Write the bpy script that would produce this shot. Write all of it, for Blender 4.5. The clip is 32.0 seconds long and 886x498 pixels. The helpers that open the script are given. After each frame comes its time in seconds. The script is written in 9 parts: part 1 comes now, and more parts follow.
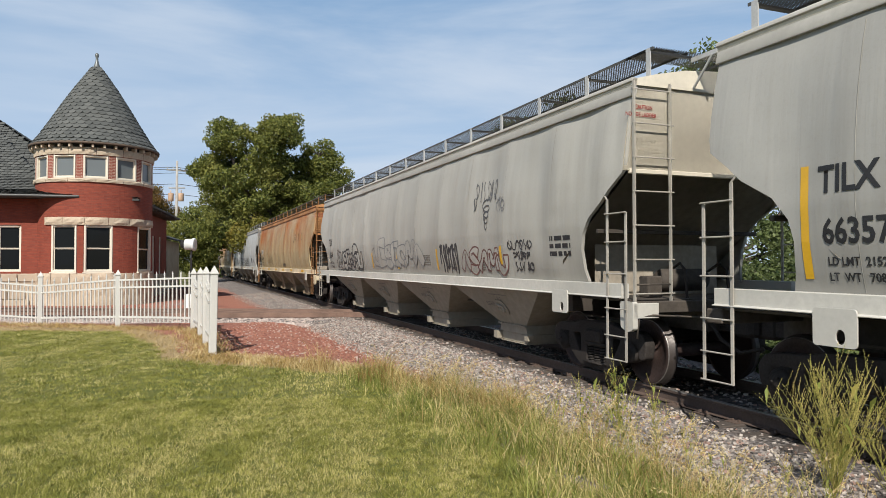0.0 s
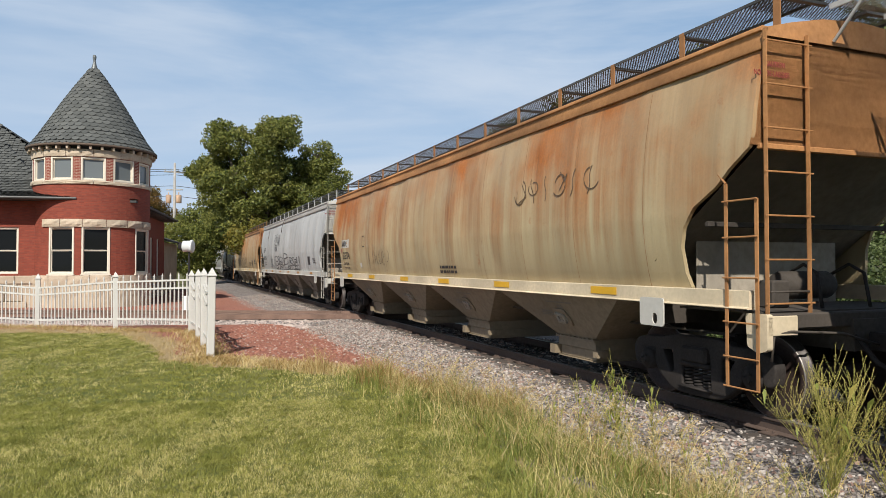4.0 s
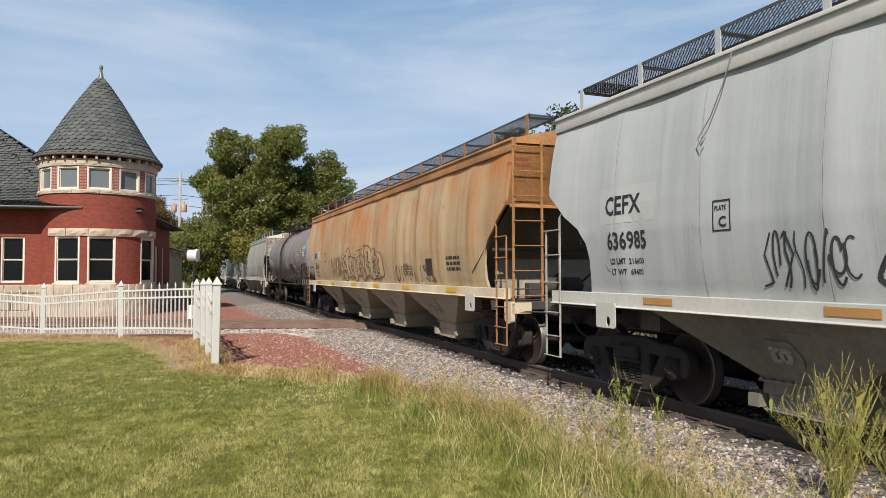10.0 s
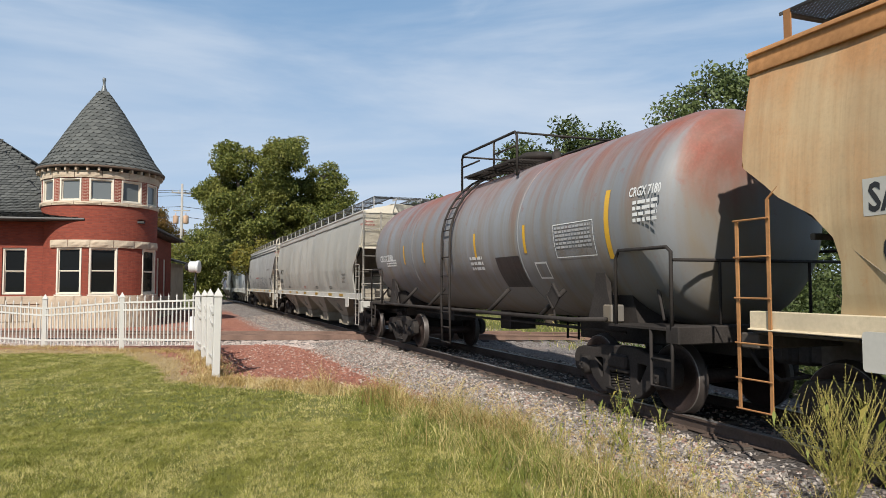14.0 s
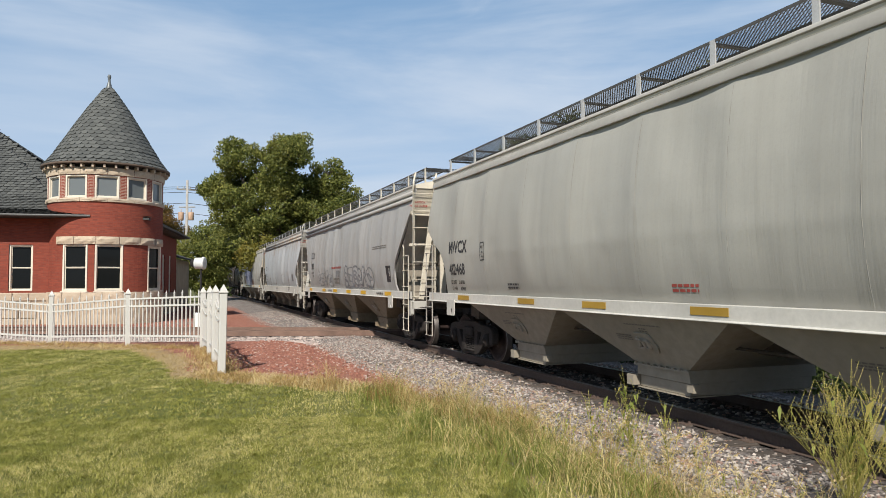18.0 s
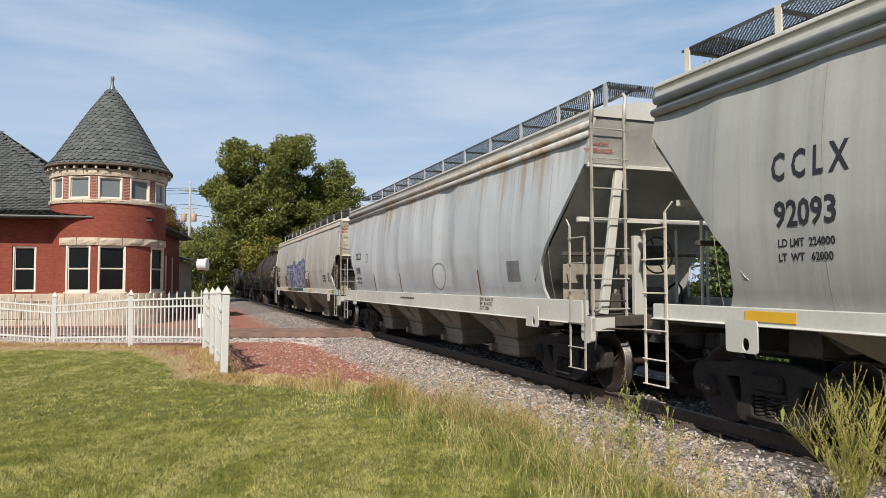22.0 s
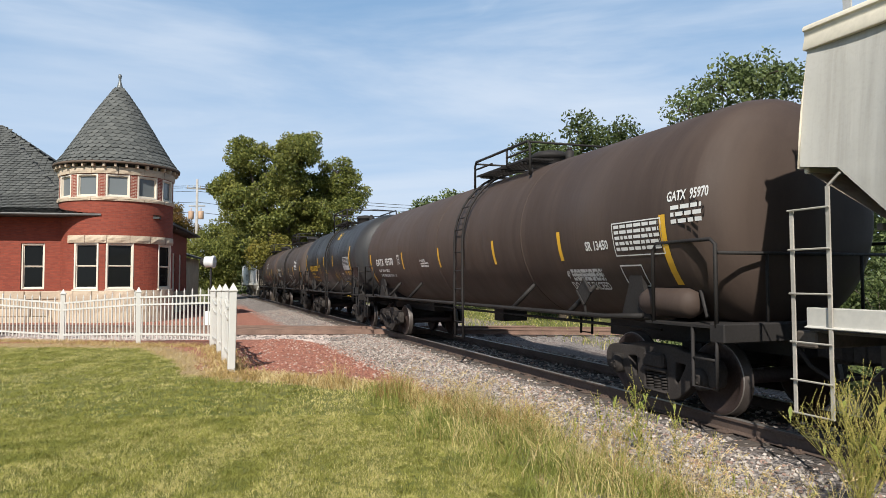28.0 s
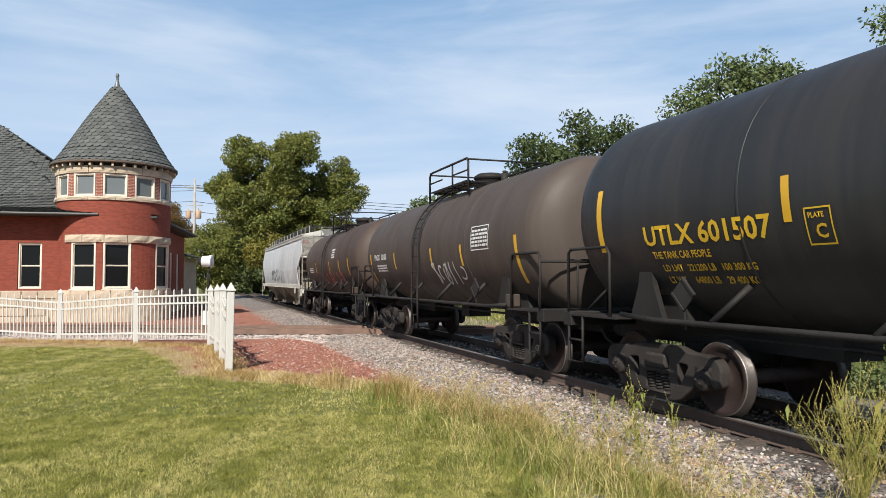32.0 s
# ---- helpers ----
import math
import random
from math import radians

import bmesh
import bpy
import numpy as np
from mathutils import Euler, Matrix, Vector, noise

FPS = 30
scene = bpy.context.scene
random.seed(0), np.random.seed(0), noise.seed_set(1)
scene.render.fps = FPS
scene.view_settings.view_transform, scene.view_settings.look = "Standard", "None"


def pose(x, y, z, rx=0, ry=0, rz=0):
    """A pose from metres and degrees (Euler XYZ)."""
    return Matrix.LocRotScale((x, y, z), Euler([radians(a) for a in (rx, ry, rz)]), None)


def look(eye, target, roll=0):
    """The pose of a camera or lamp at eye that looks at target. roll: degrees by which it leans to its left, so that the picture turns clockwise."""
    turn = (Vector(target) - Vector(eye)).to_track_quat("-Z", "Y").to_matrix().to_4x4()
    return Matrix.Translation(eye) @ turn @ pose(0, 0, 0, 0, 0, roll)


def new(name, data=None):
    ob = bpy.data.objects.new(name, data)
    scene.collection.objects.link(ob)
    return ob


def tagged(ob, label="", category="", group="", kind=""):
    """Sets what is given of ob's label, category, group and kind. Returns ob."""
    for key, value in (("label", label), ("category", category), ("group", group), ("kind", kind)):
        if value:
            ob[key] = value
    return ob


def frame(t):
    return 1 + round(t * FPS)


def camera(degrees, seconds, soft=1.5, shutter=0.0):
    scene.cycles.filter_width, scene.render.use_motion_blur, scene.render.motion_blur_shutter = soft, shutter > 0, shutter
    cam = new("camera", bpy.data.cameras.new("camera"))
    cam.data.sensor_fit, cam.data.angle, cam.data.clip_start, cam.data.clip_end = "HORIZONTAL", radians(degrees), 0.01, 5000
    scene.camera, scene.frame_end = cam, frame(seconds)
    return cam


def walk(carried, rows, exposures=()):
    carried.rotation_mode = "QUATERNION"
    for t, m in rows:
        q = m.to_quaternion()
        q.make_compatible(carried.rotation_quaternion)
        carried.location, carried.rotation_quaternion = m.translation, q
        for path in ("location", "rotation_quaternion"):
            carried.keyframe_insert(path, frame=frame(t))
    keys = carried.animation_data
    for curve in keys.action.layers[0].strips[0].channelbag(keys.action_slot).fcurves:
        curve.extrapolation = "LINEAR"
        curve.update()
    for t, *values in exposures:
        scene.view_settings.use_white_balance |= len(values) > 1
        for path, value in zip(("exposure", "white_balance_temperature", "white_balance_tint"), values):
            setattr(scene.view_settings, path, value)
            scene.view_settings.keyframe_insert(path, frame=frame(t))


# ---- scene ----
SECONDS = 32.0
EYE = 1.70                      # above the rail heads (z = 0)
TURN = 21.36                    # the track runs this far to the left of straight ahead
ASIDE = 7.03                    # from the eye to the track's centre line
cam = camera(65.25, SECONDS, soft=0.8)

# seconds, turn to the left, tilt up, lean: a phone held by a standing person
SWAY = [
    (0.0, 0.00, 1.17, 0.00), (0.5, -0.06, 1.17, 0.00), (1.0, -0.12, 1.19, 0.01), (1.5, -0.16, 1.23, 0.01), (2.0, -0.17, 1.28, 0.02),
    (2.5, -0.17, 1.31, 0.04), (3.0, -0.17, 1.32, 0.05), (3.5, -0.18, 1.32, 0.07), (5.5, -0.07, 1.19, 0.05), (6.0, -0.05, 1.20, 0.05),
    (6.5, -0.00, 1.23, 0.06), (7.0, 0.05, 1.30, 0.08), (7.5, 0.08, 1.37, 0.10), (8.0, 0.09, 1.44, 0.12), (8.5, 0.10, 1.54, 0.13),
    (9.0, 0.12, 1.66, 0.13), (9.5, 0.16, 1.83, 0.12), (10.0, 0.21, 2.02, 0.12), (10.5, 0.25, 2.22, 0.13), (11.0, 0.28, 2.40, 0.13),
    (11.5, 0.30, 2.58, 0.12), (12.0, 0.31, 2.76, 0.11), (12.5, 0.32, 2.90, 0.11), (13.0, 0.32, 2.99, 0.11), (13.5, 0.32, 3.02, 0.10),
    (14.0, 0.32, 2.98, 0.10), (14.5, 0.32, 2.90, 0.10), (16.5, 0.55, 2.71, 0.12), (17.0, 0.63, 2.68, 0.15), (17.5, 0.68, 2.66, 0.17),
    (18.0, 0.71, 2.65, 0.18), (18.5, 0.73, 2.65, 0.17), (19.0, 0.75, 2.63, 0.17), (19.5, 0.76, 2.61, 0.15), (20.0, 0.77, 2.61, 0.13),
    (20.5, 0.79, 2.63, 0.12), (21.0, 0.83, 2.67, 0.12), (21.5, 0.87, 2.72, 0.13), (22.0, 0.91, 2.76, 0.14), (22.5, 0.95, 2.78, 0.14),
    (23.0, 0.98, 2.77, 0.14), (23.5, 1.02, 2.73, 0.13), (24.0, 1.07, 2.68, 0.13), (24.5, 1.14, 2.62, 0.12), (25.0, 1.21, 2.56, 0.11),
    (25.5, 1.28, 2.50, 0.08), (27.5, 1.41, 2.50, 0.10), (28.0, 1.44, 2.55, 0.13), (28.5, 1.46, 2.59, 0.15), (29.0, 1.47, 2.61, 0.16),
    (29.5, 1.46, 2.61, 0.16), (30.0, 1.44, 2.60, 0.15), (30.5, 1.40, 2.58, 0.14), (31.0, 1.36, 2.55, 0.13), (31.5, 1.31, 2.53, 0.12),
    (32.0, 1.26, 2.52, 0.11)]


def held(turn, tilt, lean):
    return pose(0, 0, EYE, 0, 0, turn) @ pose(0, 0, 0, tilt) @ pose(0, 0, 0, 0, lean) @ pose(0, 0, 0, 90)


walk(cam, [(t, held(a, b, c)) for t, a, b, c in SWAY], exposures=[(0.0, 0.0), (25.5, 0.0), (29.0, 0.20), (SECONDS, 0.20)])

# ---- light ----
world = bpy.data.worlds.new("sky")
scene.world = world
world.use_nodes = True
SUN_TURN, SUN_HIGH = 189.0, 42.0     # compass turn from +Y clockwise, elevation
wn, wl = world.node_tree.nodes, world.node_tree.links
wn.clear()
w_out = wn.new("ShaderNodeOutputWorld")
w_bg = wn.new("ShaderNodeBackground")
w_bg.inputs["Strength"].default_value = 0.086
w_sky = wn.new("ShaderNodeTexSky")
w_sky.sky_type = "NISHITA"
w_sky.sun_disc = False
w_sky.sun_elevation = radians(SUN_HIGH)
w_sky.sun_rotation = radians(SUN_TURN)
w_sky.air_density, w_sky.dust_density, w_sky.ozone_density = 1.0, 1.0, 1.0
# thin streaked cirrus over the blue, and a paler belt low down
w_co = wn.new("ShaderNodeTexCoord")


def veil(turn, tip, scale, size, low, high, most, detail=7.0, warp=0.7):
    m = wn.new("ShaderNodeMapping")
    m.inputs["Rotation"].default_value = (0.0, radians(tip), radians(turn))
    m.inputs["Scale"].default_value = scale
    n = wn.new("ShaderNodeTexNoise")
    n.inputs["Scale"].default_value, n.inputs["Detail"].default_value = size, detail
    n.inputs["Roughness"].default_value, n.inputs["Distortion"].default_value = 0.58, warp
    r = wn.new("ShaderNodeMapRange")
    r.interpolation_type = "SMOOTHSTEP"
    r.inputs["From Min"].default_value, r.inputs["From Max"].default_value = low, high
    r.inputs["To Min"].default_value, r.inputs["To Max"].default_value = 0.0, most
    wl.new(w_co.outputs["Generated"], m.inputs["Vector"])
    wl.new(m.outputs["Vector"], n.inputs["Vector"])
    wl.new(n.outputs["Fac"], r.inputs["Value"])
    return r.outputs["Result"]


def over(fac, under, color):
    m = wn.new("ShaderNodeMix")
    m.data_type = "RGBA"
    m.inputs["B"].default_value = (*color, 1.0)
    wl.new(fac, m.inputs["Factor"])
    wl.new(under, m.inputs["A"])
    return m.outputs["Result"]


w_up = wn.new("ShaderNodeSeparateXYZ")
wl.new(w_co.outputs["Generated"], w_up.inputs[0])
w_low = wn.new("ShaderNodeMapRange")
w_low.interpolation_type = "SMOOTHSTEP"
for key, value in (("From Min", 0.45), ("From Max", 0.0), ("To Min", 0.0), ("To Max", 0.75)):
    w_low.inputs[key].default_value = value
wl.new(w_up.outputs["Z"], w_low.inputs["Value"])
w_high = wn.new("ShaderNodeMapRange")
w_high.interpolation_type = "SMOOTHSTEP"
for key, value in (("From Min", 0.36), ("From Max", 0.75), ("To Min", 1.0), ("To Max", 0.12)):
    w_high.inputs[key].default_value = value
wl.new(w_up.outputs["Z"], w_high.inputs["Value"])


def thinner(fac, most=1.0):
    """The veil thins out towards the zenith."""
    m = wn.new("ShaderNodeMath")
    m.operation = "MULTIPLY"
    wl.new(w_high.outputs["Result"], m.inputs[0])
    if fac is None:
        m.inputs[1].default_value = most
    else:
        wl.new(fac, m.inputs[1])
    return m.outputs[0]


w_color = over(thinner(None, 0.65), w_sky.outputs["Color"], (2.9, 5.35, 8.7))
w_color = over(w_low.outputs["Result"], w_color, (6.3, 7.8, 9.9))
w_color = over(thinner(veil(20, 9, (0.7, 1.0, 4.0), 1.4, 0.36, 0.76, 0.78, 6.0)), w_color, (7.3, 8.3, 9.7))
w_color = over(thinner(veil(-12, -6, (1.2, 1.2, 6.0), 2.2, 0.46, 0.82, 0.45, 6.0, 0.9)), w_color, (7.9, 8.8, 10.0))
wl.new(w_color, w_bg.inputs["Color"])
wl.new(w_bg.outputs["Background"], w_out.inputs["Surface"])

sun = new("sun", bpy.data.lights.new("sun", "SUN"))
sun.data.energy, sun.data.angle, sun.data.color = 6.3, radians(0.6), (1.0, 0.945, 0.86)
sa, sh = radians(SUN_TURN), radians(SUN_HIGH)
SUN_FROM = Vector((math.sin(sa) * math.cos(sh), math.cos(sa) * math.cos(sh), math.sin(sh)))
sun.matrix_world = look(SUN_FROM * 200, (0, 0, 0))

# ---- tools ----


def part(name, bm, material, parent=None, label=""):
    """Links a bmesh or a mesh as one object under its thing."""
    if isinstance(bm, bmesh.types.BMesh):
        me = bpy.data.meshes.new(name)
        bm.to_mesh(me)
        bm.free()
    else:
        me = bm
    if material is not None and not me.materials:
        me.materials.append(material)
    ob = new(name, me)
    if parent is not None:
        ob.parent = parent
    if label:
        ob["label"] = label
    return ob


def smooth(bm, angle=35):
    for face in bm.faces:
        face.smooth = True
    for e in bm.edges:
        if len(e.link_faces) == 2 and e.calc_face_angle(0) > radians(angle):
            e.smooth = False
    return bm


def empty(name, m=None):
    ob = new(name)
    if m is not None:
        ob.matrix_world = m
    return ob


def box(bm, x0, x1, y0, y1, z0, z1, m=None):
    vs = [bm.verts.new((x, y, z)) for x in (x0, x1) for y in (y0, y1) for z in (z0, z1)]
    if m is not None:
        for v in vs:
            v.co = m @ v.co
    for q in ((0, 1, 3, 2), (4, 6, 7, 5), (0, 4, 5, 1), (2, 3, 7, 6), (0, 2, 6, 4), (1, 5, 7, 3)):
        bm.faces.new([vs[i] for i in q])
    return vs


def bevelled_box(bm, x0, x1, y0, y1, z0, z1, r, m=None, segments=1):
    vs = box(bm, x0, x1, y0, y1, z0, z1, m)
    es = {e for v in vs for e in v.link_edges}
    bmesh.ops.bevel(bm, geom=list(es), offset=r, segments=segments, affect="EDGES", profile=0.5)


def ring(bm, centre, axis, r, n, phase=0.0):
    a = Vector(axis).normalized()
    side = a.orthogonal().normalized()
    other = a.cross(side)
    return [bm.verts.new(Vector(centre) + (side * math.cos(2 * math.pi * i / n + phase) + other * math.sin(2 * math.pi * i / n + phase)) * r) for i in range(n)]


def bridge(bm, a, b):
    n = len(a)
    for i in range(n):
        bm.faces.new((a[i], a[(i + 1) % n], b[(i + 1) % n], b[i]))


def rod(bm, p, q, r, n=6, r2=None, caps=True):
    p, q = Vector(p), Vector(q)
    a = ring(bm, p, q - p, r, n)
    b = ring(bm, q, q - p, r if r2 is None else r2, n)
    bridge(bm, a, b)
    if caps:
        bm.faces.new(a[::-1])
        bm.faces.new(b)


def tube(bm, pts, r, n=6, radii=None):
    """A tube through points, with mitred bends."""
    pts = [Vector(p) for p in pts]
    before = None
    side = None
    first = None
    for i, p in enumerate(pts):
        way = (pts[min(i + 1, len(pts) - 1)] - pts[max(i - 1, 0)]).normalized()
        if side is None:
            side = way.orthogonal().normalized()
        side = (side - way * side.dot(way)).normalized()
        other = way.cross(side)
        rr = r if radii is None else radii[i]
        now = [bm.verts.new(p + (side * math.cos(2 * math.pi * k / n) + other * math.sin(2 * math.pi * k / n)) * rr) for k in range(n)]
        if before:
            bridge(bm, before, now)
        else:
            first = now
        before = now
    bm.faces.new(first[::-1])
    bm.faces.new(before)


def turned(bm, profile, n=24, axis="z", m=None, close=True):
    """A body of revolution from (radius, height) pairs."""
    before = None
    for r, h in profile:
        now = []
        for k in range(n):
            a = 2 * math.pi * k / n
            c = Vector((r * math.cos(a), r * math.sin(a), h)) if axis == "z" else Vector((r * math.cos(a), h, r * math.sin(a))) if axis == "y" else Vector((h, r * math.cos(a), r * math.sin(a)))
            now.append(bm.verts.new(m @ c if m is not None else c))
        if before:
            bridge(bm, before, now)
        elif close:
            bm.faces.new(now[::-1])
        before = now
    if close:
        bm.faces.new(before)


def prism(bm, outline, y0, y1, m=None):
    """An (x, z) outline pushed out along y."""
    a = [bm.verts.new((x, y0, z)) for x, z in outline]
    b = [bm.verts.new((x, y1, z)) for x, z in outline]
    if m is not None:
        for v in a + b:
            v.co = m @ v.co
    bridge(bm, a, b)
    bm.faces.new(a[::-1])
    bm.faces.new(b)


def holed_plate(outline, holes, depth, bevel=0.0):
    """A mesh in x and z with real holes, thick along y."""
    cu = bpy.data.curves.new("plate", "CURVE")
    cu.dimensions, cu.fill_mode, cu.extrude, cu.bevel_depth = "2D", "BOTH", depth / 2, bevel
    for loop in [outline] + holes:
        sp = cu.splines.new("POLY")
        sp.points.add(len(loop) - 1)
        for p, (x, z) in zip(sp.points, loop):
            p.co = (x, z, 0, 1)
        sp.use_cyclic_u = True
    tmp = bpy.data.objects.new("plate", cu)
    me = bpy.data.meshes.new_from_object(tmp)
    bpy.data.objects.remove(tmp)
    bpy.data.curves.remove(cu)
    me.transform(Matrix.Rotation(radians(90), 4, "X"))
    bm = bmesh.new()
    bm.from_mesh(me)
    bmesh.ops.remove_doubles(bm, verts=bm.verts, dist=0.0008)
    bm.to_mesh(me)
    bm.free()
    return me


def rounded(pts, r=0.05, n=3):
    """An outline with its corners rounded."""
    out = []
    k = len(pts)
    for i in range(k):
        p, a, b = (Vector(pts[i]), Vector(pts[i - 1]), Vector(pts[(i + 1) % k]))
        ra = min(r, (a - p).length * 0.45, (b - p).length * 0.45)
        s, e = p + (a - p).normalized() * ra, p + (b - p).normalized() * ra
        for j in range(n + 1):
            u = j / n
            out.append(tuple(s * (1 - u) ** 2 + p * 2 * u * (1 - u) + e * u * u))
    return out


def soup(name, verts, faces, material, smooth_faces=False):
    me = bpy.data.meshes.new(name)
    me.from_pydata(verts, [], faces)
    if smooth_faces:
        me.polygons.foreach_set("use_smooth", [True] * len(faces))
    if material is not None:
        me.materials.append(material)
    return me


def quads(name, v, material, corners=4):
    """A mesh from an (n, corners, 3) array of loose faces, quickly."""
    n = v.shape[0]
    me = bpy.data.meshes.new(name)
    me.vertices.add(n * corners)
    me.vertices.foreach_set("co", np.ascontiguousarray(v, dtype=np.float32).ravel())
    me.loops.add(n * corners)
    me.loops.foreach_set("vertex_index", np.arange(n * corners, dtype=np.int32))
    me.polygons.add(n)
    me.polygons.foreach_set("loop_start", np.arange(0, n * corners, corners, dtype=np.int32))
    me.update(calc_edges=True)
    me.materials.append(material)
    return me


# ---- materials ----


class Nodes:
    """A short way to write a node material."""

    def __init__(self, name):
        self.mat = bpy.data.materials.new(name)
        self.mat.use_nodes = True
        self.n, self.l = self.mat.node_tree.nodes, self.mat.node_tree.links
        self.bsdf = self.n["Principled BSDF"]

    def put(self, socket, value):
        if isinstance(value, bpy.types.NodeSocket):
            self.l.new(value, socket)
        elif value is not None:
            if socket.type == "RGBA" and len(value) == 3:
                value = (*value, 1.0)
            socket.default_value = value

    def coord(self, kind="Object"):
        return self.n.new("ShaderNodeTexCoord").outputs[kind]

    def place(self, vector, scale=(1, 1, 1), rotation=(0, 0, 0), location=(0, 0, 0)):
        m = self.n.new("ShaderNodeMapping")
        m.inputs["Scale"].default_value, m.inputs["Rotation"].default_value, m.inputs["Location"].default_value = scale, rotation, location
        self.l.new(vector, m.inputs["Vector"])
        return m.outputs["Vector"]

    def noise(self, vector, scale=5.0, detail=4.0, rough=0.5, distort=0.0, color=False):
        m = self.n.new("ShaderNodeTexNoise")
        m.inputs["Scale"].default_value, m.inputs["Detail"].default_value = scale, detail
        m.inputs["Roughness"].default_value, m.inputs["Distortion"].default_value = rough, distort
        self.l.new(vector, m.inputs["Vector"])
        return m.outputs["Color" if color else "Fac"]

    def cells(self, vector, scale=5.0, feature="F1", out="Distance", rand=1.0):
        m = self.n.new("ShaderNodeTexVoronoi")
        m.feature = feature
        m.inputs["Scale"].default_value, m.inputs["Randomness"].default_value = scale, rand
        self.l.new(vector, m.inputs["Vector"])
        return m.outputs[out]

    def span(self, value, a, b, c=0.0, d=1.0):
        m = self.n.new("ShaderNodeMapRange")
        for key, x in (("From Min", a), ("From Max", b), ("To Min", c), ("To Max", d)):
            m.inputs[key].default_value = x
        self.put(m.inputs["Value"], value)
        return m.outputs["Result"]

    def math(self, op, a, b=0.0):
        m = self.n.new("ShaderNodeMath")
        m.operation = op
        self.put(m.inputs[0], a)
        self.put(m.inputs[1], b)
        return m.outputs[0]

    def split(self, vector):
        m = self.n.new("ShaderNodeSeparateXYZ")
        self.l.new(vector, m.inputs[0])
        return m.outputs

    def mix(self, fac, a, b, blend="MIX"):
        m = self.n.new("ShaderNodeMix")
        m.data_type, m.blend_type = "RGBA", blend
        self.put(m.inputs["Factor"], fac)
        self.put(m.inputs["A"], a)
        self.put(m.inputs["B"], b)
        return m.outputs["Result"]

    def bump(self, height, strength=0.3, distance=0.01):
        m = self.n.new("ShaderNodeBump")
        m.inputs["Strength"].default_value, m.inputs["Distance"].default_value = strength, distance
        self.put(m.inputs["Height"], height)
        self.l.new(m.outputs["Normal"], self.bsdf.inputs["Normal"])

    def random(self):
        return self.n.new("ShaderNodeObjectInfo").outputs["Random"]

    def island(self):
        return self.n.new("ShaderNodeNewGeometry").outputs["Random Per Island"]

    def attribute(self, name):
        m = self.n.new("ShaderNodeAttribute")
        m.attribute_name = name
        return m.outputs["Color"]

    def done(self, color=None, rough=None, metal=None, spec=None):
        self.put(self.bsdf.inputs["Base Color"], color)
        self.put(self.bsdf.inputs["Roughness"], rough)
        self.put(self.bsdf.inputs["Metallic"], metal)
        self.put(self.bsdf.inputs["Specular IOR Level"], spec)
        return self.mat


def plain(name, color, rough=0.6, metal=0.0, vary=0.25, scale=6.0, bump=0.15, dist=0.004, spec=None):
    k = Nodes(name)
    co = k.coord()
    big = k.noise(co, scale * 0.25, 3)
    fine = k.noise(co, scale * 6, 5, 0.6)
    dark = tuple(c * (1 - vary) for c in color)
    lite = tuple(min(1, c * (1 + vary)) for c in color)
    c1 = k.mix(k.span(big, 0.3, 0.7), dark, lite)
    c2 = k.mix(k.span(fine, 0.35, 0.75, 0.0, 0.5), c1, dark)
    k.bump(fine, bump, dist)
    return k.done(c2, k.span(fine, 0.3, 0.7, max(0.05, rough - 0.12), min(1, rough + 0.1)), metal, spec)


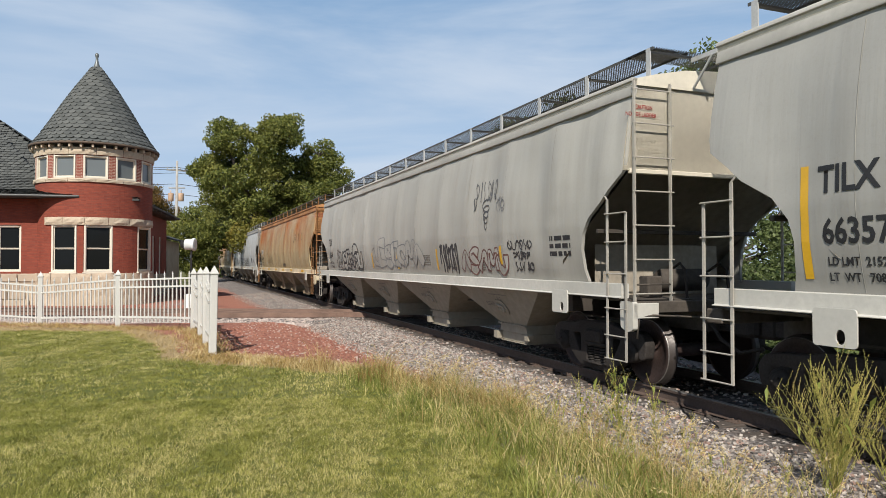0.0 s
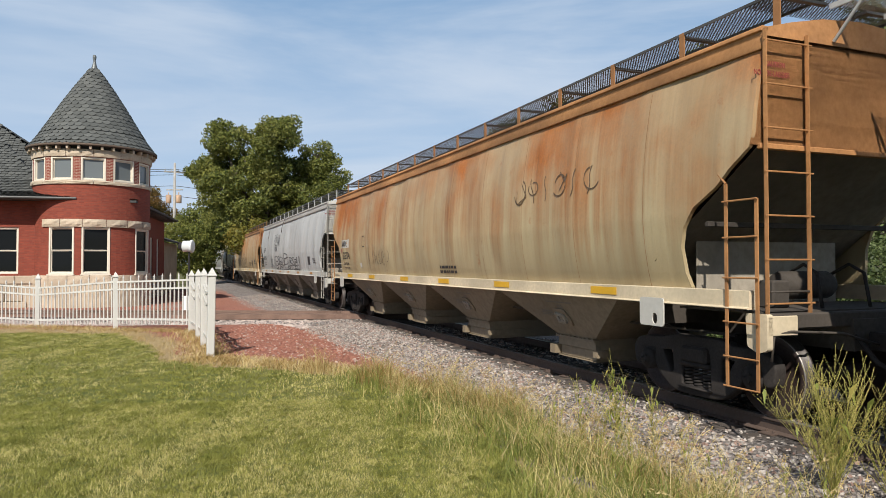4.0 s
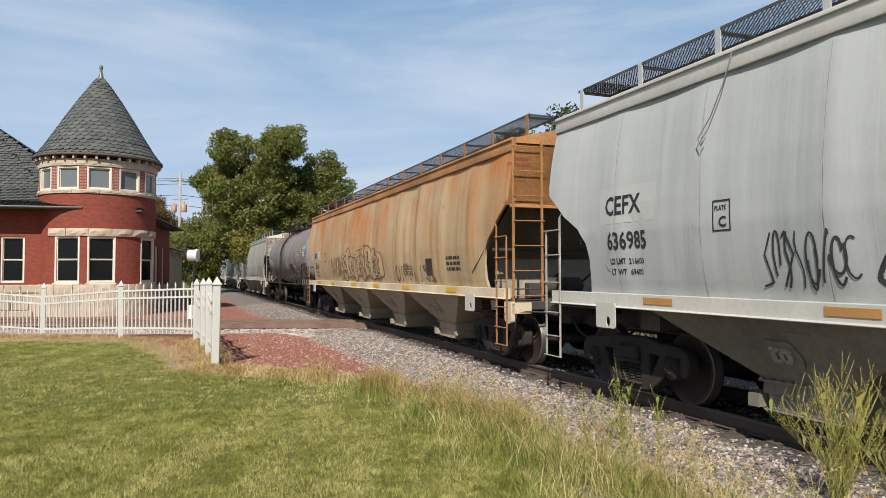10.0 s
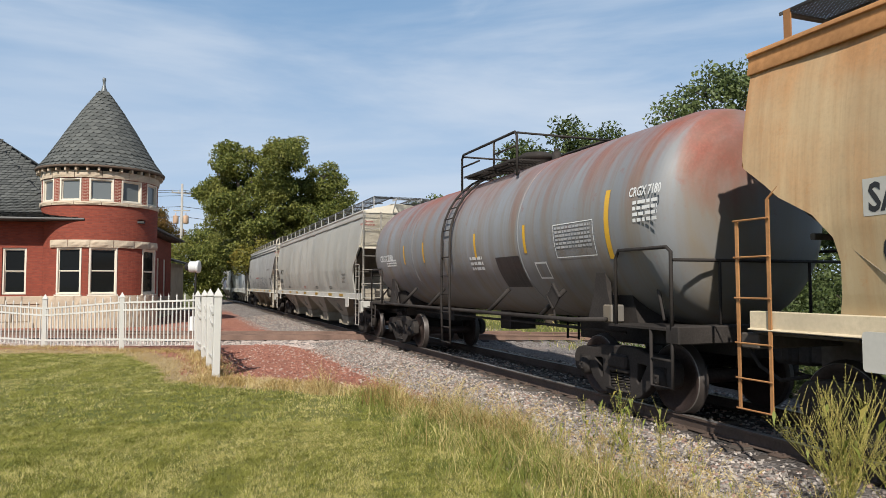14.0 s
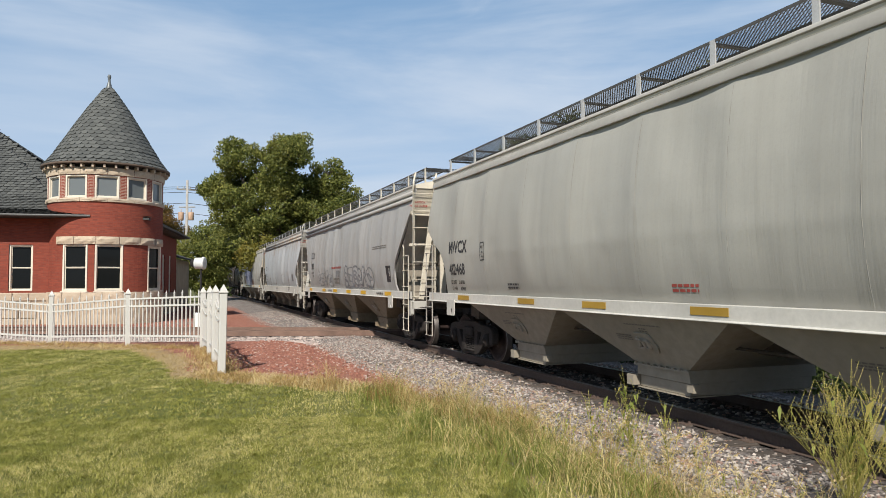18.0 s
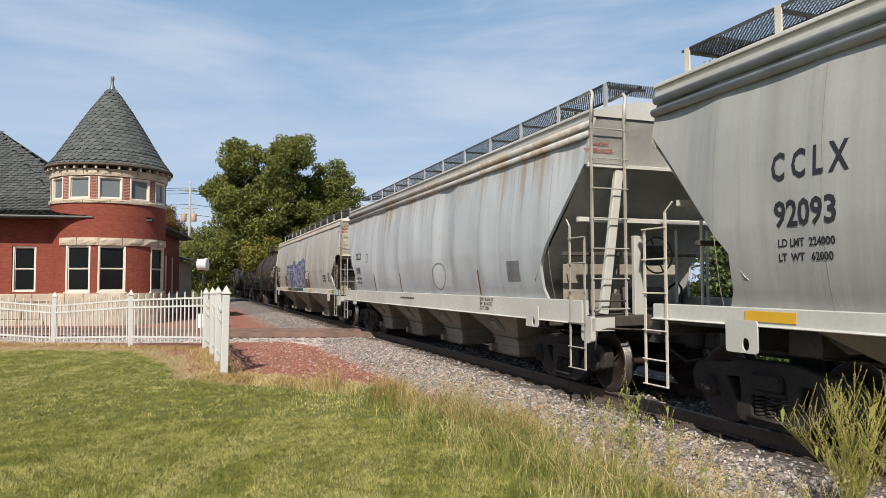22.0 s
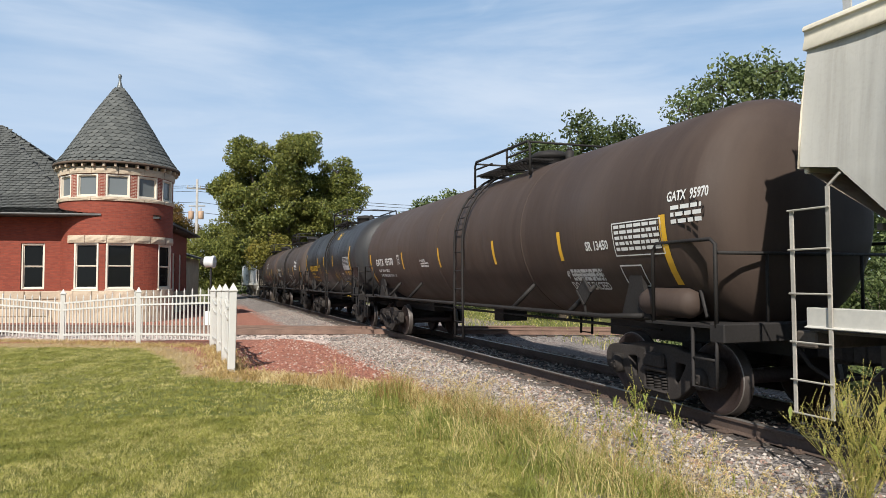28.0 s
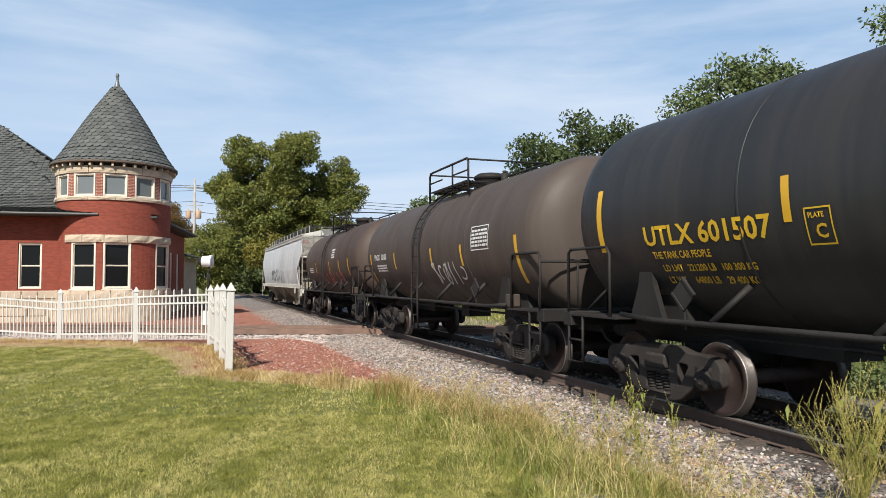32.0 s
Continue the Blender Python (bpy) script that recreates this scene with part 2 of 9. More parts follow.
def car_paint(name, base, dirt, streak=0.4, rust=0.0, rust_color=(0.30, 0.10, 0.03), rust_top=3.9, rust_low=2.2, rough=0.55, shift=0.0, low_dirt_shade=0.35, light=None, spec=None, tone=1.0):
    """Weathered paint on sheet steel: streaks that run down, grime and painted shade low on the side, rust bleeding
    from the top.
    """
    base, dirt, rust_color = (tuple(c * tone for c in q) for q in (base, dirt, rust_color))
    k = Nodes(name)
    co = k.place(k.coord(), location=(shift, 0, shift * 0.3))
    z = k.split(k.coord())[2]
    run = k.noise(k.place(co, (2.6, 0.6, 0.14)), 1.0, 5, 0.62, 0.25)
    run2 = k.noise(k.place(co, (9.0, 1.0, 0.30)), 1.0, 4, 0.6, 0.2)
    cloud = k.noise(co, 0.55, 4, 0.55)
    grit = k.noise(co, 26.0, 4, 0.65)
    panel = k.noise(k.place(co, (0.42, 0.1, 0.05)), 1.0, 1, 0.4)
    lite = light or tuple(min(1, c * 1.12) for c in base)
    c = k.mix(k.span(panel, 0.35, 0.65), base, lite)
    c = k.mix(k.math("MULTIPLY", k.span(run, 0.45, 0.72), streak), c, dirt)
    c = k.mix(k.math("MULTIPLY", k.span(run2, 0.52, 0.78), streak * 0.55), c, dirt)
    # darker low down: grime plus the lower side's shade, put into the colour
    c = k.mix(k.math("MULTIPLY", k.span(k.math("ADD", z, k.math("MULTIPLY", cloud, 1.4)), 2.9, 1.7), low_dirt_shade), c, tuple(d * 0.75 for d in dirt))
    if rust > 0:
        level = k.math("ADD", z, k.math("MULTIPLY", k.math("ADD", run, k.math("MULTIPLY", run2, 0.5)), 3.0))
        top = k.span(level, rust_low + 2.25, rust_top + 2.25)
        lump = k.span(cloud, 0.36, 0.62, 0.25, 1.0)
        orange = k.mix(k.span(run2, 0.35, 0.7), tuple(r * 1.5 for r in rust_color), rust_color)
        deep = k.mix(k.span(grit, 0.35, 0.8, 0.0, 0.6), orange, tuple(r * 0.55 for r in rust_color))
        c = k.mix(k.math("MULTIPLY", k.math("MULTIPLY", top, lump), rust), c, deep)
        spots = k.math("MULTIPLY", k.span(k.noise(co, 3.2, 6, 0.7), 0.62, 0.75), rust * 0.6)
        c = k.mix(spots, c, rust_color)
    c = k.mix(k.span(grit, 0.5, 0.85, 0.0, 0.22), c, dirt)
    # the sheets are slightly dented between their ribs
    dent = k.noise(k.place(co, (0.9, 0.3, 0.45)), 1.0, 2, 0.45)
    k.bump(k.math("ADD", k.math("ADD", k.math("MULTIPLY", dent, 1.0), k.math("MULTIPLY", run, 0.25)), k.math("MULTIPLY", grit, 0.015)), 0.6, 0.09)
    return k.done(c, k.span(cloud, 0.3, 0.7, rough - 0.1, rough + 0.15), 0.0, spec)


# Steel coloured dark to stand for the shade on the walkway's underside.
MESH_STEEL = plain("shaded_walkway_mesh", (0.075, 0.073, 0.070), 0.6, 0.2, 0.2, 5, 0.1)
WHITE_PAINT = plain("white_vinyl", (0.50, 0.49, 0.455), 0.42, 0, 0.06, 3, 0.05)
BLACK_STEEL = plain("black_steel", (0.022, 0.020, 0.019), 0.68, 0.0, 0.35, 5, 0.3, spec=0.22)
TRUCK_STEEL = plain("truck_steel", (0.034, 0.029, 0.026), 0.8, 0.0, 0.45, 6, 0.5, 0.006, spec=0.22)
AXLE_STEEL = plain("wheel_rust", (0.038, 0.023, 0.019), 0.7, 0.2, 0.4, 6, 0.35)
TREAD_STEEL = plain("dull_tread_steel", (0.055, 0.045, 0.04), 0.5, 0.3, 0.3, 5, 0.1)
RIM_STEEL = plain("tread_steel", (0.20, 0.18, 0.165), 0.45, 0.6, 0.2, 5, 0.1)
LIGHT_STEEL = plain("light_steel", (0.42, 0.42, 0.41), 0.5, 0.2, 0.25, 6, 0.2)
RUST_STEEL = plain("rusty_steel", (0.14, 0.065, 0.035), 0.85, 0.0, 0.45, 7, 0.5, 0.005)
INK = plain("black_stencil", (0.018, 0.018, 0.02), 0.6, 0, 0.2, 8, 0.0)
FADED_INK = plain("faded_stencil", (0.14, 0.125, 0.105), 0.7, 0, 0.2, 8, 0.0)
WHITE_INK = plain("white_stencil", (0.62, 0.62, 0.60), 0.6, 0, 0.12, 8, 0.0)
YELLOW_INK = plain("yellow_stencil", (0.62, 0.38, 0.02), 0.5, 0, 0.15, 8, 0.0)
SPRAY_BLACK = plain("black_spray_paint", (0.03, 0.03, 0.033), 0.55, 0, 0.3, 4, 0.0)
SPRAY_GREY = plain("faded_spray_paint", (0.16, 0.16, 0.165), 0.6, 0, 0.3, 4, 0.0)
SPRAY_DIM = plain("dark_grey_spray_paint", (0.085, 0.085, 0.088), 0.6, 0, 0.3, 4, 0.0)
SPRAY_BLUE = plain("blue_spray_paint", (0.05, 0.065, 0.16), 0.5, 0, 0.25, 4, 0.0)
SPRAY_LILAC = plain("pale_lilac_spray_paint", (0.23, 0.24, 0.31), 0.55, 0, 0.25, 4, 0.0)
SPRAY_RED = plain("red_spray_paint", (0.28, 0.05, 0.04), 0.5, 0, 0.25, 4, 0.0)
SPRAY_BROWN = plain("brown_spray_paint", (0.12, 0.075, 0.04), 0.6, 0, 0.3, 4, 0.0)
SPRAY_MAROON = plain("maroon_spray_paint", (0.14, 0.065, 0.058), 0.55, 0, 0.3, 4, 0.0)
SPRAY_OCHRE = plain("ochre_spray_paint", (0.36, 0.25, 0.06), 0.55, 0, 0.3, 4, 0.0)
REFLECTOR = plain("yellow_reflector", (0.60, 0.34, 0.02), 0.4, 0, 0.12, 6, 0.0)

REFLECTOR_DULL = plain("dull_yellow_reflector", (0.33, 0.20, 0.025), 0.4, 0, 0.15, 6, 0.0)
REFLECTOR_BROWN = plain("orange_brown_reflector", (0.42, 0.21, 0.06), 0.45, 0, 0.15, 6, 0.0)

# ---- the track's line and the ground ----
PSI = radians(TURN)
ALONG = Vector((-math.sin(PSI), math.cos(PSI), 0))
ACROSS = Vector((math.cos(PSI), math.sin(PSI), 0))
BEND_AT, BEND_R = 95.0, 300.0


def on_track(s, aside=0.0, z=0.0):
    """A place s metres along the line, aside to its right."""
    if s <= BEND_AT:
        return ACROSS * (ASIDE + aside) + ALONG * s + Vector((0, 0, z))
    a = (s - BEND_AT) / BEND_R
    mid = ACROSS * ASIDE + ALONG * BEND_AT + ACROSS * BEND_R
    return mid + (ALONG * math.sin(a) - ACROSS * math.cos(a)) * (BEND_R - aside) + Vector((0, 0, z))


def car_pose(s):
    a = max(0.0, (s - BEND_AT) / BEND_R)
    return Matrix.Translation(on_track(s)) @ pose(0, 0, 0, 0, 0, -(90 - TURN) - math.degrees(a))


def track_coords(x, y):
    """How far along the straight and how far to its right."""
    return x * ALONG.x + y * ALONG.y, x * ACROSS.x + y * ACROSS.y - ASIDE


CROSS_Y = 24.9                 # the other line crosses in front of the depot


def cross_y(x):
    return CROSS_Y - 0.07 * (x + 2.2)


def ramp(v, a, b):
    u = min(1.0, max(0.0, (v - a) / (b - a)))
    return u * u * (3 - 2 * u)


def ground_z(x, y):
    s, d = track_coords(x, y)
    lawn = 0.10 - 0.012 * max(0.0, -x - 3.0) - 0.008 * max(0.0, y - 12)
    lawn = max(lawn, -0.18)
    bed = -0.34
    k = ramp(-d, 2.2, 4.6)                       # up to the lawn on this side
    z = bed + (lawn - bed) * k if d < 0 else bed - 0.12 * ramp(d, 2.0, 6.0)
    c = abs(y - cross_y(x))
    near_cross = ramp(c, 5.5, 3.2)
    z = z * (1 - near_cross) + (-0.30) * near_cross
    if y > 26:
        z = z * ramp(y, 34, 28) + -0.32 * (1 - ramp(y, 34, 28))
    z += 0.018 * noise.noise((x * 0.5, y * 0.5, 0)) + 0.02 * noise.noise((x * 0.14, y * 0.14, 3))
    return z


def lerp(table, v):
    if v <= table[0][0]:
        return table[0][1]
    for (a, x), (b, y) in zip(table, table[1:]):
        if v <= b:
            return x + (y - x) * (v - a) / (b - a)
    return table[-1][1]


def lawn_edge(x, y):
    """Positive on the lawn, in metres from its ragged edge."""
    s, d = track_coords(x, y)
    wob = 0.30 * noise.noise((x * 0.9, y * 0.9, 7)) + 0.12 * noise.noise((x * 3, y * 3, 9))
    side = -d - 4.25
    # the end of the lawn at the fence: a line from the fence corner to the track side
    far = lerp([(-40, 26.0), (-14, 18.7), (-11.5, 18.0), (-8.0, 17.2), (-5.8, 14.0), (-4.75, 11.9), (-3.6, 11.1), (-2.3, 10.55), (-1.0, 9.9), (3.0, 7.6)], x) - y
    return min(side, far) + wob * (0.6 if far < side else 1.0)


def steps(*parts):
    out = []
    for a, b, d in parts:
        n = max(1, int(round((b - a) / d)))
        out += [a + (b - a) * i / n for i in range(n)]
    return out + [parts[-1][1]]


def build_ground():
    xs = steps((-1600, -300, 260), (-300, -60, 30), (-60, -22, 2.0), (-22, -9, 0.5), (-9, 8, 0.17), (8, 22, 0.5), (22, 60, 2.5), (60, 300, 30), (300, 1600, 260))
    ys = steps((-300, -30, 45), (-30, -2, 2.0), (-2, 3, 0.4), (3, 16, 0.17), (16, 32, 0.4), (32, 60, 2), (60, 140, 8), (140, 400, 40), (400, 2600, 300))
    verts = [(x, y, ground_z(x, y)) for y in ys for x in xs]
    w = len(xs)
    faces = [(j * w + i, j * w + i + 1, (j + 1) * w + i + 1, (j + 1) * w + i) for j in range(len(ys) - 1) for i in range(w - 1)]
    me = soup("ground", verts, faces, GROUND, True)
    col = me.color_attributes.new("zone", "FLOAT_COLOR", "POINT")
    data = np.zeros((len(verts), 4), dtype=np.float32)
    for i, (x, y, z) in enumerate(verts):
        e = lawn_edge(x, y)
        s, d = track_coords(x, y)
        bare = 1.15 if y > 9.8 and d < -3.6 else 0.0
        lawn = ramp(e, -0.05 - bare, 0.12 - bare)
        dry = ramp(e, 0.30, -0.02)
        red = 1.0 if (e < -0.9 and -24.0 < x < 2.5 and 9.5 < y < 60) else 0.0
        if red:
            red = ramp(-d, 2.6 + 0.5 * noise.noise((x * 1.3, y * 1.3, 1)), 3.6) * ramp(y, 9.8, 10.6)
            red *= ramp(abs(y - cross_y(x)) + 0.5 * noise.noise((x, y, 4)), 1.9, 2.9) if y < cross_y(x) else ramp(y, 60, 50) * ramp(noise.noise((x * 0.35, y * 0.35, 2)), -0.9, -0.35)
        far = max(ramp(y, 60, 70), ramp(d, 5.5, 8.0), ramp(-x, 26, 30)) if e < 0 else 0.0
        data[i] = (lawn, red, max(dry, 0), far)
    col.data.foreach_set("color", data.ravel())
    ob = new("ground", me)
    tagged(ob, "mown lawn with dry edges beside grey and red gravel", "ground", kind="structure")


def ground_material():
    k = Nodes("lawn_and_gravel")
    co = k.coord()
    zone = k.n.new("ShaderNodeAttribute")
    zone.attribute_name = "zone"
    sep = k.split(zone.outputs["Color"])
    far = zone.outputs["Alpha"]
    fine = k.noise(co, 60, 4, 0.7)
    mid = k.noise(co, 3.0, 5, 0.6)
    big = k.noise(co, 0.45, 3, 0.5)
    # mown stripes run away from the viewer
    stripe = k.noise(k.place(co, (1.7, 0.12, 1), (0, 0, radians(-14))), 1.0, 2, 0.5)
    g = k.mix(k.span(mid, 0.3, 0.7), (0.085, 0.100, 0.020), (0.16, 0.160, 0.042))
    g = k.mix(k.span(stripe, 0.40, 0.62, 0, 0.55), g, (0.20, 0.19, 0.07))
    g = k.mix(k.span(fine, 0.45, 0.75, 0, 0.6), g, (0.075, 0.105, 0.020))
    straw = k.mix(k.span(fine, 0.3, 0.7), (0.42, 0.32, 0.18), (0.25, 0.18, 0.095))
    dry = k.span(k.math("ADD", sep[2], k.math("MULTIPLY", mid, 0.5)), 0.62, 0.95)
    g = k.mix(dry, g, straw)
    stone = k.cells(co, 26.0, out="Color")
    sv = k.split(stone)[0]
    grey = k.mix(sv, (0.09, 0.08, 0.075), (0.33, 0.30, 0.285))
    grey = k.mix(k.span(big, 0.4, 0.7, 0, 0.5), grey, (0.27, 0.19, 0.15))
    red = k.mix(sv, (0.22, 0.082, 0.058), (0.39, 0.18, 0.125))
    red = k.mix(k.span(mid, 0.5, 0.75, 0, 0.35), red, (0.33, 0.24, 0.19))
    c = k.mix(sep[1], grey, red)
    meadow = k.mix(k.span(mid, 0.3, 0.7), (0.06, 0.085, 0.02), (0.17, 0.15, 0.07))
    c = k.mix(k.span(k.math("ADD", far, k.math("MULTIPLY", mid, 0.5)), 0.6, 0.9), c, meadow)
    c = k.mix(sep[0], c, g)
    edge = k.cells(co, 26.0)
    k.bump(k.math("ADD", k.math("MULTIPLY", edge, 1.0), fine), 0.8, 0.03)
    return k.done(c, 0.95, 0.0, 0.2)


GROUND = ground_material()
build_ground()


def stone_material(name, dark, pale, odd):
    k = Nodes(name)
    r = k.island()
    c = k.mix(r, dark, pale)
    c = k.mix(k.math("GREATER_THAN", k.math("FRACT", k.math("MULTIPLY", r, 7.3)), 0.78), c, odd)
    f = k.noise(k.coord(), 40, 4, 0.6)
    c = k.mix(k.span(f, 0.4, 0.8, 0, 0.4), c, tuple(x * 0.6 for x in dark))
    k.bump(f, 0.4, 0.006)
    return k.done(c, 0.9, 0.0, 0.3)


BALLAST = stone_material("ballast_stone", (0.085, 0.072, 0.064), (0.52, 0.465, 0.415), (0.30, 0.20, 0.16))
RED_STONE = stone_material("red_crushed_stone", (0.20, 0.080, 0.060), (0.40, 0.185, 0.13), (0.43, 0.33, 0.28))
TIE_WOOD = plain("creosoted_wood", (0.088, 0.070, 0.057), 0.9, 0, 0.5, 8, 0.7, 0.01)
RAIL_STEEL = plain("weathered_rail", (0.095, 0.066, 0.052), 0.75, 0.1, 0.3, 5, 0.2)
RAIL_TOP = plain("polished_rail_head", (0.30, 0.28, 0.26), 0.42, 0.7, 0.12, 5, 0.05)


def ballast_bed():
    """The crushed-stone bed under the line, shouldered on both sides."""
    prof = [(-3.6, -0.40), (-2.6, -0.24), (-1.75, -0.175), (-1.34, -0.178), (-0.90, -0.195), (-0.55, -0.19), (0, -0.185), (0.55, -0.19), (1.30, -0.16), (1.75, -0.185), (2.6, -0.36), (3.8, -0.55)]
    ss = steps((-14, 40, 0.35), (40, 95, 2.0), (95, 300, 5.0))
    verts = []
    for s in ss:
        for d, z in prof:
            p = on_track(s, d, z)
            p.z += 0.03 * noise.noise((p.x * 2.2, p.y * 2.2, 0)) + 0.015 * noise.noise((p.x * 7, p.y * 7, 5))
            verts.append(p)
    w = len(prof)
    faces = [(j * w + i, j * w + i + 1, (j + 1) * w + i + 1, (j + 1) * w + i) for j in range(len(ss) - 1) for i in range(w - 1)]
    k = Nodes("ballast_bed")
    co = k.coord()
    sv = k.split(k.cells(co, 22.0, out="Color"))[0]
    c = k.mix(sv, (0.075, 0.066, 0.062), (0.33, 0.30, 0.28))
    c = k.mix(k.span(k.noise(co, 0.8, 3), 0.42, 0.68, 0, 0.45), c, (0.16, 0.12, 0.10))
    # oily between the rails, and darkened to stand for shade under the train
    geo = k.split(k.place(co, rotation=(0, 0, -PSI)))[0]
    oil_shade = k.span(k.math("ABSOLUTE", k.math("SUBTRACT", geo, ASIDE)), 1.5, 0.8)
    c = k.mix(k.math("MULTIPLY", oil_shade, 0.8), c, (0.035, 0.030, 0.027))
    k.bump(k.cells(co, 22.0), 1.0, 0.04)
    ob = new("ballast", soup("ballast", verts, faces, k.done(c, 0.95, 0, 0.2), True))
    tagged(ob, "grey crushed-stone ballast bed under the railway line", "ballast", kind="structure")


ballast_bed()


def rails():
    prof = [(-0.066, -0.172), (-0.066, -0.162), (-0.009, -0.145), (-0.009, -0.045), (-0.036, -0.036), (-0.036, -0.006), (-0.030, 0.0), (0.030, 0.0), (0.036, -0.006), (0.036, -0.036), (0.009, -0.045), (0.009, -0.145), (0.066, -0.162), (0.066, -0.172)]
    track = empty("railway_track")
    tagged(track, "standard-gauge railway track with dark timber ties on ballast", "railway track", kind="structure")
    ss = steps((-14, 95, 6.0), (95, 300, 4.0))
    for side in (-1, 1):
        bm = bmesh.new()
        before = None
        for s in ss:
            now = [bm.verts.new(on_track(s, side * 0.753 + x, z)) for x, z in prof]
            if before:
                bridge(bm, before, now)
            before = now
        for f in bm.faces:
            f.material_index = 1 if all(v.co.z > -0.007 for v in f.verts) else 0
        me = bpy.data.meshes.new("rail")
        bm.to_mesh(me)
        bm.free()
        me.materials.append(RAIL_STEEL)
        me.materials.append(RAIL_TOP)
        part("rail", me, None, track, "rusty steel rail with a polished head")
    bm = bmesh.new()
    bevelled_box(bm, -0.115, 0.115, -1.3, 1.3, -0.36, -0.173, 0.012)
    tie = bpy.data.meshes.new("tie")
    bm.to_mesh(tie)
    bm.free()
    rnd = random.Random(4)
    far = bmesh.new()
    s = -9.0
    while s < 140:
        m = car_pose(s) @ pose(rnd.uniform(-0.03, 0.03), rnd.uniform(-0.05, 0.05), rnd.uniform(-0.008, 0.004), 0, 0, rnd.uniform(-1.2, 1.2))
        if s < 75:
            ob = part("tie", tie, TIE_WOOD, track)
            ob.matrix_local = m
        else:
            box(far, -0.115, 0.115, -1.3, 1.3, -0.36, -0.173, m)
        s += 0.53
    tagged(part("far_ties", far, TIE_WOOD, track), kind="stuff")
    # spikes and plates under the nearest stretch
    plate = bmesh.new()
    box(plate, -0.09, 0.09, -0.17, 0.17, -0.173, -0.160)
    for a in (-1, 1):
        for b in (-1, 1):
            box(plate, a * 0.05 - 0.012, a * 0.05 + 0.012, b * 0.085 - 0.014, b * 0.085 + 0.014, -0.16, -0.135)
    pm = bpy.data.meshes.new("tie_plate")
    plate.to_mesh(pm)
    plate.free()
    s = -3.17
    while s < 20:
        for side in (-1, 1):
            ob = part("tie_plate", pm, RAIL_STEEL, track)
            ob.matrix_local = car_pose(s) @ pose(0, side * 0.753, 0)
        s += 0.53
    return track


rails()


CROSS_STEEL = plain("rusty_crossing_rail", (0.17, 0.105, 0.078), 0.85, 0, 0.4, 5, 0.3)
OLD_TIMBER = plain("oiled_old_timber", (0.065, 0.044, 0.033), 0.9, 0, 0.45, 5, 0.6, 0.01)


def crossing_track():
    """The other line, which meets this one at a diamond by the depot."""
    track = empty("crossing_track")
    tagged(track, "rusty railway line crossing the main track at grade", "railway track", kind="structure")
    for off in (-0.753, 0.753):
        bm = bmesh.new()
        before = None
        for x in steps((-75, 60, 3.0)):
            y = cross_y(x) + off
            now = [bm.verts.new((x, y + dy, z)) for dy, z in ((-0.066, -0.172), (-0.009, -0.145), (-0.009, -0.045), (-0.036, -0.036), (-0.036, -0.004), (0.036, -0.004), (0.036, -0.036), (0.009, -0.045), (0.009, -0.145), (0.066, -0.172))]
            if before:
                bridge(bm, before, now)
            before = now
        part("rail", bm, CROSS_STEEL, track)
    bm = bmesh.new()
    bevelled_box(bm, -0.115, 0.115, -1.3, 1.3, -0.37, -0.178, 0.012)
    tie = bpy.data.meshes.new("tie")
    bm.to_mesh(tie)
    bm.free()
    rnd = random.Random(8)
    x = -26.0
    while x < 30:
        s, d = track_coords(x, cross_y(x))
        if abs(d) > 2.0:
            ob = part("tie", tie, OLD_TIMBER, track)
            ob.matrix_local = pose(x, cross_y(x) + rnd.uniform(-0.06, 0.06), rnd.uniform(-0.02, 0.0), 0, 0, rnd.uniform(-2, 2) + 2)
        x += 0.58
    # heavy timbers and guard rails beside the diamond
    for i, (y0, x0, x1) in enumerate(((-0.35, -10.0, -3.2), (0.4, -9.0, -3.5))):
        bm = bmesh.new()
        bevelled_box(bm, x0, x1, -0.11, 0.11, -0.36, -0.165 - 0.01 * (i % 2), 0.02)
        ob = part("crossing_timber", bm, OLD_TIMBER, track)
        ob.matrix_local = pose(0, cross_y(-5) + y0, 0, 0, 0, 2.0)
    bm = bmesh.new()
    for off in (-0.65, 0.65, -0.92, 0.92):
        box(bm, -8.5 + abs(off), 5, off - 0.03, off + 0.03, -0.16, -0.01)
        box(bm, -8.5 + abs(off), 5, off - 0.05, off + 0.05, -0.17, -0.145)
    ob = part("guard_rail", bm, CROSS_STEEL, track)
    ob.matrix_local = pose(-2.2, CROSS_Y, 0, 0, 0, 2.0)
    # its bed of stone
    bm = bmesh.new()
    for x0, x1 in ((-75, -30), (-30, -2), (-2, 60)):
        vs = [bm.verts.new((x, cross_y(x) + d, z)) for x in (x0, x1) for d, z in ((-2.6, -0.42), (-1.5, -0.215), (1.5, -0.215), (2.6, -0.42))]
        for i in range(3):
            bm.faces.new((vs[i], vs[i + 1], vs[i + 5], vs[i + 4])[::-1])
    part("stone_bed", bm, bpy.data.materials["ballast_bed"], track, "grey stone bed")


crossing_track()

# ---- the train ----
GAP = 1.55                   # between the bodies of two cars
WHEEL_R = 0.457


def made(key, fn, store={}):
    """Shares one mesh between alike parts."""
    if key not in store:
        bm = fn()
        if isinstance(bm, bmesh.types.BMesh):
            me = bpy.data.meshes.new(key if isinstance(key, str) else str(key[0]))
            bm.to_mesh(me)
            bm.free()
            bm = me
        store[key] = bm
    return store[key]


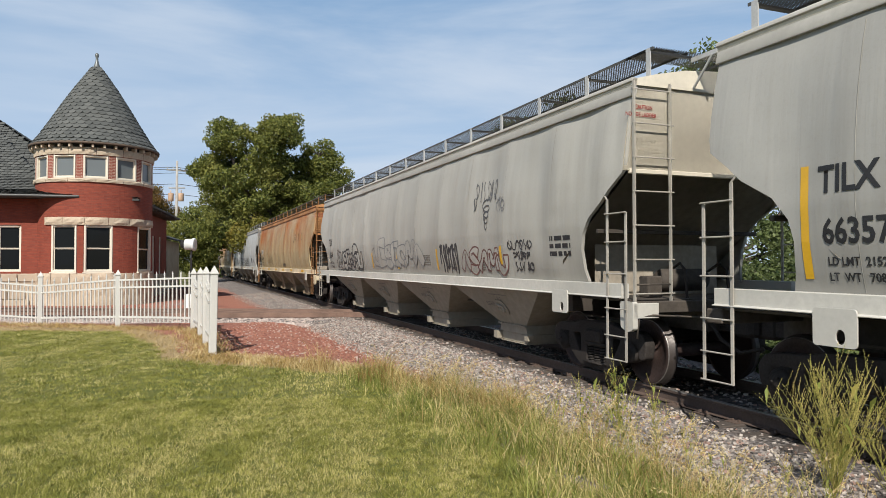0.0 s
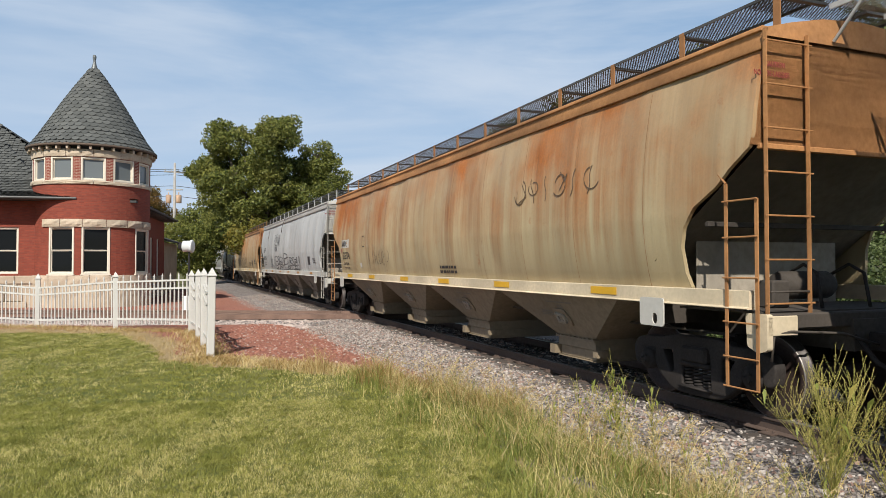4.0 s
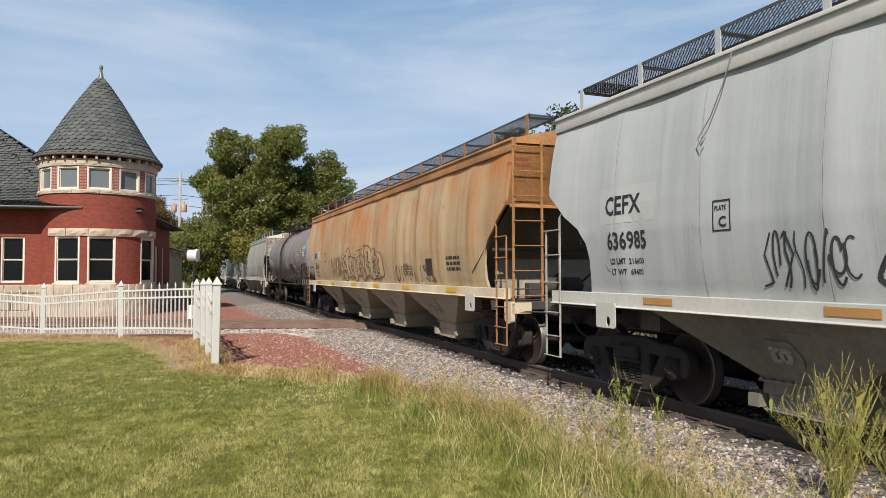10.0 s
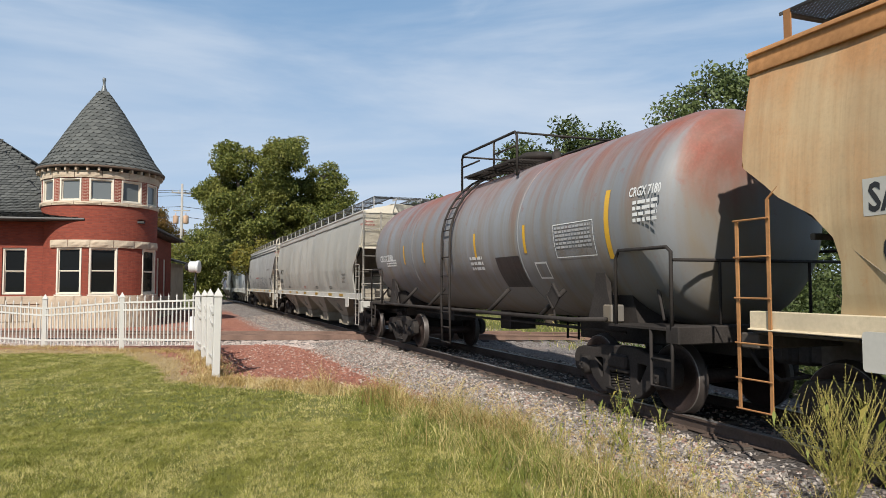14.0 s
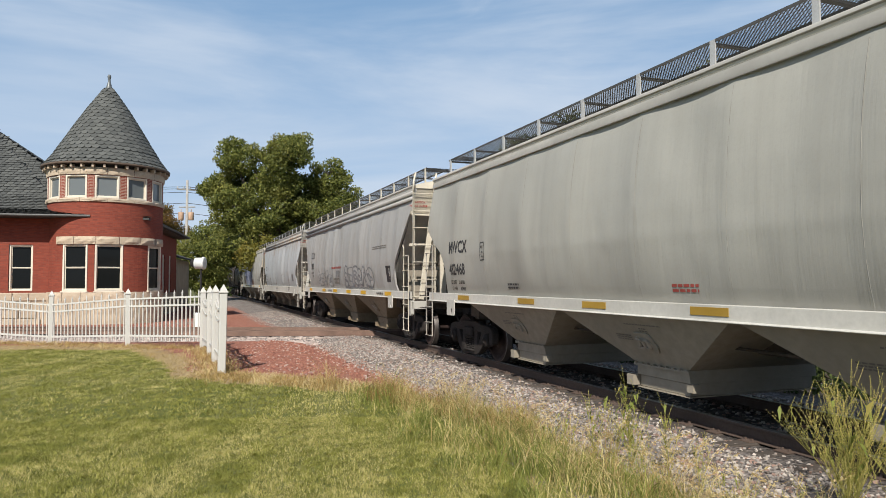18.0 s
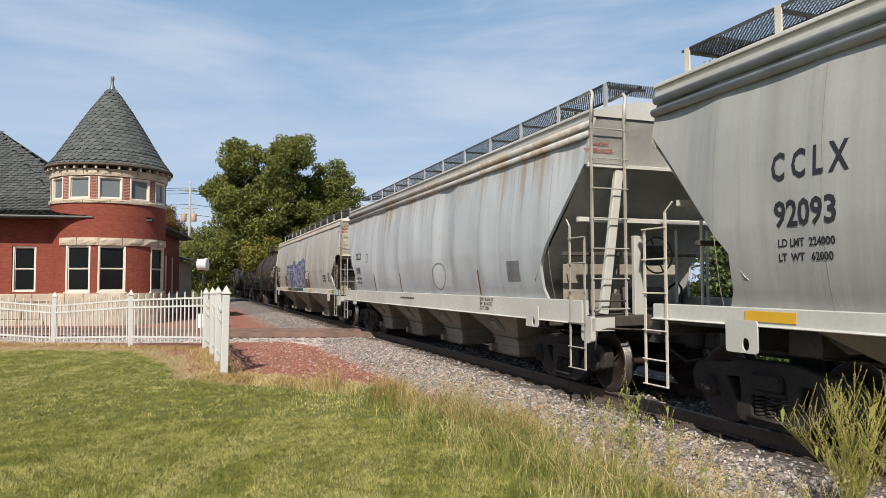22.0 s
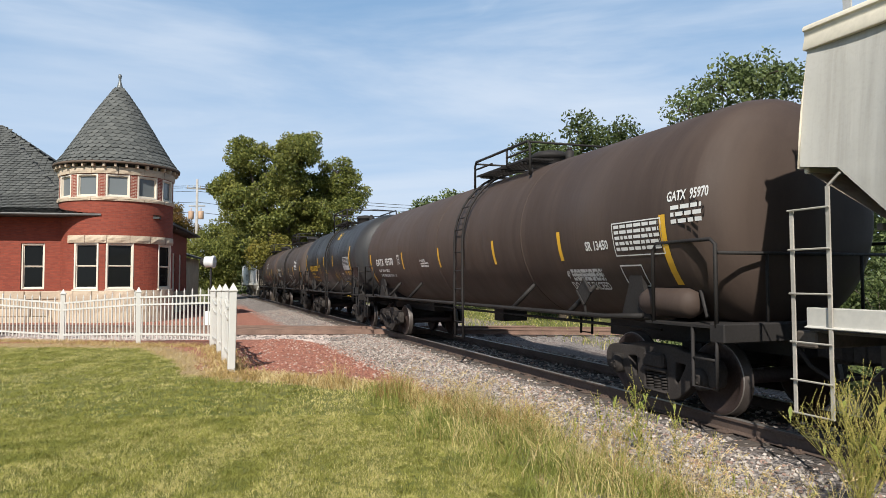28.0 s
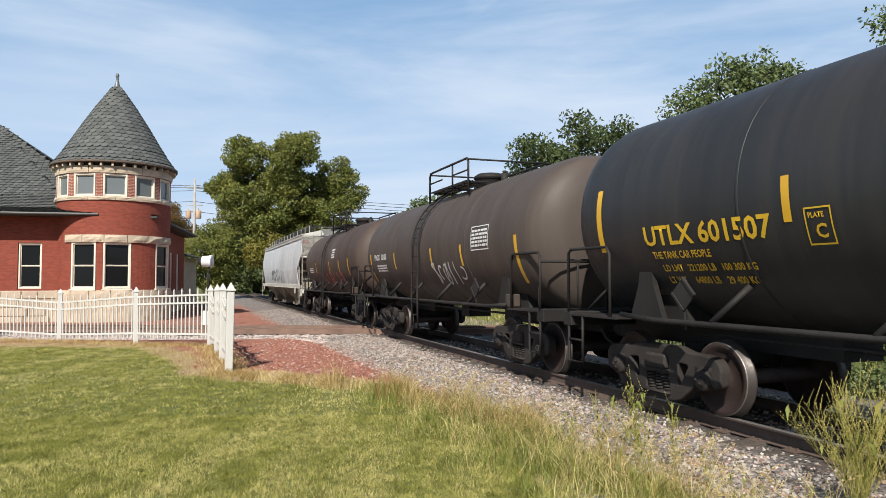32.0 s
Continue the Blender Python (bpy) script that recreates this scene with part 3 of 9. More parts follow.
def wheel_mesh():
    bm = bmesh.new()
    for side in (-1, 1):
        # from the outer face inwards: hub, plate, rim, tread, flange
        prof = [(0.0, 0.80), (0.12, 0.80), (0.13, 0.775), (0.20, 0.755), (0.35, 0.765), (0.385, 0.80), (0.445, 0.805), (0.457, 0.795), (0.460, 0.72), (0.487, 0.705), (0.487, 0.68), (0.44, 0.668), (0.385, 0.675), (0.34, 0.70), (0.16, 0.69), (0.10, 0.66), (0.095, 0.0)]
        before = None
        n = 36
        for j, (r, h) in enumerate(prof):
            now = [bm.verts.new((r * math.cos(2 * math.pi * k / n), side * h, r * math.sin(2 * math.pi * k / n))) for k in range(n)] if r > 0 else None
            if now is None:
                hub = bm.verts.new((0, side * h, 0))
            elif before is None:
                for k in range(n):
                    f = bm.faces.new((hub, now[k], now[(k + 1) % n]) if side < 0 else (hub, now[(k + 1) % n], now[k]))
            else:
                for k in range(n):
                    q = (before[k], before[(k + 1) % n], now[(k + 1) % n], now[k])
                    f = bm.faces.new(q if side > 0 else q[::-1])
                    f.material_index = 1 if j == 7 else 2 if 8 <= j <= 11 else 0
            before = now
    smooth(bm, 40)
    me = bpy.data.meshes.new("wheelset")
    bm.to_mesh(me)
    bm.free()
    me.materials.append(AXLE_STEEL)
    me.materials.append(RIM_STEEL)
    me.materials.append(TREAD_STEEL)
    return me


def sideframe_mesh():
    """The cast side of a truck: an arch over both boxes with the spring window and two triangular lightening holes."""
    out = [(-1.18, 0.60), (-1.10, 0.70), (-0.92, 0.735), (-0.62, 0.74), (-0.38, 0.80), (0.38, 0.80), (0.62, 0.74), (0.92, 0.735), (1.10, 0.70), (1.18, 0.60), (1.15, 0.40), (1.05, 0.385), (1.03, 0.52), (0.94, 0.57), (0.82, 0.55), (0.745, 0.44), (0.68, 0.33), (0.44, 0.155), (0.30, 0.125), (-0.30, 0.125), (-0.44, 0.155), (-0.68, 0.33), (-0.745, 0.44), (-0.82, 0.55), (-0.94, 0.57), (-1.03, 0.52), (-1.05, 0.385), (-1.15, 0.40)]
    window = [(-0.27, 0.20), (0.27, 0.20), (0.25, 0.66), (-0.25, 0.66)]
    left = [(-0.66, 0.62), (-0.40, 0.64), (-0.385, 0.34), (-0.46, 0.30)]
    right = [(0.66, 0.62), (0.46, 0.30), (0.385, 0.34), (0.40, 0.64)]
    return holed_plate(rounded(out, 0.05), [rounded(window[::-1], 0.05), rounded(left, 0.06), rounded(right, 0.06)], 0.11, 0.025)


def spring_mesh():
    bm = bmesh.new()
    for cx in (-0.16, 0.0, 0.16):
        pts = []
        for i in range(0, 73):
            a = i / 72
            pts.append((cx + 0.072 * math.cos(a * 2 * math.pi * 6), 0.072 * math.sin(a * 2 * math.pi * 6), 0.205 + a * 0.25))
        tube(bm, pts, 0.017, 5)
    box(bm, -0.25, 0.25, -0.12, 0.12, 0.455, 0.50)
    box(bm, -0.27, 0.27, -0.13, 0.13, 0.185, 0.205)
    return smooth(bm)


def bolster_mesh():
    bm = bmesh.new()
    bevelled_box(bm, -0.22, 0.22, -1.12, 1.12, 0.50, 0.70, 0.03)
    box(bm, -0.20, 0.20, -0.45, 0.45, 0.70, 0.82)
    for a in (-1, 1):
        box(bm, a * 0.55 - 0.04, a * 0.55 + 0.04, -0.9, 0.9, 0.36, 0.47)
    return bm


def bearing_mesh():
    bm = bmesh.new()
    turned(bm, [(0.135, -0.05), (0.14, -0.02), (0.14, 0.10), (0.115, 0.125), (0.085, 0.13), (0.08, 0.145), (0.03, 0.15)], 18, "y")
    for k in range(3):
        a = k * 2.094
        rod(bm, (0.05 * math.cos(a), 0.14, 0.05 * math.sin(a)), (0.05 * math.cos(a), 0.165, 0.05 * math.sin(a)), 0.016, 6)
    box(bm, -0.15, 0.15, -0.06, 0.08, 0.06, 0.16)
    return smooth(bm)


WHEELS = []


def truck(car, x, cap=None, wheel=None, steel=None):
    body = part("truck", made("bolster", bolster_mesh), steel or TRUCK_STEEL, car, "dark cast-steel two-axle truck")
    body.location = (x, 0, 0)
    for side in (-1, 1):
        ob = part("sideframe", made("sideframe", sideframe_mesh), steel or TRUCK_STEEL, body)
        ob.location = (0, side * 0.985, 0)
        sp = part("spring_nest", made("springs", spring_mesh), steel or TRUCK_STEEL, body)
        sp.location = (0, side * 0.985, 0)
        for a in (-0.889, 0.889):
            c = part("bearing", made("bearing", bearing_mesh), cap or TRUCK_STEEL, body)
            c.matrix_local = pose(a, side * 0.985, WHEEL_R, 0, 0, 0 if side > 0 else 180)
    for a in (-0.889, 0.889):
        w = part("wheelset", made("wheelset", wheel_mesh), None, body, "rusty steel wheels with bright treads")
        w.location = (a, 0, WHEEL_R)
        WHEELS.append((w, a))
    return body


def coupler_mesh():
    bm = bmesh.new()
    bevelled_box(bm, -0.5, 0.45, -0.10, 0.10, 0.78, 0.98, 0.02)
    bevelled_box(bm, 0.40, 0.74, -0.17, 0.12, 0.74, 1.02, 0.04)
    bevelled_box(bm, 0.62, 0.80, 0.06, 0.20, 0.76, 1.00, 0.04)
    tube(bm, [(0.1, -0.3, 0.95), (0.35, -0.32, 0.70), (0.6, -0.25, 0.55), (0.85, -0.1, 0.62)], 0.025, 6)
    return bm


# the side of a curved-sided covered hopper: height, half width
SIDE = [(1.40, 1.440), (1.62, 1.497), (1.90, 1.547), (2.25, 1.580), (2.60, 1.575), (2.95, 1.553), (3.30, 1.513), (3.65, 1.452), (3.90, 1.395), (4.07, 1.35)]
# how far the side sheet stops short of the end: height, metres
CUT = [(1.40, 1.00), (1.60, 1.06), (1.90, 1.08), (2.12, 1.02), (2.34, 0.84), (2.55, 0.47), (2.70, 0.30), (2.90, 0.03), (3.05, 0.0), (4.07, 0.0)]


def dents(seed, seams):
    """How far the sheet lies inside its true line: pillowed between the welds, creased and dented."""
    rnd = random.Random(seed)
    lines = [-9.4] + sorted(seams) + [9.4]
    fine = []
    for a, b in zip(lines, lines[1:]):
        n = max(1, int(round((b - a) / 1.6)))
        fine += [a + (b - a) * i / n for i in range(n)]
    fine.append(9.4)
    deep = [rnd.uniform(0.012, 0.055) for _ in fine]
    tilt = [rnd.uniform(-0.3, 0.3) for _ in fine]

    def inside(x, z):
        for i in range(len(fine) - 1):
            if x <= fine[i + 1]:
                break
        u = min(1.0, max(0.0, (x - fine[i]) / (fine[i + 1] - fine[i])))
        rise = ramp(z, 1.45, 2.1) * ramp(z, 4.05, 3.2)
        pillow = deep[i] * math.sin(math.pi * min(1.0, max(0.0, u + tilt[i] * u * (1 - u)))) ** 0.8 * (0.55 + 0.45 * rise)
        knock = 0.045 * ramp(noise.noise((x * 0.75 + seed * 3.1, z * 0.42, seed)), 0.05, 0.75) * rise
        crease = 0.022 * ramp(noise.noise((x * 1.9 - seed, z * 0.9, seed + 5.0)), 0.15, 0.7) * ramp(z, 2.9, 2.0) * ramp(z, 1.45, 1.7)
        return pillow + knock + crease

    return inside


def side_sheet(half, side_table, cut, inside=None):
    """One curved side, its ends cut to shape."""
    bm = bmesh.new()
    zs = sorted({z for z, _ in side_table} | {z for z, _ in cut} | ({1.45 + 0.15 * i for i in range(17)} if inside else set()))
    top = side_table[-1][0]
    zs = [z for z in zs if z < top - 0.05]
    zs = [z for i, z in enumerate(zs) if i == 0 or z - zs[i - 1] > 0.02] + [top]
    n = 130 if inside else 20
    rows = []
    for z in zs:
        e = half - lerp(cut, z)
        y = lerp(side_table, z)
        row = []
        for i in range(n + 1):
            x = -e + 2 * e * i / n
            row.append(bm.verts.new((x, -y + (inside(x, z) if inside else 0.0), z)))
        rows.append(row)
    for a, b in zip(rows, rows[1:]):
        for i in range(n):
            bm.faces.new((a[i], a[i + 1], b[i + 1], b[i]))
    # a turned-in edge all round gives the sheet its thickness
    rim = [e for e in bm.edges if len(e.link_faces) == 1]
    res = bmesh.ops.extrude_edge_only(bm, edges=rim)
    for v in res["geom"]:
        if isinstance(v, bmesh.types.BMVert):
            v.co.y += 0.05
    return smooth(bm, 30)


def weld_seam(side_table, x, inside):
    """The thin upright weld between two side sheets."""
    bm = bmesh.new()
    before = None
    for z in [1.43 + 0.2 * i for i in range(14)]:
        if z > side_table[-1][0] - 0.05:
            continue
        y = -lerp(side_table, z) + inside(x, z) + 0.0005
        now = [bm.verts.new((dx, y - dy, z)) for dx, dy in ((-0.005, 0), (-0.002, 0.0015), (0.002, 0.0015), (0.005, 0))]
        if before:
            for i in range(3):
                bm.faces.new((before[i], before[i + 1], now[i + 1], now[i]))
        before = now
    return smooth(bm, 60)


def letters(text, size, condensed=1.0, fat=0.035):
    cu = bpy.data.curves.new("text", "FONT")
    cu.body, cu.size, cu.resolution_u, cu.offset = text, size / 0.70, 2, fat * size
    tmp = bpy.data.objects.new("text", cu)
    me = bpy.data.meshes.new_from_object(tmp)
    bpy.data.objects.remove(tmp)
    bpy.data.curves.remove(cu)
    bm = bmesh.new()
    bm.from_mesh(me)
    bpy.data.meshes.remove(me)
    for v in bm.verts:
        v.co = (v.co.x * condensed, 0, v.co.y)
    return bm


def wrap(bm, x, z, depth, lift=0.006):
    """Lays a flat (x, z) drawing on the near side of a car."""
    bmesh.ops.translate(bm, verts=bm.verts, vec=(x, 0, z))
    zs = [v.co.z for v in bm.verts]
    if zs and max(zs) - min(zs) > 0.14:
        h = math.ceil(min(zs) / 0.1) * 0.1
        while h < max(zs):
            bmesh.ops.bisect_plane(bm, geom=list(bm.verts) + list(bm.edges) + list(bm.faces), plane_co=(0, 0, h), plane_no=(0, 0, 1))
            h += 0.1
    xs = [v.co.x for v in bm.verts]
    if xs and max(xs) - min(xs) > 0.45 and len(xs) < 200:
        h = math.ceil(min(xs) / 0.15) * 0.15
        while h < max(xs):
            bmesh.ops.bisect_plane(bm, geom=list(bm.verts) + list(bm.edges) + list(bm.faces), plane_co=(h, 0, 0), plane_no=(1, 0, 0))
            h += 0.15
    for v in bm.verts:
        v.co.y = -(depth(v.co.z, v.co.x) + lift)
    bmesh.ops.recalc_face_normals(bm, faces=bm.faces)
    for f in bm.faces:
        if f.normal.y > 0:
            f.normal_flip()
    return bm


def stroke(bm, pts, w, closed=False):
    """A brush line in x and z."""
    pts = [Vector((p[0], 0, p[1])) for p in pts]
    if closed:
        pts.append(pts[0])
    before = None
    for i, p in enumerate(pts):
        way = pts[min(i + 1, len(pts) - 1)] - pts[max(i - 1, 0)]
        if way.length < 1e-6:
            continue
        nrm = Vector((-way.z, 0, way.x)).normalized() * w / 2
        now = (bm.verts.new(p - nrm), bm.verts.new(p + nrm))
        if before:
            bm.faces.new((before[0], now[0], now[1], before[1]))
        before = now


def scrawl(seed, x0, x1, z0, z1, w, letters_n):
    """Looping spray-can strokes that fill a stretch of the side."""
    rnd = random.Random(seed)
    bm = bmesh.new()
    pitch = (x1 - x0) / letters_n
    for k in range(letters_n):
        cx = x0 + (k + 0.5) * pitch
        for _ in range(rnd.choice((1, 2, 2))):
            kind = rnd.random()
            n = 16
            if kind < 0.4:
                a0, a1 = rnd.uniform(0, 6.28), rnd.uniform(3.2, 6.4)
                rx, rz = pitch * rnd.uniform(0.3, 0.55), (z1 - z0) * rnd.uniform(0.25, 0.5)
                cz = (z0 + z1) / 2 + rnd.uniform(-0.1, 0.1) * (z1 - z0)
                pts = [(cx + rx * math.cos(a0 + a1 * i / n) + 0.15 * pitch * i / n, cz + rz * math.sin(a0 + a1 * i / n)) for i in range(n + 1)]
            elif kind < 0.75:
                keys = [(cx + rnd.uniform(-0.6, 0.6) * pitch, z0 + (z1 - z0) * q) for q in rnd.sample((0.02, 0.3, 0.6, 1.0, 0.9, 0.1), 4)]
                pts = []
                for i in range(n + 1):
                    u = i / n * 3
                    j = min(2, int(u))
                    f = u - j
                    f = f * f * (3 - 2 * f)
                    pts.append((keys[j][0] * (1 - f) + keys[j + 1][0] * f, keys[j][1] * (1 - f) + keys[j + 1][1] * f))
            else:
                lean = rnd.uniform(-0.3, 0.3) * pitch
                pts = [(cx + lean * (i / 6 - 0.5) + 0.03 * math.sin(i), z0 + (z1 - z0) * i / 6) for i in range(7)]
            stroke(bm, pts, w * rnd.uniform(0.75, 1.2))
    return bm


def bars(rows, size, width, seed=1):
    """Small print that cannot be read, as plain bars."""
    rnd = random.Random(seed)
    bm = bmesh.new()
    for r in range(rows):
        x = 0.0
        while x < width:
            w = min(width - x, rnd.uniform(1.2, 3.5) * size)
            z = -r * size * 1.7
            vs = [bm.verts.new(p) for p in ((x, 0, z), (x + w, 0, z), (x + w, 0, z + size), (x, 0, z + size))]
            bm.faces.new(vs)
            x += w + size * 0.6
    return bm


SPINES = [
    [(0.85, 0.85), (0.4, 1.0), (0.1, 0.75), (0.5, 0.5), (0.9, 0.25), (0.5, 0.0), (0.05, 0.12)],
    [(0.0, 0.0), (0.25, 0.55), (0.5, 1.0), (0.7, 0.55), (1.0, 0.0)],
    [(0.05, 0.0), (0.1, 0.9), (0.45, 0.45), (0.6, 0.45), (0.9, 0.95), (1.0, 0.0)],
    [(0.1, 0.0), (0.1, 1.0), (0.75, 0.95), (0.7, 0.55), (0.2, 0.5), (0.6, 0.3), (0.95, 0.0)],
    [(0.5, 0.0), (0.08, 0.3), (0.1, 0.8), (0.5, 1.0), (0.9, 0.75), (0.9, 0.25), (0.55, 0.0)],
    [(0.9, 0.95), (0.15, 0.95), (0.1, 0.5), (0.1, 0.05), (0.95, 0.05)],
    [(0.1, 1.0), (0.2, 0.2), (0.5, 0.0), (0.85, 0.2), (0.95, 1.0)]]


def bubbles(seed, x0, x1, z0, z1, w, count, fat=0.13):
    """Hollow outlined spray-can shapes in a row; gives the fill and the outline."""
    rnd = random.Random(seed)
    fills, lines = [], []
    pitch, high = (x1 - x0) / count, z1 - z0
    for k in range(count):
        keys = rnd.choice(SPINES)
        wide = pitch * rnd.uniform(0.95, 1.2)
        up = high * rnd.uniform(0.75, 1.0)
        lean = rnd.uniform(-0.15, 0.15) * high
        raw = [(x0 + k * pitch + (p - 0.04) * wide + lean * (q - 0.5), z0 + fat * high + q * (up - 2 * fat * high)) for p, q in keys]
        pts = []
        for i in range(len(raw) - 1):
            a, b, c, d = raw[max(0, i - 1)], raw[i], raw[i + 1], raw[min(len(raw) - 1, i + 2)]
            for j in range(5):
                u = j / 5
                pts.append(tuple(0.5 * (2 * b[m] + (c[m] - a[m]) * u + (2 * a[m] - 5 * b[m] + 4 * c[m] - d[m]) * u * u + (3 * b[m] - a[m] - 3 * c[m] + d[m]) * u ** 3) for m in (0, 1)))
        pts.append(raw[-1])
        left, right = [], []
        for i, (px, pz) in enumerate(pts):
            a, b = pts[max(0, i - 1)], pts[min(len(pts) - 1, i + 1)]
            l = math.hypot(b[0] - a[0], b[1] - a[1]) or 1
            nx, nz = -(b[1] - a[1]) / l, (b[0] - a[0]) / l
            r = fat * high * (0.8 + 0.3 * math.sin(i * 0.5 + k))
            left.append((px + nx * r, pz + nz * r))
            right.append((px - nx * r, pz - nz * r))
        fill = bmesh.new()
        for i in range(len(pts) - 1):
            fill.faces.new([fill.verts.new((q[0], 0, q[1])) for q in (left[i], right[i], right[i + 1], left[i + 1])])
        fills.append(fill)
        one = bmesh.new()
        stroke(one, left + right[::-1] + left[:2], w * rnd.uniform(0.8, 1.2))
        lines.append(one)
    return fills, lines


def frame_box(w, h, line):
    bm = bmesh.new()
    for x0, x1, z0, z1 in ((0, w, 0, line), (0, w, h - line, h), (0, line, line, h - line), (w - line, w, line, h - line)):
        bm.faces.new([bm.verts.new(p) for p in ((x0, 0, z0), (x1, 0, z0), (x1, 0, z1), (x0, 0, z1))])
    return bm


def patch(w, h):
    bm = bmesh.new()
    bm.faces.new([bm.verts.new(p) for p in ((0, 0, 0), (w, 0, 0), (w, 0, h), (0, 0, h))])
    return bm


def grating(x0, x1, y0, y1, z):
    """An open walkway of expanded steel in an edging."""
    bm = bmesh.new()
    for y in (y0, y1):
        box(bm, x0, x1, y - 0.008, y + 0.008, z - 0.035, z)
    w, rise = 0.014, y1 - y0
    for lean in (-1, 1):
        x = x0 - rise
        while x < x1 + rise:
            a, b = (x, y0), (x + lean * rise * 1.5, y1)
            # keep the strand inside the edging
            u0, u1 = 0.0, 1.0
            for lim, sg in ((x0, 1), (x1, -1)):
                da, db = sg * (a[0] - lim), sg * (b[0] - lim)
                if da < 0 and db < 0:
                    u0 = 2.0
                elif da < 0:
                    u0 = max(u0, da / (da - db))
                elif db < 0:
                    u1 = min(u1, da / (da - db))
            if u0 < u1:
                p = [(a[0] + (b[0] - a[0]) * u, a[1] + (b[1] - a[1]) * u) for u in (u0, u1)]
                bm.faces.new([bm.verts.new((px + dx, py, z - 0.008 - 0.004 * lean)) for (px, py), dx in ((p[0], -w), (p[0], w), (p[1], w), (p[1], -w))])
            x += 0.062
    return bm


def ladder(bm, p, q, width, rungs, along, r=0.014, stile=0.03):
    """Two stiles from p to q and rungs between them; along: the way of its width."""
    p, q, along = Vector(p), Vector(q), Vector(along)
    for k in (0, 1):
        a, b = p + along * width * k, q + along * width * k
        way = (b - a)
        m = Matrix.Translation(a) @ way.to_track_quat("Z", "Y").to_matrix().to_4x4()
        box(bm, -stile, stile, -stile * 0.4, stile * 0.4, 0, way.length, m)
    for i in range(rungs):
        a = p + (q - p) * ((i + 0.5) / rungs)
        rod(bm, a, a + along * width, r, 6)


def hopper(name, s, length, paint, end_paint, label, bays=4, eave=4.07, ribs=False, sill=None, sill_drop=0.0, bay_paint=None, rail_paint=None, seams=(-8.0, -6.4, -4.8, -3.2, -1.6, 0.0, 1.6, 3.2, 4.8, 6.4, 8.0), board_paint=None, cap=None, bay_low=0.40, cut=None, end_low=2.92):
    """A covered hopper car; s: its middle along the line at the start."""
    half = (length - GAP) / 2
    car = empty(name, car_pose(s))
    tagged(car, label, "hopper car", "cars of the freight train")
    key = (round(half, 2), eave, ribs, end_low)
    shift = eave - 4.07
    side = [(z + shift * ramp(z, 1.4, 4.07), y) for z, y in SIDE]
    inside = dents(int(s * 10) % 97, seams)
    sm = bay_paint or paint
    dust = PALE_DUST if ribs else DUSTY
    around = pose(0, 0, 0, 0, 0, 180)
    for turn in (0, 1):
        sheet = part("side_sheet", made(("side_sheet", end_low, s, turn) + key, lambda: side_sheet(half, side, cut or CUT, None if turn else inside)), paint, car)
        sheet.matrix_local = around if turn else Matrix()
        for x in seams:
            if turn:
                continue
            seam = part("weld_seam", weld_seam(side, x, inside), SEAM_RUST if rail_paint is END_RUST else SEAM, sheet)
            seam.location = (x, 0, 0)

    def roof():
        bm = bmesh.new()
        prof = [(-1.40, eave - 0.02), (-1.40, eave + 0.06), (-1.33, eave + 0.075), (-1.0, eave + 0.16), (-0.55, eave + 0.25), (0, eave + 0.29), (0.55, eave + 0.25), (1.0, eave + 0.16), (1.33, eave + 0.075), (1.40, eave + 0.06), (1.40, eave - 0.02)]
        rows = [[bm.verts.new((x, y, z)) for y, z in prof] for x in (-half - 0.02, half + 0.02)]
        for i in range(len(prof) - 1):
            bm.faces.new((rows[0][i], rows[0][i + 1], rows[1][i + 1], rows[1][i])[::-1])
        for r in rows:
            bm.faces.new(r)
        bmesh.ops.recalc_face_normals(bm, faces=bm.faces)
        return smooth(bm, 25)

    def top_chord():
        bm = bmesh.new()
        y0, y1 = lerp(side, eave - 0.16), lerp(side, eave)
        out = [(-y1 + 0.02, eave + 0.075), (-y1 - 0.055, eave + 0.080), (-y1 - 0.075, eave + 0.055), (-y1 - 0.075, eave + 0.030), (-y1 - 0.038, eave + 0.012), (-y0 - 0.036, eave - 0.150), (-y0 - 0.030, eave - 0.165), (-y0 + 0.02, eave - 0.165)]
        rows = [[bm.verts.new((x, p, q)) for p, q in out] for x in (-half - 0.02, half + 0.02)]
        bridge(bm, *rows)
        for r in rows:
            bm.faces.new(r)
        bmesh.ops.recalc_face_normals(bm, faces=bm.faces)
        return smooth(bm, 40)

    def rib(q):
        bm = bmesh.new()
        y = lerp(side, eave - q) + 0.02
        tube(bm, [(-half, -y, eave - q), (half, -y, eave - q)], 0.055, 8)
        return smooth(bm)

    def coaming():
        bm = bmesh.new()
        bevelled_box(bm, -half + 0.7, half - 0.7, -0.26, 0.26, eave + 0.2, eave + 0.40, 0.03)
        return bm

    for turn in (0, 1):
        c = part("top_chord", made(("chord",) + key, top_chord).copy(), board_paint or (CREAM if paint is BEIGE else end_paint if rail_paint is END_RUST else CHORD), car)
        c.matrix_local = around if turn else Matrix()
        if ribs:
            for q in (0.14, 0.30):
                c = part("top_rib", made(("rib", q) + key, lambda: rib(q)).copy(), paint, car)
                c.matrix_local = around if turn else Matrix()
    part("hatch_coaming", made(("coaming",) + key, coaming).copy(), board_paint or end_paint, car)
    part("roof", made(("roof",) + key, roof).copy(), board_paint or end_paint, car)

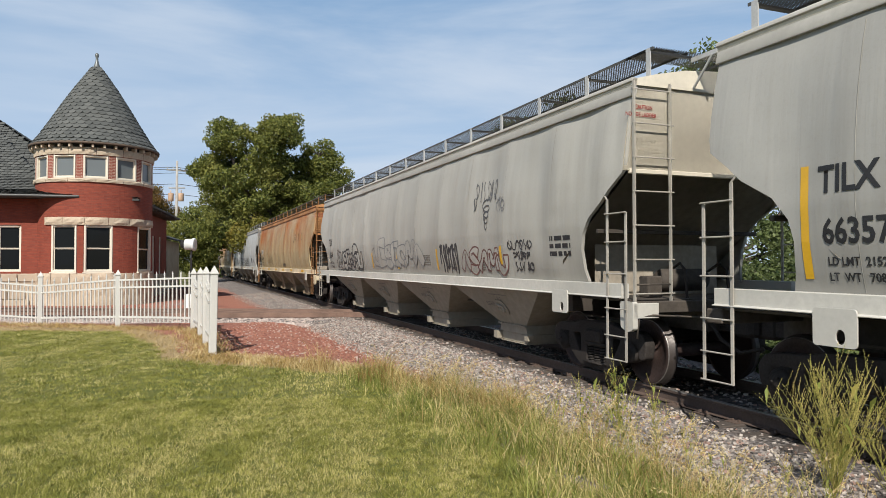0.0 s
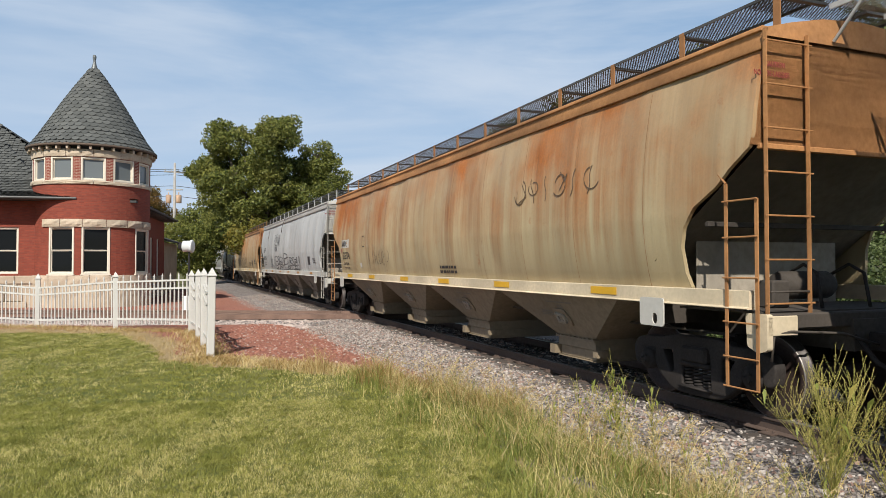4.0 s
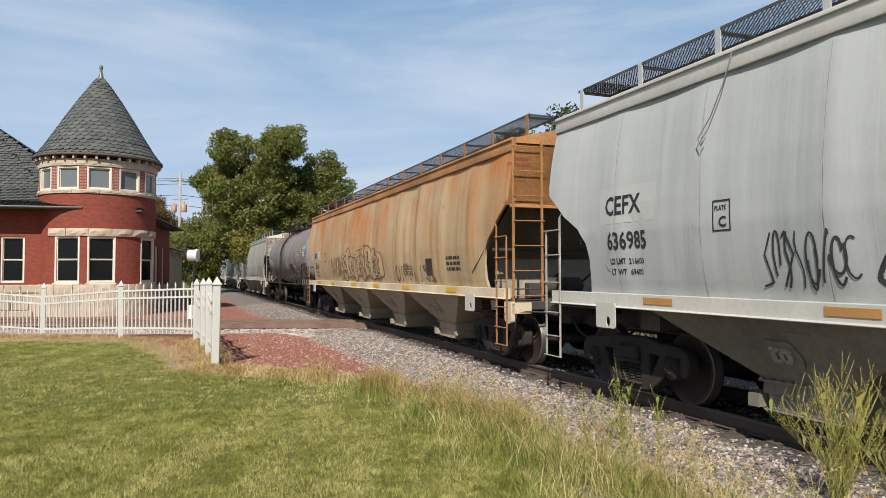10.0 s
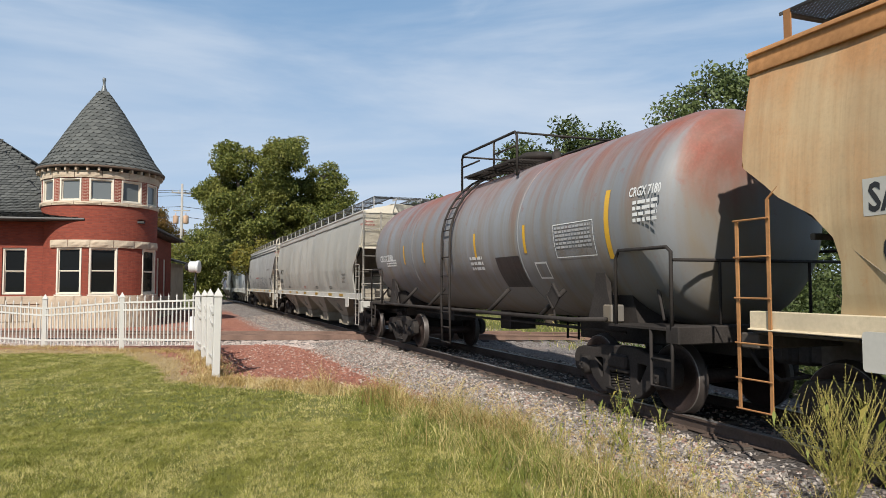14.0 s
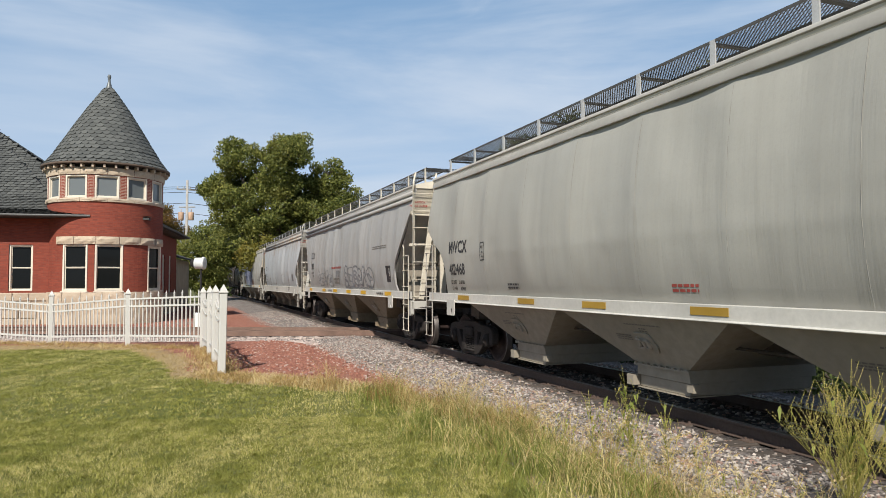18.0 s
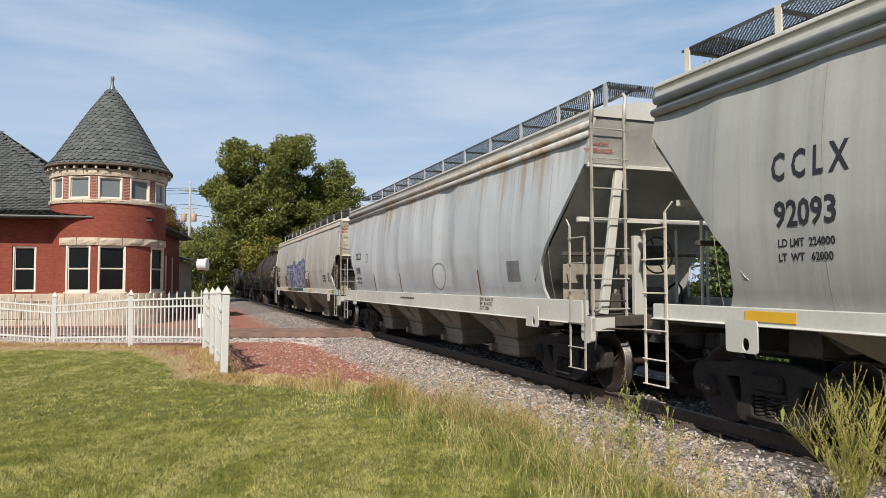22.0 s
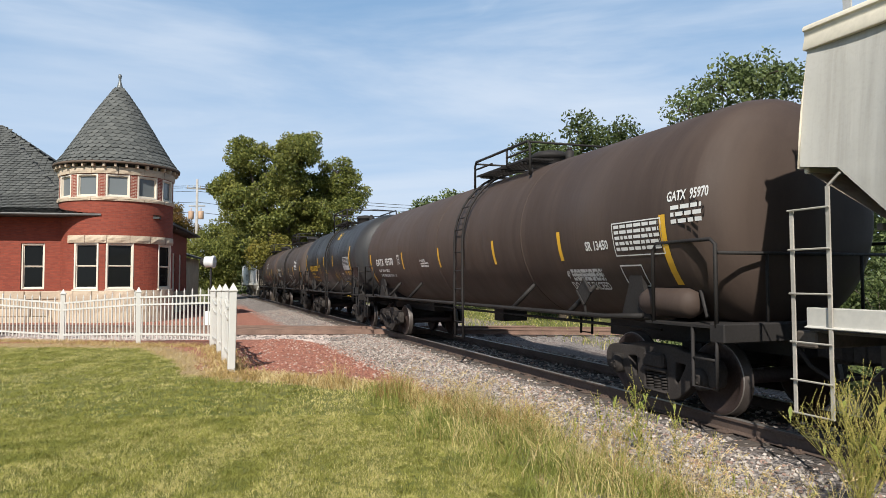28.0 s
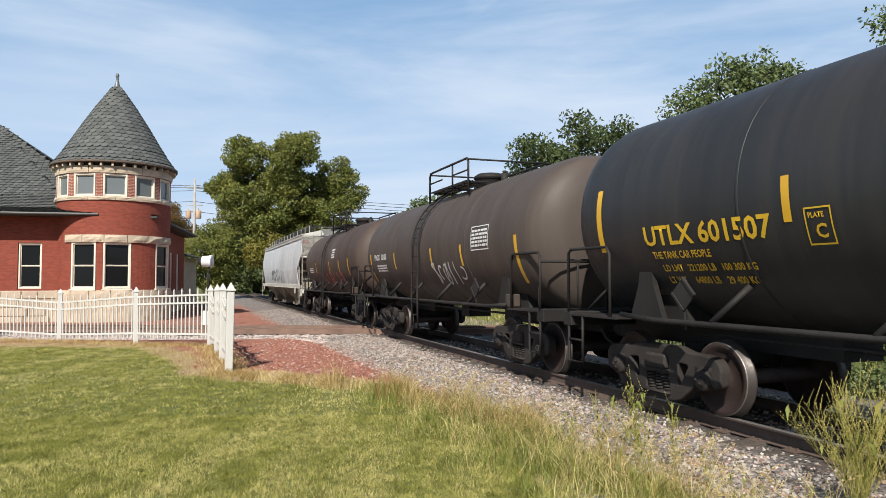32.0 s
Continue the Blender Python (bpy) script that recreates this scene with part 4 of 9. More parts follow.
    def end_sheet():
        bm = bmesh.new()
        x = half - 0.012
        end_zs = [end_low + (eave - end_low) * i / 4 for i in range(5)]
        outline = [(-lerp(side, z), z) for z in end_zs] + [(-0.9, eave + 0.17), (0, eave + 0.28), (0.9, eave + 0.17)] + [(lerp(side, z), z) for z in end_zs[::-1]]
        f = bm.faces.new([bm.verts.new((x, y, z)) for y, z in outline])
        bmesh.ops.solidify(bm, geom=[f], thickness=0.012)
        bmesh.ops.recalc_face_normals(bm, faces=bm.faces)
        return bm

    def end_angle():
        bm = bmesh.new()
        bevelled_box(bm, half - 0.04, half + 0.02, -1.45, 1.45, end_low - 0.04, end_low + 0.02, 0.008)
        return bm

    def slope_sheet():
        bm = bmesh.new()
        a = [bm.verts.new((half - 0.02, y, end_low - 0.02)) for y in (-1.46, 1.46)]
        b = [bm.verts.new((half - 1.55, y, 1.75)) for y in (-1.52, 1.52)]
        c = [bm.verts.new((half - 2.4, y, 1.0)) for y in (-1.1, 1.1)]
        bm.faces.new((a[0], a[1], b[1], b[0]))
        bm.faces.new((b[0], b[1], c[1], c[0]))
        bmesh.ops.solidify(bm, geom=list(bm.faces), thickness=0.012)
        return bm

    def bulkhead():
        bm = bmesh.new()
        bevelled_box(bm, half - 1.27, half - 1.245, -1.15, 1.15, 1.21, 2.0, 0.005)
        return bm

    def lever_rod():
        bm = bmesh.new()
        tube(bm, [(half + 0.10, -1.42, 0.72), (half + 0.12, -1.40, 1.00), (half + 0.14, -1.2, 1.02), (half + 0.16, -0.5, 0.98), (half + 0.3, -0.15, 0.86)], 0.014, 6)
        rod(bm, (half + 0.08, -1.40, 1.42), (half + 0.08, -0.86, 1.42), 0.012, 6)
        return smooth(bm)

    def cross_bar():
        bm = bmesh.new()
        bevelled_box(bm, half - 0.78, half - 0.72, -1.45, 1.45, 2.12, 2.18, 0.008)
        return bm

    def reservoir():
        bm = bmesh.new()
        turned(bm, [(0.05, -0.45), (0.14, -0.42), (0.17, -0.36), (0.17, 0.36), (0.14, 0.42), (0.05, 0.45)], 14, "y", Matrix.Translation((half - 0.85, 0.1, 1.45)))
        return smooth(bm)

    def valve_box():
        bm = bmesh.new()
        bevelled_box(bm, half - 0.62, half - 0.40, -0.85, -0.60, 1.21, 1.52, 0.02)
        return bm

    def air_pipe():
        bm = bmesh.new()
        tube(bm, [(half - 0.2, 0, 1.2), (half - 0.35, 0.1, 1.6), (half - 0.7, 0.3, 1.7), (half - 1.1, 0.3, 1.5)], 0.02, 6)
        return smooth(bm)

    def corner_casting():
        bm = bmesh.new()
        prism(bm, rounded([(half - 0.14, 1.20), (half - 0.12, 0.86), (half + 0.02, 0.80), (half + 0.14, 0.84), (half + 0.14, 1.20)], 0.03), -1.515, -1.44)
        bevelled_box(bm, half + 0.10, half + 0.14, -1.50, -1.10, 0.98, 1.18, 0.008)
        return bm

    def brake_wheel():
        bm = bmesh.new()
        for i in range(20):
            a, b = 2 * math.pi * i / 20, 2 * math.pi * (i + 1) / 20
            rod(bm, (half + 0.16, -0.35 + 0.27 * math.cos(a), 2.1 + 0.27 * math.sin(a)), (half + 0.16, -0.35 + 0.27 * math.cos(b), 2.1 + 0.27 * math.sin(b)), 0.014, 5)
        for i in range(4):
            a = 0.4 + math.pi / 2 * i
            rod(bm, (half + 0.13, -0.35, 2.1), (half + 0.16, -0.35 + 0.27 * math.cos(a), 2.1 + 0.27 * math.sin(a)), 0.012, 5)
        bevelled_box(bm, half - 0.10, half + 0.12, -0.50, -0.20, 1.95, 2.25, 0.02)
        return smooth(bm)

    def end_post():
        """Upright angle and sloping brace beside the end ladder."""
        bm = bmesh.new()
        bevelled_box(bm, half - 0.06, half + 0.02, -0.66, -0.50, 1.2, 2.4, 0.008)
        m = Matrix.Translation((half - 0.04, -1.18, 1.22)) @ Matrix.Rotation(radians(-8), 4, "X")
        bevelled_box(bm, -0.05, 0.03, -0.07, 0.07, 0, end_low - 1.25, 0.008, m)
        bevelled_box(bm, half - 0.42, half - 0.34, -1.40, 1.40, 2.62, 2.70, 0.01)
        for y in (0.15, 0.75):
            rod(bm, (half - 0.03, y, 1.2), (half - 0.03, y, 2.5), 0.022, 6)
        return bm

    def hoop():
        """The ladder's stiles run on over the roof's edge."""
        bm = bmesh.new()
        for y in (-1.42, -0.84):
            tube(bm, [(half + 0.075, y, eave - 0.1), (half + 0.075, y, eave + 0.14), (half + 0.03, y + 0.05, eave + 0.30), (half - 0.12, y + 0.12, eave + 0.40), (half - 0.6, y + 0.2, eave + 0.42)], 0.026, 6)
        return smooth(bm)

    def end_crosswalk():
        bm = grating(-0.22, 0.22, -0.42, 0.42, 0)
        for y in (-0.42, 0.42):
            box(bm, -0.24, 0.24, y - 0.01, y + 0.01, -0.06, 0.0)
            rod(bm, (0.16, y, -0.05), (-0.2, y, -0.42), 0.018, 6)
        return bm

    for turn in (0, 1):
        m = around if turn else Matrix()
        sheet = part("end_sheet", made(("end_sheet",) + key, end_sheet).copy(), end_paint, car)
        sheet.matrix_local = m
        part("end_angle", made(("end_angle",) + key, end_angle).copy(), end_paint, sheet)
        slope = part("slope_sheet", made(("slope",) + key, slope_sheet).copy(), dust, car)
        slope.matrix_local = m
        part("bulkhead", made(("bulkhead",) + key, bulkhead).copy(), DUSTY, slope)
        lever = part("uncoupling_lever", made(("lever",) + key, lever_rod).copy(), SHADED_GRIME, slope)
        part("cross_bar", made(("cross_bar",) + key, cross_bar).copy(), SHADED_GRIME, slope)
        part("air_reservoir", made(("reservoir",) + key, reservoir).copy(), SHADED_GRIME, slope)
        part("valve_box", made(("valve_box",) + key, valve_box).copy(), SHADED_GRIME, slope)
        for y in (-0.35, 0.4):
            p = part("air_pipe", made(("air_pipe",) + key, air_pipe).copy(), TRUCK_STEEL, slope)
            p.location = (0, y, 0)
        if not ribs:
            w = part("end_crosswalk", made("crosswalk", end_crosswalk), LIGHT_STEEL, sheet, "small grating step at the roof's end")
            w.location = (half + 0.24, 0, eave + 0.44)
        part("corner_casting", made(("casting",) + key, corner_casting).copy(), sill or end_paint, sheet)
        if ribs:
            part("ladder_hoop", made(("hoop",) + key, hoop).copy(), end_paint, sheet)
            part("end_post", made(("end_post",) + key, end_post).copy(), end_paint, sheet)
            if not turn:
                part("brake_wheel", made(("brake_wheel",) + key, brake_wheel).copy(), SHADED_GRIME, sheet, "dark spoked brake wheel")
        # the notice beside the end ladder
        for i, line in enumerate(("CAUTION", "NO SIDE LADDER")):
            bm = letters(line, 0.055, 0.8)
            bmesh.ops.transform(bm, matrix=pose(half + 0.004, -1.22 - 0.021 * len(line), 3.74 - 0.10 * i, 0, 0, 90), verts=bm.verts)
            part("notice", bm, SPRAY_RED, sheet)

    def side_sill():
        bm = bmesh.new()
        y, zt, zb = 1.545, 1.43, 1.245 - sill_drop
        out = [(-y + 0.12, zt), (-y, zt), (-y, zb + 0.012), (-y - 0.035, zb + 0.008), (-y - 0.035, zb - 0.008), (-y + 0.12, zb - 0.008)]
        a, b = ([bm.verts.new((x, p, q)) for p, q in out] for x in (-half + 0.06, half - 0.06))
        bridge(bm, a, b)
        bm.faces.new(a[::-1])
        bm.faces.new(b)
        bmesh.ops.recalc_face_normals(bm, faces=bm.faces)
        bmesh.ops.bevel(bm, geom=[e for e in bm.edges if e.calc_length() > 5], offset=0.006, segments=1, affect="EDGES")
        return bm

    for turn in (0, 1):
        p = part("side_sill", made(("side_sill", sill_drop) + key, side_sill).copy(), sill or end_paint, car, "pale steel side sill")
        p.matrix_local = around if turn else Matrix()

    def under():
        bm = bmesh.new()
        box(bm, -half - 0.15, half + 0.15, -0.32, 0.32, 0.78, 1.12)
        for e in (-1, 1):
            bevelled_box(bm, e * half - 0.12, e * half + 0.12, -1.50, 1.50, 1.04, 1.20, 0.015)
            box(bm, e * (half - 2.0) - 0.2, e * (half - 2.0) + 0.2, -1.2, 1.2, 0.95, 1.25)
            box(bm, e * (half - 0.6) - 0.6, e * (half - 0.6) + 0.6, -1.45, 1.45, 1.19, 1.215)
        rod(bm, (-half + 1, -0.8, 0.9), (half - 1, -0.8, 0.86), 0.02)
        rod(bm, (-half + 1, 0.5, 0.8), (half - 1, 0.5, 0.8), 0.035)
        return bm

    part("underframe", made(("under",) + key, under).copy(), SHADED_GRIME, car)

    # the discharge bays, each a chute that narrows to its gate
    def bay():
        bm = bmesh.new()
        w = (2 * half - 4.6) / bays
        top = [(-w / 2 + 0.03, -1.50), (w / 2 - 0.03, -1.50), (w / 2 - 0.03, 1.50), (-w / 2 + 0.03, 1.50)]
        bot = [(-0.42, -1.06), (0.62, -1.06), (0.62, 1.06), (-0.42, 1.06)]
        lowest = [(-0.44, -1.055), (0.64, -1.055), (0.64, 1.055), (-0.44, 1.055)]
        a = [bm.verts.new((x, y, 1.26)) for x, y in top]
        b = [bm.verts.new((x, y, bay_low + 0.16)) for x, y in bot]
        c = [bm.verts.new((x, y, bay_low)) for x, y in lowest]
        bridge(bm, a, b)
        bridge(bm, b, c)
        bm.faces.new(c)
        bmesh.ops.recalc_face_normals(bm, faces=bm.faces)
        return bm

    def gate():
        bm = bmesh.new()
        bevelled_box(bm, -0.40, 0.60, -1.03, 1.03, bay_low - 0.165, bay_low - 0.002, 0.010)
        box(bm, -0.43, 0.63, -1.06, 1.06, bay_low - 0.18, bay_low - 0.165)
        rod(bm, (-0.50, -1.10, bay_low - 0.08), (-0.50, 1.10, bay_low - 0.08), 0.035, 8)
        box(bm, -0.57, -0.42, -1.14, -0.96, bay_low - 0.15, bay_low - 0.01)
        box(bm, 0.62, 0.74, -1.10, -0.96, bay_low - 0.10, bay_low + 0.0)
        return bm

    slant = math.atan2(0.44, 1.10 - bay_low)
    on_bay = Matrix.Translation((0.06, -1.50 + 0.38 * math.tan(slant), 0.88)) @ Matrix.Rotation(slant, 4, "X")

    def mounting_plate():
        """A rounded plate welded to the bay's side."""
        bm = bmesh.new()
        me = holed_plate(rounded([(-0.20, -0.16), (0.17, -0.16), (0.21, -0.04), (0.13, 0.16), (-0.20, 0.16)], 0.05), [], 0.024)
        bm.from_mesh(me)
        bpy.data.meshes.remove(me)
        bmesh.ops.transform(bm, matrix=on_bay @ Matrix.Translation((0, -0.012, 0)), verts=bm.verts)
        return bm

    def vibrator_bracket():
        """The scorched cast bracket on that plate."""
        bm = bmesh.new()
        m = on_bay @ Matrix.Translation((-0.01, -0.03, 0))
        for x, z, w, h in ((-0.10, 0.03, 0.035, 0.07), (0.0, -0.01, 0.03, 0.09), (0.09, 0.0, 0.03, 0.06), (-0.02, -0.07, 0.12, 0.025), (-0.03, 0.06, 0.11, 0.02)):
            bevelled_box(bm, x - w, x + w, -0.03, 0.02, z - h, z + h, 0.010, m)
        return bm

    def bay_flange():
        bm = bmesh.new()
        box(bm, -0.46, 0.66, -1.10, -1.04, bay_low + 0.13, bay_low + 0.155)
        for i in range(9):
            box(bm, -0.44 + 0.13 * i, -0.41 + 0.13 * i, -1.105, -1.06, bay_low + 0.155, bay_low + 0.175)
        return bm

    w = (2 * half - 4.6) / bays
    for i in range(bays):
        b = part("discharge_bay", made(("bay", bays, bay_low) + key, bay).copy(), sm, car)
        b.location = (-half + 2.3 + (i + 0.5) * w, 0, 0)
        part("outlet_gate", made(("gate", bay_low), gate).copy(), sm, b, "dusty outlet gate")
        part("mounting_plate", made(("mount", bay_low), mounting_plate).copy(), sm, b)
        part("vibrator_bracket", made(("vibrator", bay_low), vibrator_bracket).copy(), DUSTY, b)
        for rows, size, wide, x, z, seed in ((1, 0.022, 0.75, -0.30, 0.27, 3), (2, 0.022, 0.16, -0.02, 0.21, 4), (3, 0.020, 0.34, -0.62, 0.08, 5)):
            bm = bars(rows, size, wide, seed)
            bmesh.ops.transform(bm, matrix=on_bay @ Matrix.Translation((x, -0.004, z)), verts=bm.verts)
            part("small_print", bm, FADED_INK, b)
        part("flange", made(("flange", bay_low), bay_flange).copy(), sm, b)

    # walkways on the roof
    def boards():
        bm = grating(-half + 0.1, half - 0.1, -1.02, -0.40, eave + 0.55)
        other = grating(-half + 0.1, half - 0.1, 0.40, 1.02, eave + 0.55)
        tmp = bpy.data.meshes.new("other")
        other.to_mesh(tmp)
        other.free()
        bm.from_mesh(tmp)
        bpy.data.meshes.remove(tmp)
        for e in (-1, 1):
            g = grating(-0.3, 0.3, -1.02, 1.02, eave + 0.55)
            bmesh.ops.translate(g, verts=g.verts, vec=(e * (half - 0.35), 0, 0))
            g.to_mesh(tmp2 := bpy.data.meshes.new("g"))
            g.free()
            bm.from_mesh(tmp2)
            bpy.data.meshes.remove(tmp2)
        return bm

    walkway = part("running_board", made(("boards",) + key, boards).copy(), MESH_STEEL, car, "open dark steel mesh walkway")

    def bracket():
        bm = bmesh.new()
        box(bm, -0.045, 0.045, -1.03, -1.012, eave + 0.05, eave + 0.55)
        return bm

    def arm():
        bm = bmesh.new()
        box(bm, -0.03, 0.03, -1.010, -0.30, eave + 0.48, eave + 0.512)
        return bm

    n = int(round(2 * half / 1.52))
    for i in range(n + 1):
        for turn in (0, 1):
            b = part("walkway_bracket", made(("bracket", eave, (rail_paint or LIGHT_STEEL).name), bracket), rail_paint or LIGHT_STEEL, walkway)
            b.matrix_local = pose(-half + 0.15 + (2 * half - 0.3) * i / n, 0, 0, 0, 0, 180 * turn)
            b = part("walkway_arm", made(("arm", eave), arm), MESH_STEEL, walkway)
            b.matrix_local = pose(-half + 0.15 + (2 * half - 0.3) * i / n, 0, 0, 0, 0, 180 * turn)

    # ladders and grab irons at the four corners
    def end_ladder():
        bm = bmesh.new()
        for y, z0 in ((-1.42, 0.86), (-0.84, 1.06)):
            box(bm, half + 0.05, half + 0.062, y - 0.024, y + 0.024, z0, eave + 0.02)
            box(bm, half + 0.062, half + 0.105, y - 0.030, y - 0.022, z0, eave + 0.02)
        bmesh.ops.remove_doubles(bm, verts=bm.verts, dist=0.0001)
        return bm

    def rung(wide):
        bm = bmesh.new()
        rod(bm, (0, 0, 0), (wide, 0, 0), 0.010, 6)
        return bm

    def side_ladder():
        bm = bmesh.new()
        for x, top in ((half - 0.34, 2.55), (half + 0.07, 2.36)):
            box(bm, x - 0.020, x + 0.020, -1.575, -1.56, 1.06, top)
            box(bm, x - 0.018, x + 0.018, -1.575, -1.56, 0.42, 1.06)
        rod(bm, (half - 0.34, -1.567, 2.55), (half - 0.46, -1.55, 2.66), 0.013, 6)
        return bm

    for turn in (0, 1):
        m = around if turn else Matrix()
        steel = rail_paint or LADDER
        p = part("end_ladder", made(("end_ladder",) + key, end_ladder).copy(), steel, car)
        p.matrix_local = m
        z = 1.30
        while z < eave + 0.05:
            r = part("rung", made(("rung_wide", steel.name), lambda: rung(0.66)), steel, p)
            r.matrix_local = pose(half + 0.085, -1.46, z, 0, 0, 90)
            z += 0.447
        for flip in (1, -1):
            p = part("side_ladder", made(("side_ladder",) + key, side_ladder).copy(), steel, car)
            p.matrix_local = m @ Matrix.Diagonal((1, flip, 1, 1))
            for z in (0.43, 0.74, 1.10, 1.56, 1.98, 2.36):
                r = part("rung", made(("rung_slim", steel.name), lambda: rung(0.47)), steel, p)
                r.location = (half - 0.37, -1.59, z)
    for e in (-1, 1):
        c = part("coupler", made("coupler", coupler_mesh), TRUCK_STEEL, car)
        c.matrix_local = pose(e * (half + 0.05), 0, 0, 0, 0, 0 if e > 0 else 180)
        truck(car, e * (half - 1.38), cap)

    # jacking pads under the sills
    def pad():
        bm = bmesh.new()
        me = holed_plate(rounded([(-0.22, 0.96), (0.22, 0.96), (0.22, 1.30), (-0.22, 1.30)], 0.04), [[(0.06 + 0.05 * math.cos(a * 0.7), 1.05 + 0.07 * math.sin(a * 0.7)) for a in range(9)]], 0.02)
        bm.from_mesh(me)
        bpy.data.meshes.remove(me)
        return bm

    for e in (-1, 1):
        p = part("jacking_pad", made("pad", pad), sill or end_paint, car, "white jacking pad with a round hole")
        p.location = (e * (half - 1.55), -1.575, 0)
    return car, half, (side, inside)


def mark(car, name, bm, material, label=""):
    return part(name, bm, material, car, label)


def reflectors(car, half, places, z, y=1.549, h=0.10, w=0.45, ink=None):
    for x in places:
        bm = bmesh.new()
        bevelled_box(bm, x - w / 2, x + w / 2, -y - 0.006, -y - 0.001, z, z + h, 0.002)
        part("reflector", bm, ink or REFLECTOR, car, "yellow reflective strip")


def tank(name, s, length, paint, label, r=1.53, mid=2.55, steel=None, band_x=(), cap=None, ladder_x=-0.3, reservoir=False, platform_x=None):
    """A tank car: a barrel with dished heads on two saddles, a ladder at the middle and a railed platform on top."""
    half = (length - 0.9) / 2
    car = empty(name, car_pose(s))
    tagged(car, label, "tank car", "cars of the freight train")
    steel = steel or BLACK_STEEL
    bl = half + 0.02

    def barrel():
        bm = bmesh.new()
        prof = [(0.04, -bl), (0.5, -bl + 0.03), (0.9, -bl + 0.09), (1.2, -bl + 0.19), (1.40, -bl + 0.33), (1.49 * r / 1.53, -bl + 0.47), (r, -bl + 0.66)]
        xs = prof + [(r, x) for x in np.linspace(-bl + 1.4, bl - 1.4, 9)] + [(a, -b) for a, b in prof[::-1]]
        turned(bm, xs, 56, "x", Matrix.Translation((0, 0, mid)))
        return smooth(bm, 30)

    part("barrel", barrel(), paint, car)
    for x in band_x:
        bm = bmesh.new()
        turned(bm, [(r + 0.001, x - 0.02), (r + 0.008, x - 0.015), (r + 0.008, x + 0.015), (r + 0.001, x + 0.02)], 56, "x", Matrix.Translation((0, 0, mid)), False)
        part("seam_band", smooth(bm), paint, car)
    for e in (-1, 1):
        bm = bmesh.new()
        box(bm, min(e * (bl - 3.9), e * (half + 0.1)), max(e * (bl - 3.9), e * (half + 0.1)), -0.3, 0.3, 0.78, 1.12)
        part("stub_sill", bm, steel, car)
        bm = bmesh.new()
        prism(bm, [(e * (half - 1.75) - 0.55, 1.13), (e * (half - 1.75) + 0.55, 1.13), (e * (half - 1.75) + 0.35, 1.75), (e * (half - 1.75) - 0.35, 1.75)], -1.05, 1.05)
        part("saddle", bm, steel, car)
        bm = bmesh.new()
        bevelled_box(bm, e * half - 0.12, e * half + 0.12, -1.48, 1.48, 0.98, 1.20, 0.015)
        part("end_sill", bm, steel, car)
        for y0, y1 in ((-1.48, -0.6), (0.6, 1.48)):
            bm = bmesh.new()
            box(bm, min(e * (half - 1.3), e * (half - 0.12)), max(e * (half - 1.3), e * (half - 0.12)), y0, y1, 1.14, 1.17)
            part("end_platform", bm, steel, car)
    for e in (-1, 1):
        for sgn in (-1, 1):
            bm = bmesh.new()
            x = e * (half - 1.75)
            prism(bm, [(x - 0.34, 1.18), (x + 0.34, 1.18), (x + 0.16, 1.62), (x + 0.10, 1.98), (x - 0.10, 1.98), (x - 0.16, 1.62)], min(sgn * 1.22, sgn * 1.30), max(sgn * 1.22, sgn * 1.30))
            part("saddle_plate", bm, steel, car)
    # side pipe rail, with struts to the barrel
    for sgn in (-1, 1):
        bm = bmesh.new()
        tube(bm, [(-half + 1.4, sgn * 1.45, 1.22), (-half + 2.2, sgn * 1.50, 1.18), (half - 2.2, sgn * 1.50, 1.18), (half - 1.4, sgn * 1.45, 1.22)], 0.035, 8)
        for x in (-half + 3.2, -half + 5.2, half - 5.2, half - 3.2):
            rod(bm, (x, sgn * 1.49, 1.20), (x + 0.3, sgn * 1.20, 1.62), 0.04, 6)
        part("side_rail", smooth(bm), steel, car, "black pipe rail")
    # ladder over the side at the middle
    bm = bmesh.new()
    for sgn in (-1, 1):
        for x in (ladder_x - 0.24, ladder_x + 0.24):
            pts = [(x, sgn * 1.58, 0.45), (x, sgn * 1.60, 1.3)]
            for i in range(9):
                a = radians(0 + i * 9.5)
                pts.append((x, sgn * (r + 0.09) * math.cos(a), mid + (r + 0.09) * math.sin(a)))
            tube(bm, pts, 0.028, 6)
        for z in (0.48, 0.80, 1.12, 1.5, 1.9, 2.3):
            rod(bm, (ladder_x - 0.24, sgn * 1.60, z), (ladder_x + 0.24, sgn * 1.60, z), 0.014, 6)
        for i in range(1, 8):
            a = radians(i * 9.5)
            y, z = sgn * (r + 0.09) * math.cos(a), mid + (r + 0.09) * math.sin(a)
            rod(bm, (ladder_x - 0.24, y, z), (ladder_x + 0.24, y, z), 0.014, 6)
    part("ladder", smooth(bm), steel, car, "black ladder over the barrel")
    # platform, railing, dome and valves
    top = mid + r
    bm = bmesh.new()
    for y0, y1 in ((-1.05, -0.5), (0.5, 1.05)):
        for i in range(8):
            y = y0 + (y1 - y0) * i / 7
            box(bm, -1.25, 1.25, y - 0.008, y + 0.008, top - 0.04, top)
        for i in range(26):
            x = -1.25 + 2.5 * i / 25
            box(bm, x - 0.006, x + 0.006, y0, y1, top - 0.03, top - 0.01)
    for x in (-1.0, 0.0, 1.0):
        box(bm, x - 0.03, x + 0.03, -1.05, 1.05, top - 0.09, top - 0.04)
    aside = Matrix.Translation((ladder_x + 1.0 if platform_x is None else platform_x, 0, 0))
    rise = 0.31 if reservoir else 0.50
    part("top_platform", bm, steel, car).matrix_local = aside
    bm = bmesh.new()
